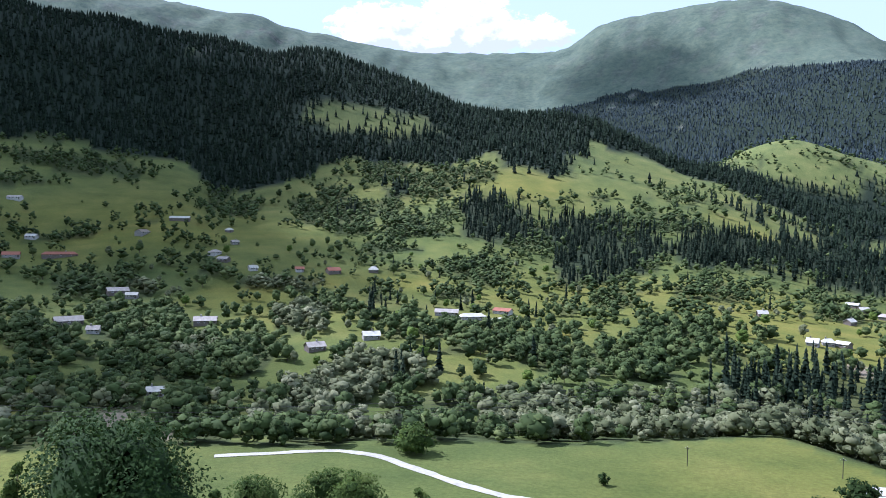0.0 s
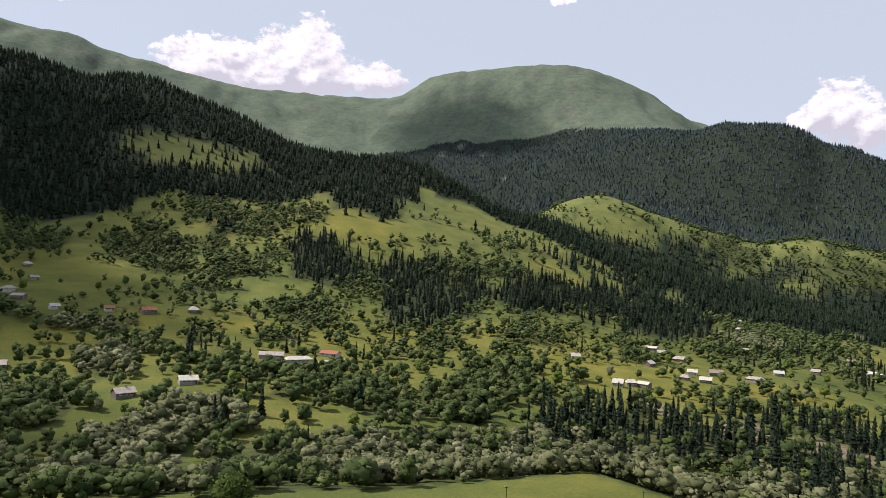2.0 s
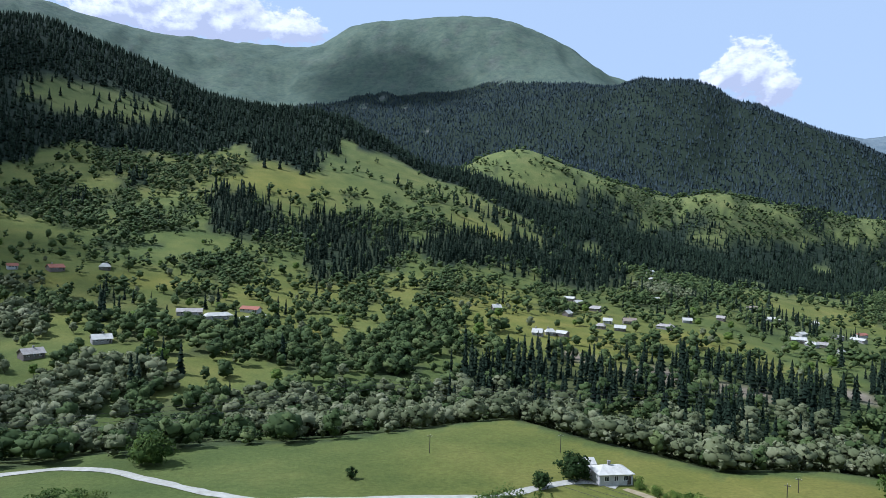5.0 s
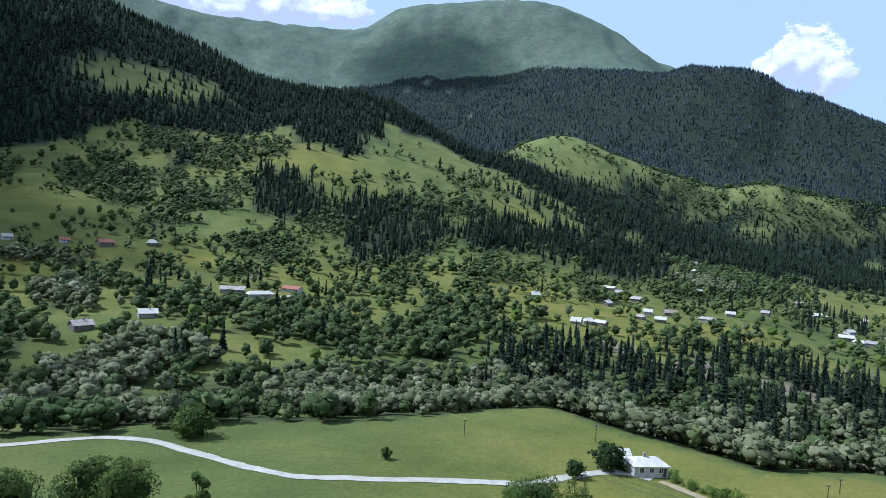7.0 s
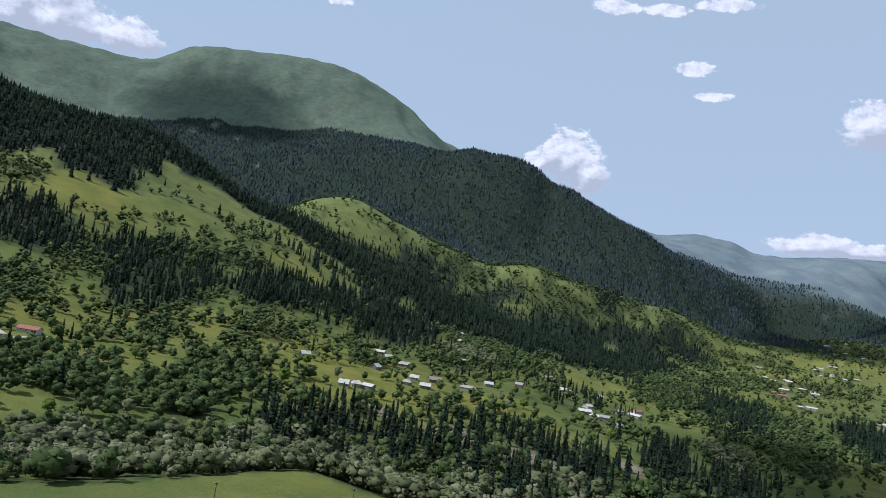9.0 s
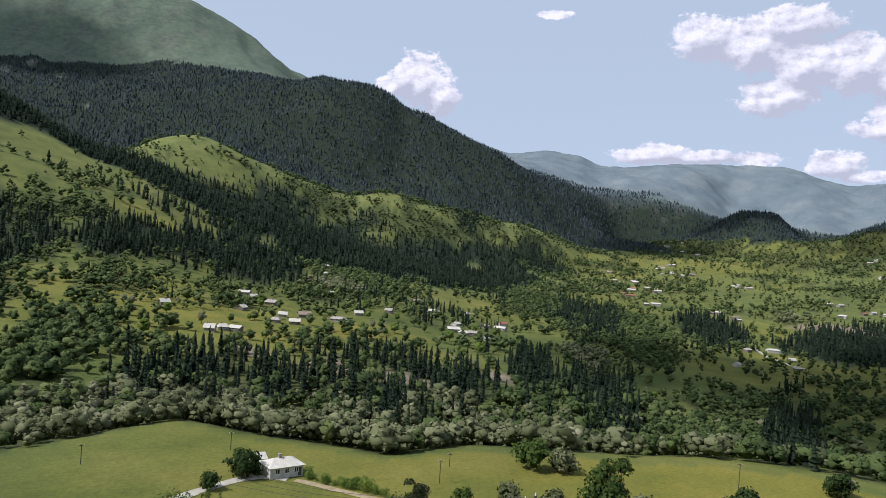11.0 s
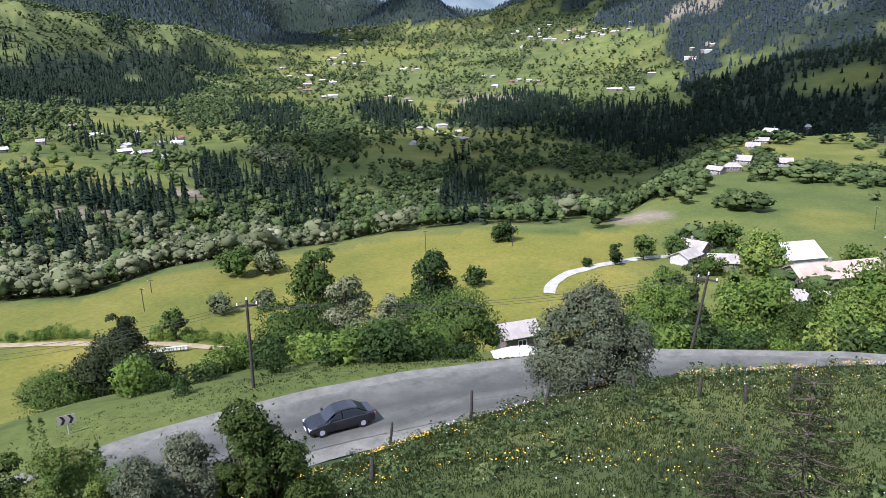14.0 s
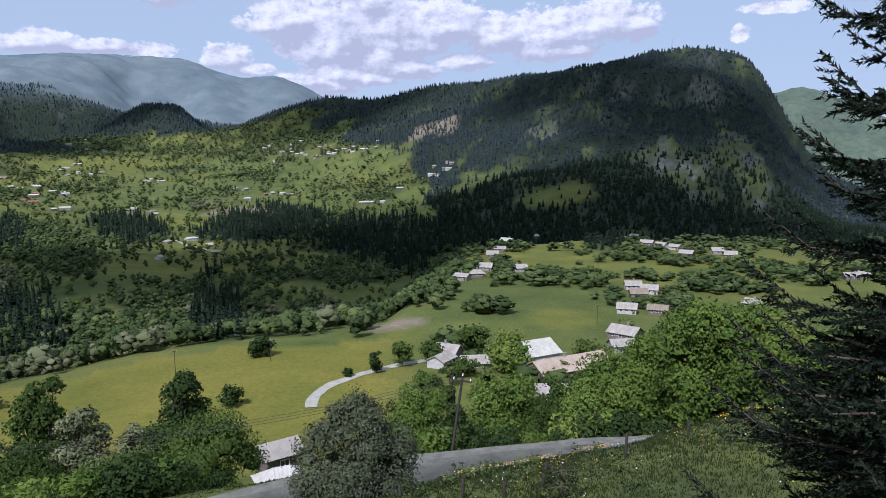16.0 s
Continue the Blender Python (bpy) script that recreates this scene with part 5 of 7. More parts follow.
def free_of_houses(x, y):
    ok = np.ones(len(x), bool)
    for hx, hy, hr in HOUSE_SPOTS:
        d = math.hypot(hx, hy)
        ux, uy = hx / d, hy / d
        front, side = (hx - x) * ux + (hy - y) * uy, np.abs((x - hx) * uy - (y - hy) * ux)
        ok &= ~((np.hypot(x - hx * (1 - 4 / d), y - hy * (1 - 4 / d)) < hr) | ((front > 0) & (front < 20 + 0.012 * d) & (side < hr * 0.8)))
    return ok


def spread():
    for r0, r1, step, sshape, lshape, hs, hl in ((150, 460, 4.7, SPRUCE_MID, LEAFY_MID, 13, 8.2), (460, 800, 5.5, SPRUCE_MID, LEAFY_FAR, 12.5, 9.2),
                                                 (800, 1300, 7.5, SPRUCE_FAR, LEAFY_FAR, 15, 10.5), (1300, 1900, 8.4, SPRUCE_FAR2, LEAFY_DISTANT, 14, 12.5),
                                                 (1900, 3400, 10.5, SPRUCE_DISTANT, LEAFY_DISTANT, 12.5, 13)):
        x, y, r, b, sp, br, gr = scatter(step, r0, r1)
        ok = free_of_houses(x, y) if r0 < 1900 else np.ones(len(x), bool)
        u = rng.uniform(0, 1, len(x))
        a = ok & (u < sp * 0.9)
        g = ok & ~a & (rng.uniform(0, 1, len(x)) < gr * 0.85)
        l = ok & ~a & ~g & (rng.uniform(0, 1, len(x)) < br * 0.72)
        # Woods of the far belts take the haze-tinted needles.
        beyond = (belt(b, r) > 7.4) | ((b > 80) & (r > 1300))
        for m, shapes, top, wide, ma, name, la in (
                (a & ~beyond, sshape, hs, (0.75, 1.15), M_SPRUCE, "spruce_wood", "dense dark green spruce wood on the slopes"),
                (a & beyond, sshape, hs, (0.75, 1.15), M_HAZEWOOD, "mountain_wood", "dense spruce wood on the far mountains, tinted blue for haze"),
                (g, lshape, hl, (1.0, 1.6), M_WILLOW, "willow_wood", "pale grey-green willows along the stream and hedges"),
                (l, lshape, hl, (0.9, 1.6), M_BROAD, "broadleaf_wood", "green broad-leaved trees and bushes on the slopes")):
            k = int(m.sum())
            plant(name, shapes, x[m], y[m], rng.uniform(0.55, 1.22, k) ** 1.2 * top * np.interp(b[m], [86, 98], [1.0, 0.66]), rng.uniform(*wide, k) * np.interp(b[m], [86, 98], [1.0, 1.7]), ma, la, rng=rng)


spread()


# ---- road and tracks ----
def part(name, bm, material, parent, label=""):
    me = bpy.data.meshes.new(name)
    bm.to_mesh(me)
    bm.free()
    me.materials.append(material)
    ob = new(name, me)
    ob.parent = parent
    if label:
        ob["label"] = label
    return ob


def ribbon(name, xs, ys, width, lift, material, label, category, kind="structure", z=None, crown=0.05, wobble=0.0, cols=5, thick=0.0):
    """A band along a line over the ground, a little higher in its middle."""
    d = np.concatenate([[0], np.cumsum(np.hypot(np.diff(xs), np.diff(ys)))])
    n = max(8, int(d[-1] / 1.5))
    u = np.linspace(0, d[-1], n)
    x, y = np.interp(u, d, xs), np.interp(u, d, ys)
    for _ in range(6):
        x[1:-1], y[1:-1] = (x[:-2] + 2 * x[1:-1] + x[2:]) / 4, (y[:-2] + 2 * y[1:-1] + y[2:]) / 4
    tx, ty = np.gradient(x), np.gradient(y)
    ln = np.hypot(tx, ty)
    nx, ny = -ty / ln, tx / ln
    v, f, ac = [], [], []
    for k in range(cols):
        s = (k / (cols - 1) - 0.5) * 2
        o = s * width / 2 * (1 + wobble * vnoise(u * 0.35, np.full(n, k * 1.7), 5))
        px, py = x + nx * o, y + ny * o
        pz = (land(px, py) if z is None else np.full(n, z)) + lift + crown * (1 - s * s)
        v.append(np.stack([px, py, pz], 1))
        ac.append(np.full(n, k / (cols - 1)))
    v = np.stack(v, 1).reshape(-1, 3)
    for i in range(n - 1):
        for k in range(cols - 1):
            f.append((i * cols + k, i * cols + k + 1, (i + 1) * cols + k + 1, (i + 1) * cols + k))
    return link(name, v, f, material, label, category, kind, True, {"across": np.stack(ac, 1).ravel()})


rb = np.arange(-44, 129, 1.0)
rx, ry = at(rb, road_distance(rb))
ribbon("road_shoulder", rx, ry, 7.9, 0.02, M_GRAVEL, "pale grey gravel shoulders along the asphalt road", "road shoulder", z=ROAD_Z, crown=0.02, wobble=0.05)
ribbon("road", rx, ry, 5.6, 0.06, M_ASPHALT, "worn grey asphalt country road with dusty edges", "road", z=ROAD_Z, crown=0.05, wobble=0.03, cols=17)


def track(name, pts, width, material, label):
    p = np.array(pts, float)
    return ribbon(name, p[:, 0], p[:, 1], width, 0.12, material, label, "track", wobble=0.25)


track("track", MEADOW_TRACK, 3.0, M_TRACK, "pale limestone farm track across the meadow")
track("track", VILLAGE_TRACK, 3.0, M_TRACK, "pale limestone track leading to the hamlet")
track("track", FARM_PATH, 2.4, M_EARTH, "brown earth path beside a low hedge")
track("track", VALLEY_ROAD, 7.0, M_GRAVEL, "grey road in the valley bottom")
track("track", SLOPE_TRACK, 3.0, M_TRACK, "pale farm track below the long barns")
track("track", YARD_TRACK, 5.0, M_TRACK, "pale track curving through the hamlet in the valley")


# ---- houses ----
def box(bm, x0, x1, y0, y1, z0, z1):
    v = [bm.verts.new((x, y, z)) for x in (x0, x1) for y in (y0, y1) for z in (z0, z1)]
    for q in ((0, 1, 3, 2), (4, 6, 7, 5), (0, 4, 5, 1), (2, 3, 7, 6), (0, 2, 6, 4), (1, 5, 7, 3)):
        bm.faces.new([v[i] for i in q])


def shell(bm, poly, t):
    """A sheet of thickness t hung under a flat polygon."""
    n = (Vector(poly[1]) - Vector(poly[0])).cross(Vector(poly[2]) - Vector(poly[0])).normalized()
    a = [bm.verts.new(Vector(p)) for p in poly]
    b = [bm.verts.new(Vector(p) - n * t) for p in poly]
    bm.faces.new(a)
    bm.faces.new(b[::-1])
    for i in range(len(poly)):
        j = (i + 1) % len(poly)
        bm.faces.new((a[i], b[i], b[j], a[j]))


def house(x, y, z, turn, length, depth, wall_h, rise, wall_m, roof_m, label, windows=2, storeys=1, chimney=True, ridges=False, hip=0.0, group="houses of the valley"):
    root = new("house")
    root.matrix_world = pose(x, y, z, 0, 0, turn)
    tagged(root, label, "house", group)
    L, D, H, o = length / 2, depth / 2, wall_h, 0.45
    bm = bmesh.new()
    box(bm, -L, L, -D, D, -3.0, H)
    if hip == 0:
        for sx in (-1, 1):
            bm.faces.new([bm.verts.new(p) for p in ((sx * L, -D, H), (sx * L, D, H), (sx * L, 0, H + rise * 0.96))])
    part("wall", bm, wall_m, root)
    zl = H - rise * o / D
    hx = L + o - hip
    for s in (-1, 1):
        bm = bmesh.new()
        quad = [(-L - o, s * (D + o), zl), (L + o, s * (D + o), zl), (hx, 0, H + rise), (-hx, 0, H + rise)]
        shell(bm, quad if s < 0 else quad[::-1], 0.12)
        slope = part("roof_slope", bm, roof_m, root)
        if hip:
            bm = bmesh.new()
            tri = [(s * (L + o), -D - o, zl), (s * (L + o), D + o, zl), (s * hx, 0, H + rise)]
            shell(bm, tri if s > 0 else tri[::-1], 0.12)
            part("hip_slope", bm, roof_m, root)
        if ridges:
            n = int(length / 0.9)
            for i in range(n + 1):
                bm = bmesh.new()
                px = -hx + 2 * hx * i / n
                a, b2 = Vector((px, s * (D + o), zl + 0.01)), Vector((px, 0, H + rise + 0.01))
                up = Vector((0, 0, 0.05))
                w = Vector((0.03, 0, 0))
                q = [bm.verts.new(p) for p in (a - w, a + w, b2 + w, b2 - w, a + up, b2 + up)]
                for g in ((0, 3, 5, 4), (1, 4, 5, 2), (0, 4, 1), (3, 2, 5)):
                    bm.faces.new([q[k] for k in g])
                part("seam", bm, roof_m, slope)
    rng_h = random.Random(int(abs(x) * 7 + abs(y)))
    for side in (-1, 1):
        for fl in range(storeys):
            for i in range(windows):
                cx = -L + (i + 0.75) * length / (windows + 0.5)
                cz = 1.0 + fl * 2.7
                if cz + 1.1 > H:
                    continue
                bm = bmesh.new()
                box(bm, cx - 0.5, cx + 0.5, side * D - 0.03, side * D + 0.03, cz, cz + 1.1)
                win = part("window", bm, M_GLASS, root)
                bm = bmesh.new()
                ya, yb = sorted((side * D, side * (D + 0.06)))
                for bx in ((cx - 0.58, cx - 0.5), (cx + 0.5, cx + 0.58), (cx - 0.03, cx + 0.03)):
                    box(bm, bx[0], bx[1], ya, yb, cz - 0.08, cz + 1.18)
                for bz in ((cz - 0.08, cz), (cz + 1.1, cz + 1.18)):
                    box(bm, cx - 0.5, cx + 0.5, ya, yb + 0.001, *bz)
                part("window_frame", bm, M_WHITEWOOD, win)
    bm = bmesh.new()
    dx = L - 0.9
    box(bm, dx - 0.45, dx + 0.45, -D - 0.04, -D + 0.02, 0.0, 2.0)
    part("door", bm, M_DARKWOOD, root, "dark wooden door")
    if chimney:
        bm = bmesh.new()
        cx = rng_h.uniform(-0.5, 0.5) * L
        box(bm, cx - 0.3, cx + 0.3, -0.3, 0.3, H + rise - 0.4, H + rise + 0.8)
        box(bm, cx - 0.38, cx + 0.38, -0.38, 0.38, H + rise + 0.8, H + rise + 0.92)
        part("chimney", bm, M_STONE, root)
    return root


ROOFS = {"w": ("pale grey sheet-metal roof", "M_TIN"), "W": ("pale grey sheet-metal roof", "M_TIN"), "r": ("red tiled roof", "M_REDROOF"), "b": ("weathered brown board roof", "M_BOARDROOF"), "y": ("yellowed board roof", "M_BOARDROOF")}
ROOF_MATERIAL = {"w": M_TIN, "W": M_TIN, "r": M_REDROOF, "b": M_BOARDROOF, "y": M_BOARDROOF}
WALLS = [(M_PLASTER, "white plastered"), (M_PLANKS, "weathered timber"), (M_PLANKS, "dark weathered timber"), (M_STONE, "grey stone")]
hr = random.Random(11)
VILLAGES = [(q[0] + hr.uniform(-0.9, 0.9), q[1] * hr.uniform(0.97, 1.03), hr.uniform(8, 12), hr.choice("wwwbr")) for q in HOUSES if q[1] > 1200 and hr.random() < 0.9]
for hb, hd, hl, hk in HOUSES + VILLAGES:
    hl = min(hl, 17) if hd > 1200 else hl
    hx_, hy_ = at(hb, hd)
    big = hl > 15
    wm, wt = WALLS[0] if hk == "W" else hr.choice(WALLS)
    face = -hb + hr.choice((-28, -15, -5, 10, 22, 60)) if hl < 18 else -hb + hr.uniform(-12, 12)
    hl = max(7.0, hl * 0.85) if hb > 88 and hd < 530 else hl
    dep = min(hl * 0.75, hr.uniform(5.5, 8.5))
    far = hd > 900
    house(hx_, hy_, float(land(hx_, hy_)) + 0.15, face, hl, dep, (3.2 if far else 2.2) if hk != "W" else 4.4, hr.uniform(1.3, 2.1), wm, M_OLDTIN if hk == "w" and (hr.random() < 0.4 or 88 < hb and hd < 530) and hd < 1200 else ROOF_MATERIAL[hk],
          f"{'two-storey ' if hk == 'W' else ''}{'long ' if big else 'small '}{wt} farmhouse with a {ROOFS[hk][0]}", 2 if far else 3, 2 if hk == "W" else 1, hr.random() < 0.6, hd < 260, hip=dep * 0.4 if hr.random() < 0.3 else 0.0)

# the white farmhouse in the meadow and its annex
house(*at(33.0, 178), -57.2, -33 + 25, 8.4, 6.4, 2.7, 1.2, M_PLASTER, M_TIN, "white farmhouse with a pale metal hip roof beside a farm track", 3, 1, True, True, hip=2.6)
house(*at(30.9, 184), -57.2, -31 + 20, 4.5, 4.0, 2.3, 0.9, M_PLASTER, M_TIN, "small white outbuilding beside the farmhouse", 1, 1, False)
# the long building with the rusty roof, and its lower wing
LX, LY = at(98.6, 186)
house(LX, LY, -57.0, -60, 22.0, 9.0, 3.6, 2.4, M_PLANKS, M_RUSTROOF, "long timber building with a rusty corrugated roof", 6, 1, True, True)
LX, LY = at(95.6, 199)
house(LX, LY, -57.0, -60, 12.5, 11.0, 3.6, 2.9, M_PLASTER, M_TIN, "white building with a bright metal roof joined to a rusty-roofed one", 3, 1, False, True)
# two sheds below the road
house(*at(75.1, 84), -36.7, -74.5 + 24, 4.2, 3.4, 2.9, 1.1, M_PLANKS, M_OLDTIN, "small dark timber shed with a grey metal roof below the road", 1, 1, False, True)
house(*at(75.3, 64), -30.3, -74.5 + 12, 3.8, 3.4, 1.9, 1.0, M_PLANKS, M_PALETIN, "low shed with a pale hipped roof at the road's edge", 1, 1, False, True, hip=1.6)


def beehives():
    bm = bmesh.new()
    box(bm, -0.25, 0.25, -0.25, 0.25, 0.2, 0.75)
    root = new("beehive")
    tagged(root, "white painted wooden beehive in the meadow", "beehive", "row of beehives")
    part("body", bm, M_WHITEWOOD, root)
    bm = bmesh.new()
    box(bm, -0.31, 0.31, -0.31, 0.31, 0.75, 0.85)
    part("lid", bm, M_TIN, root)
    for sx in (-0.2, 0.2):
        for sy in (-0.2, 0.2):
            bm = bmesh.new()
            box(bm, sx - 0.03, sx + 0.03, sy - 0.03, sy + 0.03, -0.3, 0.2)
            part("leg", bm, M_DARKWOOD, root)
    for i in range(11):
        bx, by = at(45.3 + i * 0.27, 144.8 - 0.15 * i)
        m = pose(bx, by, float(land(bx, by)) + 0.25, 0, 0, -46 + 7 * math.sin(i * 2.3))
        if i == 0:
            root.matrix_world = m
        else:
            copy_thing(root, m)


beehives()


# ---- clouds ----
ICO3 = ico(2)


def shading_cloud(b, r, half, seed, height=1500):
    """An unseen cloud high over the valley, added to cast its shadow on the land at bearing b and distance r."""
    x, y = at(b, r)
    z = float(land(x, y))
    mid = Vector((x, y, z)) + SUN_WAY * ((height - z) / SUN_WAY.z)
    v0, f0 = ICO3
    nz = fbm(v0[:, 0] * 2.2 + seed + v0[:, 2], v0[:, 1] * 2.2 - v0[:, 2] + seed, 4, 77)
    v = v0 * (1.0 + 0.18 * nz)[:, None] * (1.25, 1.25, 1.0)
    ob = link("cloud", v, f0, M_CLOUD, "unseen cloud over the valley, added to shade the land", "cloud", "structure", True)
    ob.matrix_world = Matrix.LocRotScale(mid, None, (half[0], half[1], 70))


# Clouds above the view, added so that parts of the land lie in shade.
shading_cloud(82, 740, (400, 270), 41)
shading_cloud(98, 1010, (460, 470), 42)
shading_cloud(107, 1500, (420, 330), 43)
shading_cloud(98, 1800, (280, 330), 52)
shading_cloud(80, 2350, (330, 480), 44)
shading_cloud(66, 2950, (300, 300), 45)
shading_cloud(61, 2450, (330, 260), 53)
shading_cloud(66, 690, (220, 170), 54)
shading_cloud(-27, 1260, (520, 420), 46)
shading_cloud(-33, 740, (330, 330), 47)
shading_cloud(-21, 620, (190, 170), 50)
shading_cloud(-21, 930, (250, 200), 56)
shading_cloud(-33, 340, (130, 110), 51)
shading_cloud(14.5, 3450, (620, 430), 48, 2600)


# ---- trees near by ----
def tube(vs, fs, pts, radii, sides=6):
    """A tapered round stem through pts."""
    base = len(vs)
    pts = [Vector(p) for p in pts]
    for i, (p, rad) in enumerate(zip(pts, radii)):
        d = (pts[min(i + 1, len(pts) - 1)] - pts[max(i - 1, 0)]).normalized()
        u = d.orthogonal().normalized()
        w = d.cross(u)
        for k in range(sides):
            a = 2 * math.pi * k / sides
            vs.append(p + (u * math.cos(a) + w * math.sin(a)) * rad)
    for i in range(len(pts) - 1):
        for k in range(sides):
            a, b = base + i * sides + k, base + i * sides + (k + 1) % sides
            fs.append((a, b, b + sides, a + sides))


def mesh_part(name, vs, fs, material, parent, label="", attrs=None, smooth=False, normals=None):
    ob = link(name, vs, fs, material, attrs=attrs, smooth=smooth, normals=normals)
    ob.parent = parent
    if label:
        ob["label"] = label
    return ob


TREE_KINDS = {
    # crown from this share of the height up, leaf material, leaf stretch, label
    "broad": (0.16, M_LEAF, 1.0, "green broad-leaved tree on the slope below the road"),
    "bright": (0.12, M_BRIGHT, 1.0, "bright green leafy tree on the slope below the road"),
    "alder": (0.08, M_TREELEAF, 1.0, "dark green alder with a dense crown"),
    "poplar": (0.06, M_LEAF, 1.0, "tall slender poplar with a loose green crown"),
    "willow": (0.08, M_WILLOW, 1.4, "pale grey-green willow with a loose crown"),
    "sallow": (0.03, M_SALLOW, 2.1, "large grey-green sallow bush with many thin stems"),
    "walnut": (0.12, M_WALNUT, 1.0, "spreading walnut tree with a dense dark green crown"),
    "bush": (0.02, M_LEAF, 1.0, "green leafy bush on the bank"),
    "juniper": (0.02, M_JUNIPER, 1.0, "dark evergreen tree with dense drooping branches"),
    "elder": (0.02, M_ELDER, 1.4, "dark green elder bush with broad leaves on the bank"),
    "shoots": (0.02, M_LEAF, 1.0, "leafy bush with tall thin shoots"),
}


def stems_of(kind):
    return {"sallow": 7, "bush": 5, "shoots": 7, "elder": 5}.get(kind, 1)


def tree(b, r, h, w, kind, seed):
    tr = np.random.default_rng(seed)
    low, material, stretch, label = TREE_KINDS[kind]
    x, y = at(b, r)
    root = new("bush" if kind in ("bush", "sallow", "shoots", "elder") else "tree")
    root.matrix_world = pose(x, y, float(land(x, y)) - 0.1, 0, 0, float(tr.uniform(0, 360)))
    tagged(root, label, "bush" if kind in ("bush", "sallow", "shoots", "elder") else "tree", "trees and bushes near the road")
    # lobes of the crown
    n = {"poplar": 30, "sallow": 60, "bush": 24, "walnut": 30, "elder": 26}.get(kind, 22)
    hh = h * (1 - low)
    c = []
    for i in range(n):
        q = (i + tr.uniform(0.1, 0.9)) / n
        env = 1.12 * math.sin(math.pi * (0.14 + 0.74 * q)) ** (0.45 if kind != "poplar" else 0.8)
        if kind in ("bush", "sallow", "shoots", "elder"):
            env = max(0.12, 1 - q ** 2.4) ** 0.5
        if kind in ("poplar", "alder"):
            env = max(0.4, math.sin(math.pi * (0.12 + 0.78 * q)) ** 0.5)
        if kind == "elder":
            env = tr.uniform(0.5, 1.05) * (1.15 - 0.5 * q)
        a = tr.uniform(0, 2 * np.pi)
        rad = w / 2 * env
        lobe = max(0.11 * w, (0.30 if kind in ("sallow", "elder") else 0.46) * rad) * tr.uniform(0.65, 1.25)
        off = max(0.0, rad - lobe) * tr.uniform(0.45, 1.12)
        c.append((off * math.cos(a), off * math.sin(a), low * h + hh * (0.06 + 0.88 * q) , lobe, lobe * tr.uniform(0.7, 1.1)))
    c = np.array(c)
    area = math.pi * w / 2 * hh / 2
    seen = area * (1289 / r) ** 2
    count = int(np.clip((0.9 if kind == "sallow" else 0.7 if r < 110 else 0.36) * seen, 600, 26000 if kind == "sallow" else 15000 if r < 40 or kind == "walnut" else 8000))
    size = math.sqrt((2.6 if kind == "sallow" else 3.0) * area / count)
    pick = tr.choice(n, count, p=c[:, 3] ** 2 / (c[:, 3] ** 2).sum())
    d = tr.normal(size=(count, 3))
    d /= np.linalg.norm(d, axis=1)[:, None]
    d[:, 2] = np.where(d[:, 2] < -0.45, -d[:, 2], d[:, 2])
    fill = tr.uniform(0.6, 1.12, count) ** 0.7
    fill = np.where(tr.uniform(0, 1, count) < (0.12 if r < 40 else 0.05), fill * tr.uniform(1.05, 1.6 if r < 40 else 1.25, count), fill)
    p = c[pick, :3] + d * fill[:, None] * np.stack([c[pick, 3], c[pick, 3], c[pick, 4]], 1)
    if kind == "shoots":
        k = count // 8
        at_shoot, tall = tr.normal(0, 0.24, (5, 2)) * w, tr.uniform(0.85, 1.22, 5)
        pick_s, up = tr.integers(0, 5, k), tr.uniform(0, 1, k) ** 0.7
        p[:k, :2] = at_shoot[pick_s] * (1 + 0.25 * up[:, None]) + tr.normal(0, 0.10 * w, (k, 2)) * (1.1 - up[:, None])
        p[:k, 2] = h * (0.5 + (tall[pick_s] - 0.5) * up)
    p[:, 2] = np.maximum(p[:, 2], 0.05)
    nrm = d + tr.normal(size=(count, 3)) * 0.7 + (0, 0, 0.25)
    nrm /= np.linalg.norm(nrm, axis=1)[:, None]
    u = np.cross(nrm, tr.normal(size=(count, 3)))
    u /= np.linalg.norm(u, axis=1)[:, None]
    v = np.cross(nrm, u)
    s = size * tr.uniform(0.6, 1.35, count)[:, None]
    quad = np.stack([p + u * s * stretch, p + v * s * 0.8 - u * s * 0.5, p - v * s * 0.8 - u * s * 0.6 - nrm * s * 0.2], 1).reshape(-1, 3)
    faces = np.arange(count * 3).reshape(-1, 3)
    tone = np.repeat(np.clip(0.35 + 0.25 * tr.normal() + 0.5 * (tr.uniform(0, 1, n)[pick] - 0.5), 0, 1), 3)
    # Lumps inside the crown, toned darkest to stand for shade among the leaves.
    cv, cf = [], []
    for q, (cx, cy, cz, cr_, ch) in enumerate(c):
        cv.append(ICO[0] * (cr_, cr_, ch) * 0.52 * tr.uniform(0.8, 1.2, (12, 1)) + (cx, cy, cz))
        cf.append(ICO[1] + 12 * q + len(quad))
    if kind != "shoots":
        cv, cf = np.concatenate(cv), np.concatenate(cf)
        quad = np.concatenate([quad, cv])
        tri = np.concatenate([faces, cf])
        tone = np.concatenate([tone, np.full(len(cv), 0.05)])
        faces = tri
    mid = np.array((0, 0, low * h + hh * (0.42 if stems_of(kind) == 1 else 0.2)))
    out = (quad - mid) / (w / 2, w / 2, hh / 2)
    out /= np.maximum(np.linalg.norm(out, axis=1), 1e-6)[:, None]
    local = np.concatenate([np.repeat(d, 3, axis=0), np.zeros((len(quad) - 3 * count, 3))])
    g = np.cross(quad[faces[:, 1]] - quad[faces[:, 0]], quad[faces[:, 2]] - quad[faces[:, 0]])
    turn = (g * (out + local)[faces[:, 0]]).sum(1) < 0
    faces[turn] = faces[turn][:, ::-1]
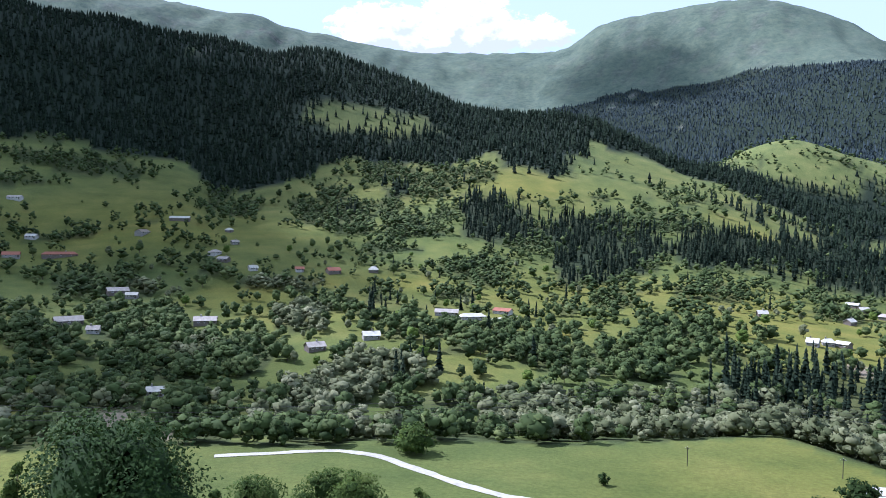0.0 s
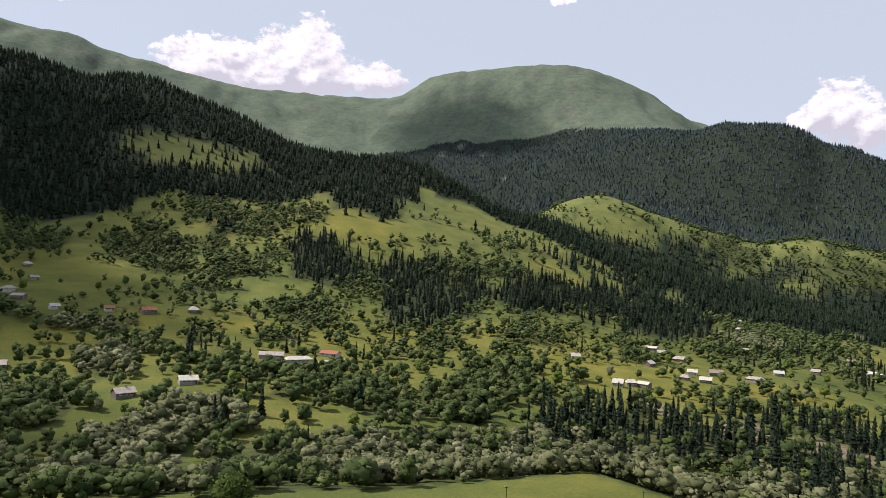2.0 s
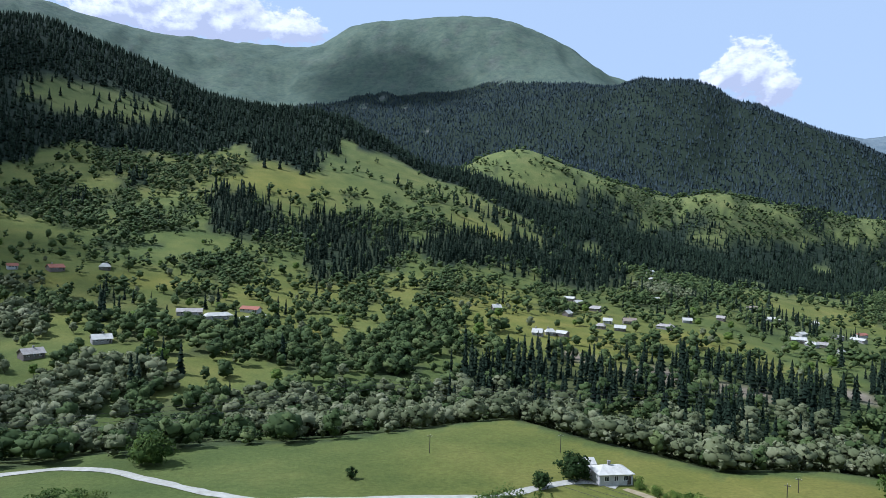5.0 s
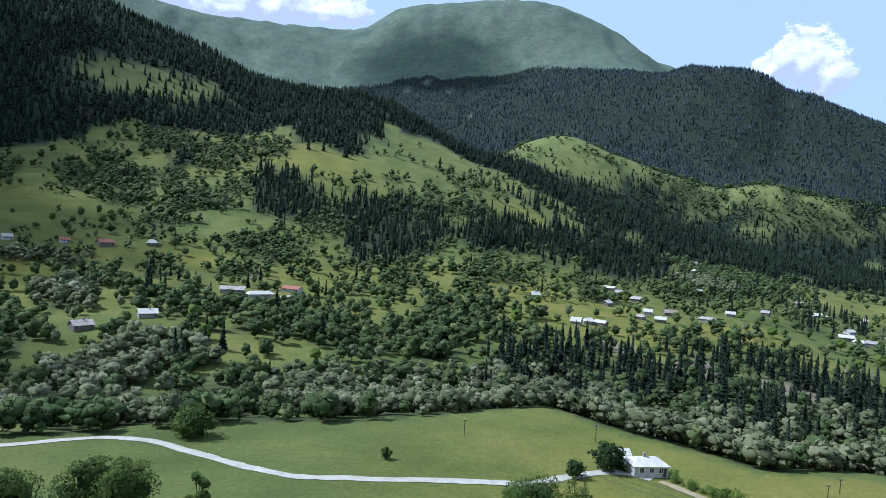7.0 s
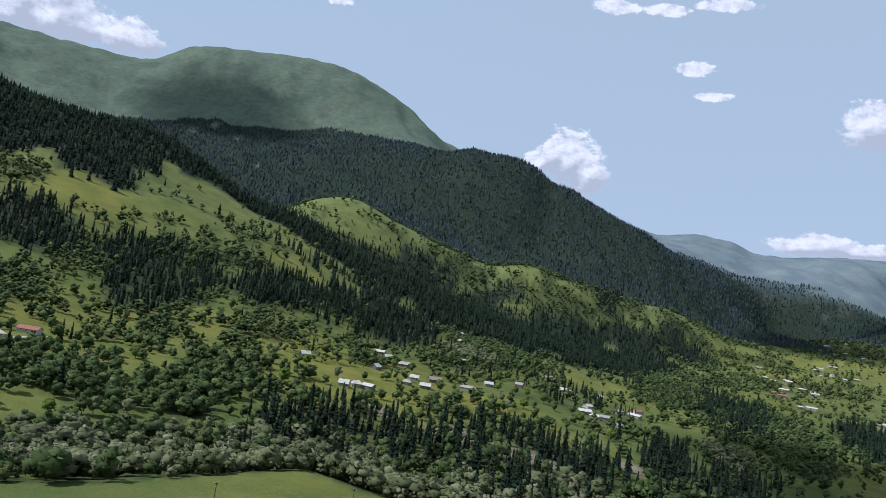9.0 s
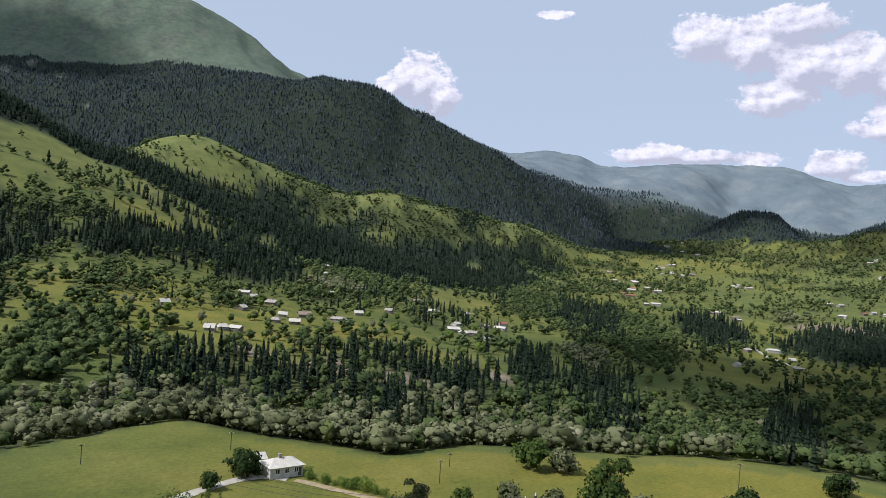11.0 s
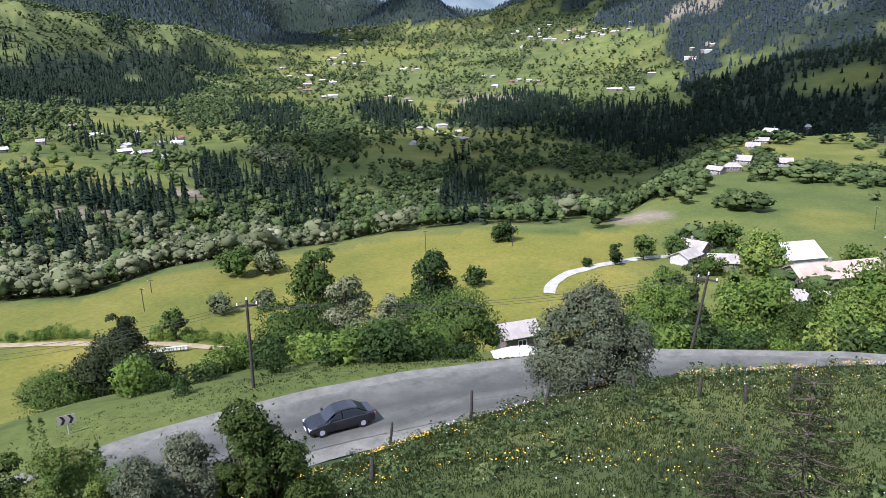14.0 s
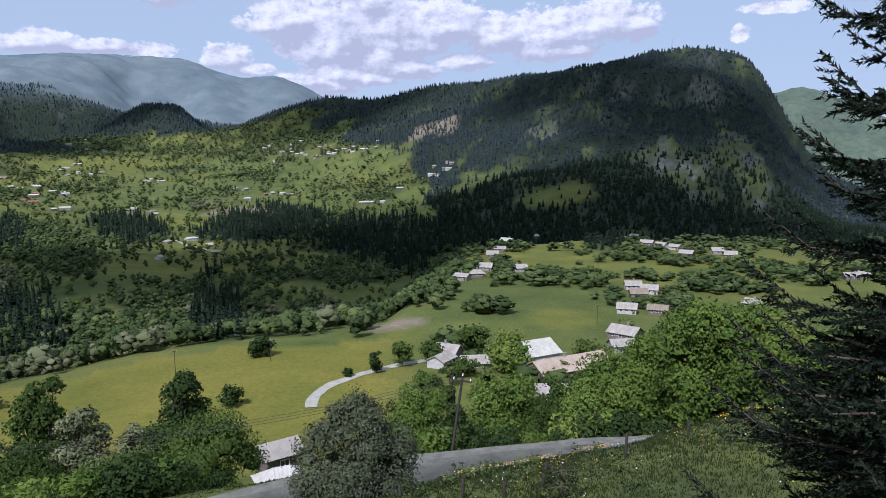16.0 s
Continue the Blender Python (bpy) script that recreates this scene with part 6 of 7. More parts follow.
    own = np.zeros_like(quad)
    g[turn] *= -1
    g /= np.maximum(np.linalg.norm(g, axis=1), 1e-9)[:, None]
    for k in range(3):
        own[faces[:, k]] += g
    own /= np.maximum(np.linalg.norm(own, axis=1), 1e-9)[:, None]
    soft = out * 0.35 + local * 0.5 + own * 0.65
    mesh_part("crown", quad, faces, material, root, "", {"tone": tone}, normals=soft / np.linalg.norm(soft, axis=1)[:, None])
    # trunk and limbs
    vs, fs = [], []
    stems = stems_of(kind)
    base_r = h * 0.018 if stems > 1 else max(0.09, h * 0.022)
    if stems == 1:
        tube(vs, fs, [(0, 0, -0.6), (0.01 * h, 0, low * h), (0.02 * h, 0.01 * h, h * 0.55), (0, 0, h * 0.86)], [base_r * 1.25, base_r, base_r * 0.6, base_r * 0.15])
        start = (0.01 * h, 0, low * h * 1.1)
    for q in tr.choice(n, min(n, stems + 6), replace=False):
        e = Vector(c[q, :3])
        st = Vector(start) if stems == 1 else Vector((0.12 * e.x, 0.12 * e.y, -0.4))
        mid = st.lerp(e, 0.55) + Vector((0, 0, 0.08 * h))
        tube(vs, fs, [st, mid, e], [base_r * 0.55, base_r * 0.35, base_r * 0.12], 5)
    mesh_part("trunk", [tuple(q) for q in vs], fs, M_BARK, root, "grey-brown bark", smooth=True)
    return root


for i, q in enumerate(TREES):
    tree(*q, 100 + i)


def lone_trees():
    """Single trees on the open slopes across the stream, each a thing of its own."""
    lr = np.random.default_rng(29)
    protos = []
    for i in range(9):
        spr = i >= 6
        h, w = (13.0, 4.4) if spr else (lr.uniform(5.5, 8.5), lr.uniform(4.5, 7.0))
        if spr:
            v, f, nn = spruce_shape(lr, 9, 8)
            v = v * (h, h, h)
            tone = np.full(len(v), 0.4)
        else:
            v, f, nn = puffy(lr, 11, 170, 0.045, 0.16)
            v = v * (w / 0.66, w / 0.66, h)
            tone = np.full(len(v), lr.uniform(0.3, 0.75))
        root = new("spruce" if spr else "tree")
        tagged(root, "dark spruce standing on the wooded bluff" if spr else "single green broad-leaved tree on the meadow slope", "tree", "spruces on the bluff" if spr else "single trees on the slope")
        mesh_part("crown", v, f, M_SPRUCE if spr else (M_BROAD, M_BRIGHT, M_WILLOW)[i % 3] if i > 2 else M_BROAD, root, "", {"tone": tone}, normals=nn)
        tv, tf = [], []
        tube(tv, tf, [(0, 0, -0.8), (0.05, 0, h * 0.3), (0, 0.05, h * 0.7)], [h * 0.022, h * 0.017, h * 0.006], 6)
        mesh_part("trunk", [tuple(q) for q in tv], tf, M_BARK, root, smooth=True)
        protos.append(root)
    k = 0
    used = set()
    while k < 290:
        b, r = lr.uniform(-31, 62), lr.uniform(255, 640)
        s = float(belt(np.array([b]), np.array([r]))[0])
        if s < 1.35:
            continue
        sp, br, gr_ = (float(q[0]) for q in woods(np.array([b]), np.array([r]), np.array([s])))
        x, y = at(b, r)
        if not free_of_houses(np.array([x]), np.array([y]))[0]:
            continue
        bluff = sp > 0.25 and 20 < b < 60 and s < 2.1
        if not bluff and (sp > 0.2 or br > 0.25 or gr_ > 0.2):
            continue
        i = int(lr.integers(6, 9)) if bluff else int(lr.integers(0, 6))
        m = pose(x, y, float(land(x, y)) - 0.2, lr.uniform(-2, 2), lr.uniform(-2, 2), lr.uniform(0, 360))
        if i in used:
            o = copy_thing(protos[i], m)
        else:
            o = protos[i]
            o.matrix_world = m
            used.add(i)
        g = lr.uniform(0.5, 1.15)
        o.scale = (g, g, g * lr.uniform(0.9, 1.15))
        k += 1
    for i, o in enumerate(protos):
        if i not in used:
            o.matrix_world = pose(*at(20 + i, 420), float(land(*at(20 + i, 420))))


lone_trees()


def weeds():
    wr = np.random.default_rng(31)
    near = [leafy(wr, 60, 0.10, 4, False, 1.6, 0.0) for _ in range(6)]
    b = wr.uniform(44, 124, 420)
    r = 9 + (road_distance(b) - 15) * wr.uniform(0, 1, 420) ** 0.7
    x, y = at(b, r)
    keep = fbm(x / 5, y / 5, 3, 83) > -0.05
    plant("weeds", near, x[keep], y[keep], wr.uniform(0.25, 0.75, int(keep.sum())), wr.uniform(0.9, 1.6, int(keep.sum())), M_BROAD, "low green weeds and seedlings in the grass of the bank", "weeds", wr, sink=0.05)


weeds()


def undergrowth():
    """Bushes on the slope under the road, along the farm path and in the gardens."""
    ur = np.random.default_rng(19)
    near = [leafy(ur, 440, 0.056, 14, False, 1.3, 0.02, 0.35) for _ in range(6)]
    b = np.concatenate([ur.uniform(44, 120, 170), ur.uniform(84, 119, 60)])
    r = np.concatenate([road_distance(b[:170]) + ur.uniform(8, 22, 170), ur.uniform(72, 170, 60)])
    h = np.concatenate([ur.uniform(1.2, 3.2, 170), ur.uniform(2, 5, 60)])
    x, y = at(b, r)
    keep = free_of_houses(x, y) & (np.hypot(x - at(74.4, 97)[0], y - at(74.4, 97)[1]) > 6) & ~((b > 71) & (b < 80) & (r < 100))
    half = ur.uniform(0, 1, len(b)) < 0.5
    for m, ma, la in ((keep & half, M_BRIGHT, "bright green bushes on the slope below the road"), (keep & ~half, M_TREELEAF, "dark green bushes on the slope below the road")):
        plant("undergrowth", near, x[m], y[m], h[m], ur.uniform(0.9, 1.5, int(m.sum())), ma, la, "bushes", ur)
    p = np.array(FARM_PATH)
    t = np.linspace(0.25, len(p) - 1.02, 60)
    k = t.astype(int)
    x = p[k, 0] + (p[k + 1, 0] - p[k, 0]) * (t - k) + ur.normal(2.6, 0.8, 60)
    y = p[k, 1] + (p[k + 1, 1] - p[k, 1]) * (t - k) + ur.normal(2.2, 0.8, 60)
    plant("hedge", near, x, y, ur.uniform(1.0, 3.4, 60), ur.uniform(0.7, 1.2, 60), M_BRIGHT, "loose hedge of young trees beside the earth path", "hedge", ur)


undergrowth()


# ---- spruces on the bank ----
def spruce(b, r, h, reach, whorls, per, twig_gap, label, seed, first=0.08, material=M_SPRUCE, needle=0.034, girth=0.017):
    """A spruce with real branches: each branch carries side twigs, each twig is set with needles."""
    sr = random.Random(seed)
    x, y = at(b, r)
    root = new("spruce")
    root.matrix_world = pose(x, y, float(land(x, y)) - 0.05, 0, 0, 0)
    tagged(root, label, "spruce", "spruces on the bank")
    tv, tf = [], []
    tube(tv, tf, [(0, 0, -0.5), (0.02, 0, h * 0.4), (0, 0.02, h * 0.8), (0, 0, h)], [h * girth, h * girth * 0.7, h * girth * 0.35, 0.004], 8)
    nv, nf = [], []

    def set_needles(a, c, gap):
        d = c - a
        ln = d.length
        if ln < 0.02:
            return
        d.normalize()
        k = max(2, int(ln / gap))
        for i in range(k):
            p = a.lerp(c, (i + sr.random()) / k)
            o = Vector((sr.gauss(0, 1), sr.gauss(0, 1), sr.gauss(0, 1)))
            o = (o - d * o.dot(d)).normalized()
            tip = p + (o * 0.8 + d * 0.75).normalized() * needle * sr.uniform(0.7, 1.25)
            side = d.cross(o) * needle * 0.24
            base = len(nv)
            nv.extend((p - side, p + side, tip))
            nf.append((base, base + 1, base + 2))

    for wi in range(whorls):
        q = first + (0.97 - first) * (wi + sr.uniform(-0.3, 0.3)) / whorls
        ln0 = reach * (1 - q) ** 0.55 + 0.10
        a0 = sr.uniform(0, 6.28)
        for k in range(per):
            a = a0 + 2 * math.pi * k / per + sr.uniform(-0.3, 0.3)
            ln = ln0 * sr.uniform(0.65, 1.15)
            way = Vector((math.cos(a), math.sin(a), 0))
            z0 = q * h
            pts = [Vector((0, 0, z0)), way * ln * 0.4 + Vector((0, 0, z0 - 0.02 * ln)), way * ln * 0.75 + Vector((0, 0, z0 + 0.02 * ln)), way * ln + Vector((0, 0, z0 + 0.22 * ln))]
            tube(tv, tf, pts, [0.012 + 0.010 * ln, 0.010 + 0.005 * ln, 0.007, 0.003], 5)
            for s in range(3):
                set_needles(pts[s], pts[s + 1], 0.010)
            side = way.cross(Vector((0, 0, 1)))
            d = 0.22 * ln
            while d < ln * 0.97:
                f_ = d / ln
                on = pts[0].lerp(pts[1], f_ / 0.4) if f_ < 0.4 else pts[1].lerp(pts[2], (f_ - 0.4) / 0.35) if f_ < 0.75 else pts[2].lerp(pts[3], (f_ - 0.75) / 0.25)
                for sgn in (-1, 1):
                    tl = (0.38 * ln * (1 - f_) + 0.07) * sr.uniform(0.6, 1.2)
                    tip = on + (side * sgn * 0.75 + way * 0.65 + Vector((0, 0, sr.uniform(-0.35, 0.25)))) * tl
                    tube(tv, tf, [on, tip], [0.005, 0.002], 3)
                    set_needles(on, tip, 0.012)
                    if tl > 0.2:
                        for e in (0.35, 0.6, 0.8):
                            m = on.lerp(tip, e)
                            t2 = m + (way * 0.9 + side * sgn * sr.uniform(-0.3, 0.9) + Vector((0, 0, sr.uniform(-0.3, 0.3)))) * tl * 0.4
                            set_needles(m, t2, 0.014)
                d += twig_gap * sr.uniform(0.7, 1.3)
    mesh_part("needles", [tuple(v) for v in nv], nf, material, root, "dark green needles", {"tone": np.repeat(np.random.default_rng(seed).uniform(0.2, 0.8, len(nv) // 3), 3)})
    mesh_part("trunk", [tuple(v) for v in tv], [f + (f[-1],) if len(f) == 3 else f for f in tf], M_BARK, root, "thin brown trunk with bare branch ends", smooth=True)
    return root


spruce(126.0, 6.3, 9.6, 2.1, 25, 9, 0.085, "large dark green spruce standing on the grassy bank", 3, 0.05, needle=0.046)
spruce(98.2, 12.5, 4.2, 1.15, 11, 5, 0.11, "thin young spruce with sparse branches on the bank", 5, 0.12, M_JUNIPER, 0.05, 0.008)
spruce(111.5, 7.4, 3.3, 0.95, 13, 6, 0.10, "young dark spruce with upturned branches on the bank", 9, 0.10, M_SPRUCE, 0.045, 0.009)
spruce(93.0, 13.0, 2.6, 0.8, 9, 5, 0.11, "small young spruce on the grassy bank", 6, 0.08, M_JUNIPER, 0.05, 0.008)
spruce(100.0, 9.0, 2.0, 0.9, 8, 5, 0.10, "low young spruce on the grassy bank", 8, 0.08, M_JUNIPER, 0.048, 0.008)


# ---- poles, fence and wires ----
def pole(b, r, h, lean=0.0, arm=True, label="dark wooden utility pole with a crossarm"):
    x, y = at(b, r)
    root = new("utility_pole")
    root.matrix_world = pose(x, y, float(land(x, y)), 0, lean, -b)
    tagged(root, label, "utility pole", "utility poles")
    vs, fs = [], []
    tube(vs, fs, [(0, 0, -0.6), (0, 0, h * 0.5), (0, 0, h)], [0.10, 0.09, 0.075], 8)
    mesh_part("shaft", [tuple(v) for v in vs], fs, M_POSTWOOD, root, smooth=True)
    if arm:
        bm = bmesh.new()
        box(bm, -0.65, 0.65, -0.05, 0.05, h - 0.42, h - 0.30)
        part("crossarm", bm, M_POSTWOOD, root)
        for k in (-0.55, 0.0, 0.55):
            bm = bmesh.new()
            bmesh.ops.create_cone(bm, cap_ends=True, segments=8, radius1=0.05, radius2=0.03, depth=0.16, matrix=Matrix.Translation((k, 0, h - 0.22 if k else h + 0.08)))
            part("insulator", bm, M_WHITEWOOD, root)
    return root


POLES = [(52.8, 41.6, 5.6, 1.5), (89.2, 46.0, 5.3, 8.0), (45.4, 175, 5.8, 0), (67.7, 202, 7.1, 0), (18.8, 190, 4.9, 0), (29.1, 198, 4.9, 0), (74.8, 209, 6.3, 0), (100.8, 254, 7.2, 0), (46.1, 190, 3.5, 0)]
for q in POLES:
    pole(*q)


def wire(a, b2, sag, rad=0.02):
    pts = []
    for i in range(17):
        u = i / 16
        p = Vector(a).lerp(Vector(b2), u)
        p.z -= sag * 4 * u * (1 - u)
        pts.append(p)
    vs, fs = [], []
    tube(vs, fs, pts, [rad] * 17, 4)
    ob = link("power_line", [tuple(v) for v in vs], fs, M_WIRE, "thin dark overhead power line", "power line", "", True)
    tagged(ob, group="overhead lines")


def top_of(q, off=0.0):
    x, y = at(q[0], q[1])
    return (x + off * 0.6, y + off * 0.6, float(land(x, y)) + q[2] - 0.25)


for k in (-0.55, 0.0, 0.55):
    wire(top_of(POLES[0], k), top_of(POLES[1], k), 0.9, 0.014)
    wire(top_of(POLES[0], k), (at(30, 50)[0] + k, at(30, 50)[1], -16.5 + k * 0.4), 0.7, 0.014)
for k in range(4):
    wire((*at(-38, 235), -50 + k * 1.3), (*at(14, 245), -52.5 + k * 1.2), 4.5, 0.045)
    wire((*at(14, 245), -52.5 + k * 1.2), (*at(44, 330), -60 + k * 1.4), 4.0, 0.045)


def fence():
    rows = [(62.1, 21.0, 0.9, 3), (63.8, 32.1, 1.4, 9), (71.0, 28.2, 1.65, 4), (77.5, 28.6, 1.3, 10), (84.9, 27.9, 1.06, -1), (90.0, 28.1, 0.95, 4), (93.5, 27.8, 0.7, 0), (96.6, 29.0, 1.1, 12), (103.2, 33.1, 1.2, 3), (107.9, 35.1, 0.95, 1), (112.3, 36.9, 1.05, 2), (116.5, 39.5, 1.1, -2)]
    tops = []
    for i, (b, r, h, lean) in enumerate(rows):
        x, y = at(b, r)
        z = float(land(x, y))
        root = new("fence_post")
        root.matrix_world = pose(x, y, z, 0, lean, -b)
        tagged(root, "weathered grey wooden fence post in tall grass", "fence post", "posts of the pasture fence")
        vs, fs = [], []
        tube(vs, fs, [(0, 0, -0.4), (0.01, 0.01, h * 0.5), (-0.01, 0, h - 0.06), (0, 0, h)], [0.075, 0.07, 0.062, 0.03], 7)
        mesh_part("shaft", [tuple(v) for v in vs], fs, M_POSTWOOD, root, smooth=True)
        for q in (0.4, 0.72, 0.92):
            bm = bmesh.new()
            bmesh.ops.create_cone(bm, cap_ends=True, segments=7, radius1=0.074, radius2=0.074, depth=0.012, matrix=Matrix.Translation((0, 0, h * q)))
            part("wire_tie", bm, M_WIRE, root)
        tops.append((x, y, z, h))
    for a, c in zip(tops[:-1], tops[1:]):
        for q in (0.4, 0.72, 0.92):
            vs, fs = [], []
            tube(vs, fs, [(a[0], a[1], a[2] + a[3] * q), ((a[0] + c[0]) / 2, (a[1] + c[1]) / 2, (a[2] + a[3] * q + c[2] + c[3] * q) / 2 - 0.06), (c[0], c[1], c[2] + c[3] * q)], [0.004] * 3, 4)
            ob = link("fence_wire", [tuple(v) for v in vs], fs, M_WIRE, "thin rusty fence wire between posts", "fence wire", "", True)
            tagged(ob, group="wires of the pasture fence")


fence()


def loft(bm, rings):
    """A skin over rings of equally many points, closed at both ends."""
    vs = [[bm.verts.new(p) for p in ring] for ring in rings]
    k = len(rings[0])
    for a, c in zip(vs[:-1], vs[1:]):
        for i in range(k):
            bm.faces.new((a[i], a[(i + 1) % k], c[(i + 1) % k], c[i]))
    bm.faces.new(vs[0][::-1])
    bm.faces.new(vs[-1])
    bmesh.ops.recalc_face_normals(bm, faces=bm.faces)


def car(b, r, turn):
    x, y = at(b, r)
    root = new("car")
    root.matrix_world = pose(x, y, ROAD_Z + 0.105, 0, 0, turn) @ Matrix.Scale(0.8, 4)
    tagged(root, "small black saloon car with silver wheels on the asphalt road", "car")

    def ring(px, w, low, high, shoulder):
        return [(px, -w * 0.92, low), (px, w * 0.92, low), (px, w, low + 0.16), (px, w, shoulder), (px, w * 0.86, high), (px, -w * 0.86, high), (px, -w, shoulder), (px, -w, low + 0.16)]
    bm = bmesh.new()
    loft(bm, [ring(2.27, 0.62, 0.30, 0.55, 0.48), ring(2.15, 0.80, 0.24, 0.66, 0.58), ring(1.7, 0.88, 0.20, 0.80, 0.70), ring(1.0, 0.90, 0.19, 0.90, 0.80), ring(0.0, 0.91, 0.19, 0.93, 0.84),
              ring(-1.2, 0.90, 0.19, 0.96, 0.87), ring(-1.8, 0.88, 0.22, 0.96, 0.86), ring(-2.2, 0.80, 0.28, 0.90, 0.78), ring(-2.28, 0.68, 0.34, 0.78, 0.66)])
    body = part("body", bm, M_CARPAINT, root)
    bm = bmesh.new()

    def roof(px, w, low, high):
        return [(px, -w, low), (px, w, low), (px, w * 0.80, high - 0.03), (px, w * 0.66, high), (px, -w * 0.66, high), (px, -w * 0.80, high - 0.03)]
    loft(bm, [roof(0.42, 0.80, 0.92, 1.33), roof(0.1, 0.82, 0.92, 1.43), roof(-0.6, 0.82, 0.92, 1.45), roof(-1.1, 0.80, 0.92, 1.38)])
    part("roof", bm, M_CARPAINT, root)
    for name, quad in (("windscreen", ((1.08, -0.74, 0.915), (1.08, 0.74, 0.915), (0.40, 0.62, 1.35), (0.40, -0.62, 1.35))), ("rear_window", ((-1.09, -0.60, 1.37), (-1.09, 0.60, 1.37), (-1.75, 0.70, 0.965), (-1.75, -0.70, 0.965)))):
        bm = bmesh.new()
        shell(bm, quad, 0.03)
        part(name, bm, M_GLASS, root, "dark tinted glass")
    for sy in (-1, 1):
        for x0, x1 in ((0.98, 0.02), (-0.06, -1.62)):
            bm = bmesh.new()
            hi0, hi1 = (0.94 if x0 > 0.5 else 1.39), (1.39 if x0 > 0.5 else 0.98)
            quad = [(x0, sy * 0.84, 0.92), (x1, sy * 0.84, 0.94), (x1, sy * (0.69 if x0 > 0.5 else 0.80), hi1), (x0 - (0.0 if x0 < 0.5 else 0.03), sy * (0.82 if x0 > 0.5 else 0.69), hi0)]
            if x0 < 0.5:
                quad.insert(3, (-1.0, sy * 0.69, 1.35))
            shell(bm, quad if sy > 0 else quad[::-1], 0.02)
            part("side_window", bm, M_GLASS, root)
        bm = bmesh.new()
        box(bm, 0.78, 0.92, sy * 0.96 - 0.09, sy * 0.96 + 0.09, 0.92, 1.06)
        part("mirror", bm, M_CARPAINT, root)
        bm = bmesh.new()
        ya, yb = sorted((sy * 0.50, sy * 0.80))
        box(bm, 2.02, 2.20, ya, yb, 0.52, 0.65)
        part("headlight", bm, M_WHITEWOOD, body, "clear headlight")
        bm = bmesh.new()
        box(bm, -2.27, -2.16, ya, yb, 0.66, 0.82)
        part("tail_light", bm, M_REDROOF, body, "red tail light")
        for px in (1.40, -1.36):
            turn_m = Matrix.Translation((px, sy * 0.80, 0.31)) @ Matrix.Rotation(math.pi / 2, 4, "X")
            bm = bmesh.new()
            bmesh.ops.create_cone(bm, cap_ends=True, segments=24, radius1=0.32, radius2=0.32, depth=0.22, matrix=turn_m)
            tyre = part("wheel", bm, M_TYRE, root, "black tyre")
            bm = bmesh.new()
            bmesh.ops.create_cone(bm, cap_ends=True, segments=20, radius1=0.18, radius2=0.18, depth=0.24, matrix=turn_m)
            part("rim", bm, M_STEEL, tyre, "silver rim")
    bm = bmesh.new()
    box(bm, 2.255, 2.29, -0.26, 0.26, 0.36, 0.47)
    part("number_plate", bm, M_WHITEWOOD, body, "plain white plate")
    return root


car(59.6, 34.6, 136.0)


def chevron_sign(b, r):
    x, y = at(b, r)
    root = new("road_sign")
    root.matrix_world = pose(x, y, float(land(x, y)), 0, 0, -b)
    tagged(root, "white bend sign with black chevrons on a grey post", "road sign")
    vs, fs = [], []
    tube(vs, fs, [(0, 0.03, -0.4), (0, 0.03, 1.15)], [0.035, 0.035], 8)
    mesh_part("post", [tuple(v) for v in vs], fs, M_STEEL, root)
    bm = bmesh.new()
    box(bm, -0.45, 0.45, -0.015, 0.0, 0.62, 1.15)
    board = part("board", bm, M_OLDTIN, root)
    for cx in (-0.22, 0.18):
        bm = bmesh.new()
        shell(bm, [(cx - 0.12, -0.022, 0.64), (cx + 0.02, -0.022, 0.64), (cx + 0.16, -0.022, 0.885), (cx + 0.02, -0.022, 0.885)], 0.004)
        shell(bm, [(cx + 0.02, -0.022, 0.885), (cx + 0.16, -0.022, 0.885), (cx + 0.02, -0.022, 1.13), (cx - 0.12, -0.022, 1.13)], 0.004)
        part("chevron", bm, M_TYRE, board, "black chevron")


chevron_sign(38.9, 40.4)


def mast():
    x, y = at(105.8, 1832)
    z = float(land(x, y))
    root = new("radio_mast")
    root.matrix_world = pose(x, y, z, 0, 0, 0)
    tagged(root, "slim grey radio mast on the summit", "radio mast")
    for sx, sy in ((-1, -0.6), (1, -0.6), (0, 1)):
        vs, fs = [], []
        tube(vs, fs, [(sx * 1.2, sy * 1.2, -4), (sx * 0.4, sy * 0.4, 30)], [0.35, 0.25], 5)
        mesh_part("leg", [tuple(v) for v in vs], fs, M_STEEL, root)
    for zz in range(4, 30, 5):
        bm = bmesh.new()
        w = 1.25 - zz * 0.025
        box(bm, -w, w, -w * 0.7, w * 0.9, zz, zz + 0.3)
        part("brace", bm, M_STEEL, root)


mast()


def snow(b, r, w, d):
    k = 9
    v, f = [], []
    for i in range(k):
        for j in range(5):
            u, q = i / (k - 1) * 2 - 1, j / 4 * 2 - 1
            g = 1 + 0.3 * noise.noise(Vector((u * 3 + b, q * 3, r)))
            x, y = at(b + np.degrees(u * w / r) * g, r + q * d * math.sqrt(max(0.0, 1 - u * u)) * g)
            v.append((x, y, float(land(x, y)) + 1.2))
    for i in range(k - 1):
        for j in range(4):
            f.append((i * 5 + j, (i + 1) * 5 + j, (i + 1) * 5 + j + 1, i * 5 + j + 1))
    ob = link("snow_patch", v, f, M_SNOW, "last patch of white snow below the ridge", "snow patch", "", True)
    tagged(ob, group="snow patches")


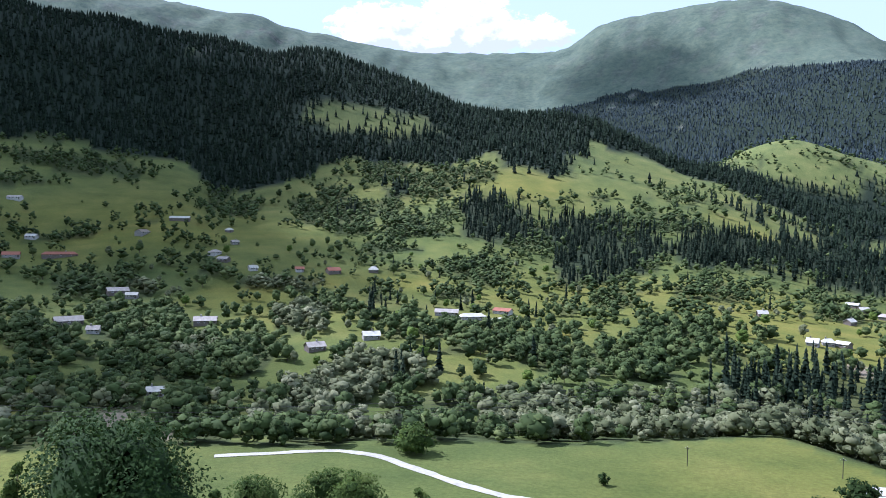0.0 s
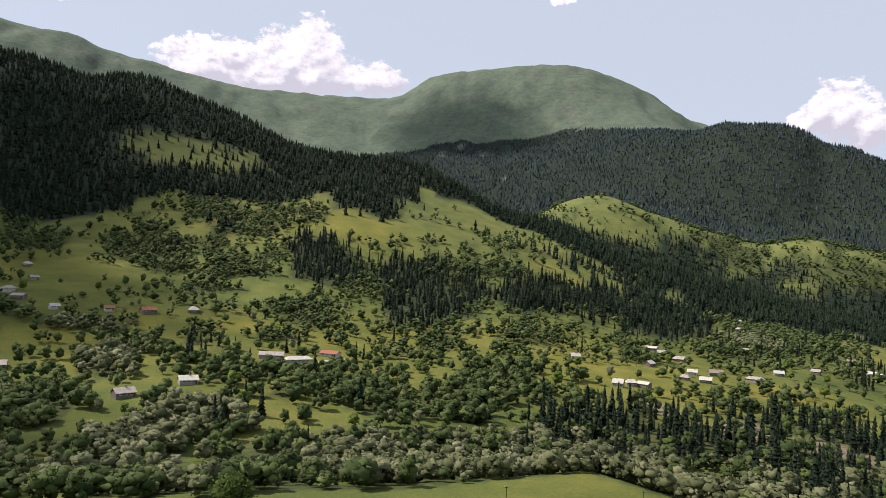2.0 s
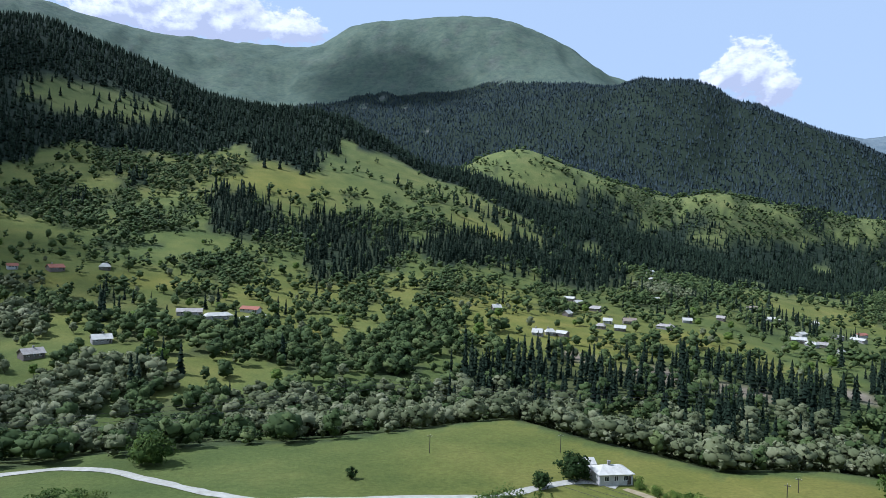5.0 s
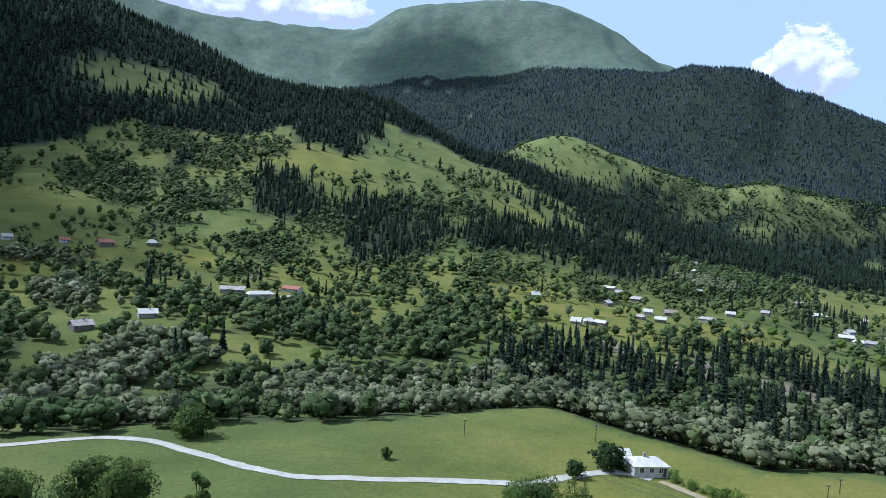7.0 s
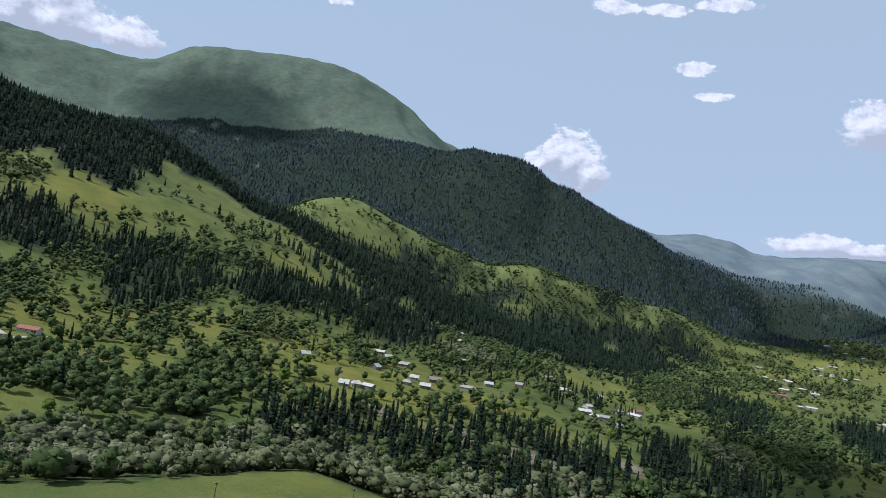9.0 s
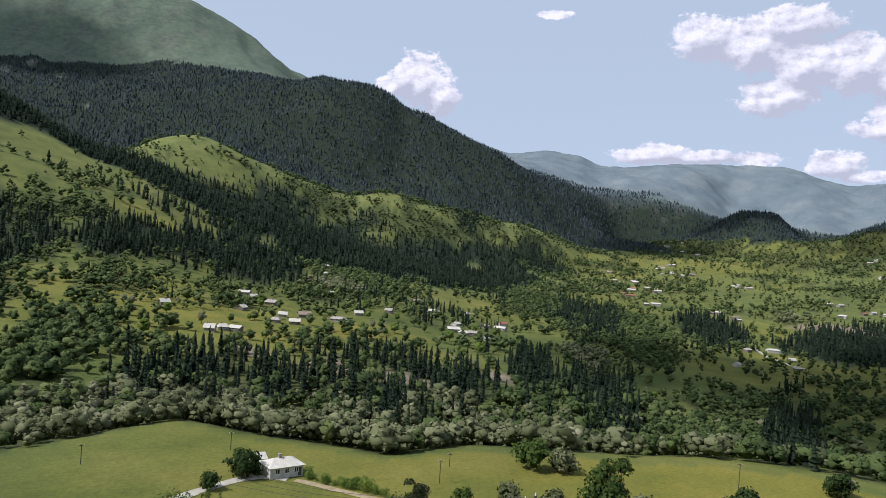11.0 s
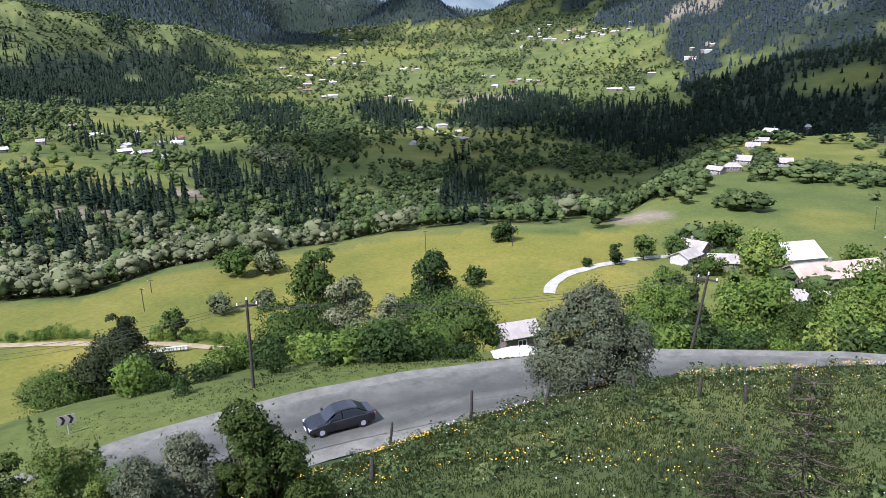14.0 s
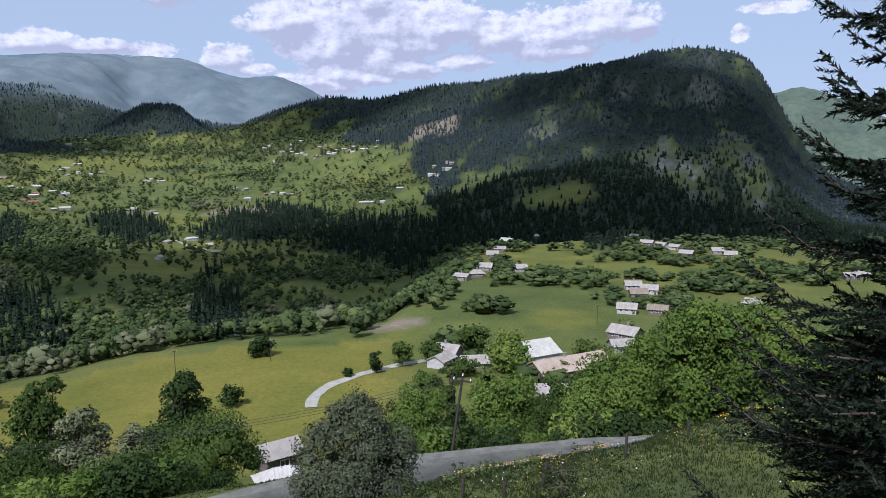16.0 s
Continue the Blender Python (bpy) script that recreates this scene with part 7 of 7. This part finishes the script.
for q in ((2.6, 4330, 24, 22), (6.6, 4330, 18, 14), (0.6, 4340, 14, 9), (-1.2, 4330, 12, 8), (51.9, 4440, 70, 16), (56.0, 4420, 40, 14), (61.5, 4430, 36, 10), (70.8, 4440, 60, 18), (66.0, 4430, 30, 9)):
    snow(*q)


# ---- grass and flowers on the bank ----
def outcrop():
    """A knob of bare rock on the crest of the high range."""
    bm = bmesh.new()
    bmesh.ops.create_icosphere(bm, subdivisions=4, radius=1.0)
    for v in bm.verts:
        n = noise.noise(v.co * 1.6) * 0.35 + abs(noise.noise(v.co * 4.5)) * 0.3 + noise.noise(Vector((v.co.x * 9, v.co.y * 9, v.co.z * 2))) * 0.12
        v.co = Vector((v.co.x * 155, v.co.y * 100, min(v.co.z, 0.62 + 0.1 * noise.noise(v.co * 3)) * 100)) * (1 + n)
    me = bpy.data.meshes.new("rock_outcrop")
    bm.to_mesh(me)
    bm.free()
    me.materials.append(M_CRAG)
    ob = new("rock_outcrop", me)
    x, y = at(-25.3, 4260)
    ob.matrix_world = pose(x, y, float(land(x, y)) - 26, 0, 0, 25)
    tagged(ob, "bare grey rock knob on the mountain crest", "rock outcrop")


outcrop()


def grass():
    gr = np.random.default_rng(23)
    n = 46000
    b = gr.uniform(38, 127, n)
    rc = road_distance(b)
    r = 5 + (rc - 9.5) * gr.uniform(0, 1, n) ** 0.62
    verge = gr.uniform(0, 1, n) < 0.07
    r = np.where(verge, rc + gr.uniform(4.4, 9.5, n), r)
    x, y = at(b, r)
    z = land(x, y)
    patch = fbm(x / 2.5, y / 2.5, 3, 5)
    h = gr.uniform(0.05, 0.16, n) * (1 + 0.9 * patch) * np.where(verge, 0.7, 1)
    vs, ts = [], []
    for k in range(3):
        a = gr.uniform(0, 2 * np.pi, n)
        w = 0.012 + 0.0006 * r
        lx, ly = gr.normal(0, 0.35, n) * h, gr.normal(0, 0.35, n) * h
        ox, oy = gr.normal(0, 0.07, n), gr.normal(0, 0.07, n)
        p0 = np.stack([x + ox - np.cos(a) * w, y + oy - np.sin(a) * w, z - 0.03], 1)
        p1 = np.stack([x + ox + np.cos(a) * w, y + oy + np.sin(a) * w, z - 0.03], 1)
        p2 = np.stack([x + ox + lx, y + oy + ly, z + h], 1)
        vs.append(np.stack([p0, p1, p2], 1))
        ts.append(np.repeat(np.clip(0.4 + 0.7 * patch + gr.normal(0, 0.08, n), 0, 1), 3))
    v = np.concatenate(vs).reshape(-1, 3)
    link("grass", v, np.arange(len(v)).reshape(-1, 3), M_GRASS, "tall green meadow grass on the bank", "grass", "stuff", False, {"tone": np.concatenate(ts)})
    for name, m, cnt, lo, hi, label in (("yellow_flowers", M_FLOWER_Y, 2600, 0.05, 0.5, "yellow meadow flowers in the grass"), ("white_flowers", M_FLOWER_W, 700, -1, 1, "white meadow flowers in the grass")):
        fb = gr.uniform(46, 122, cnt * 5)
        rc = road_distance(fb)
        fr = rc - 6.8 - gr.uniform(0, 1, cnt * 5) ** (2.6 if "white" in name else 3.0) * (rc - 17)
        fx, fy = at(fb, fr)
        pn = fbm(fx / 2.2 + 9, fy / 2.2, 3, 13 if "white" in name else 17)
        keep = np.where(pn + gr.normal(0, 0.05, len(pn)) > (0.20 if "yellow" in name else 0.05))[0][:cnt]
        fx, fy = fx[keep], fy[keep]
        fz = land(fx, fy) + gr.uniform(0.12, 0.32, len(keep))
        s = gr.uniform(0.018, 0.034, len(keep))[:, None]
        a = gr.uniform(0, 6.28, len(keep))
        u = np.stack([np.cos(a), np.sin(a), gr.normal(0, 0.4, len(keep))], 1)
        w = np.stack([-np.sin(a), np.cos(a), gr.normal(0, 0.4, len(keep))], 1)
        p = np.stack([fx, fy, fz], 1)
        q = np.stack([p - u * s, p - w * s, p + u * s, p + w * s], 1).reshape(-1, 3)
        link(name, q, np.arange(len(q)).reshape(-1, 4), m, label, "flowers", "stuff")


grass()
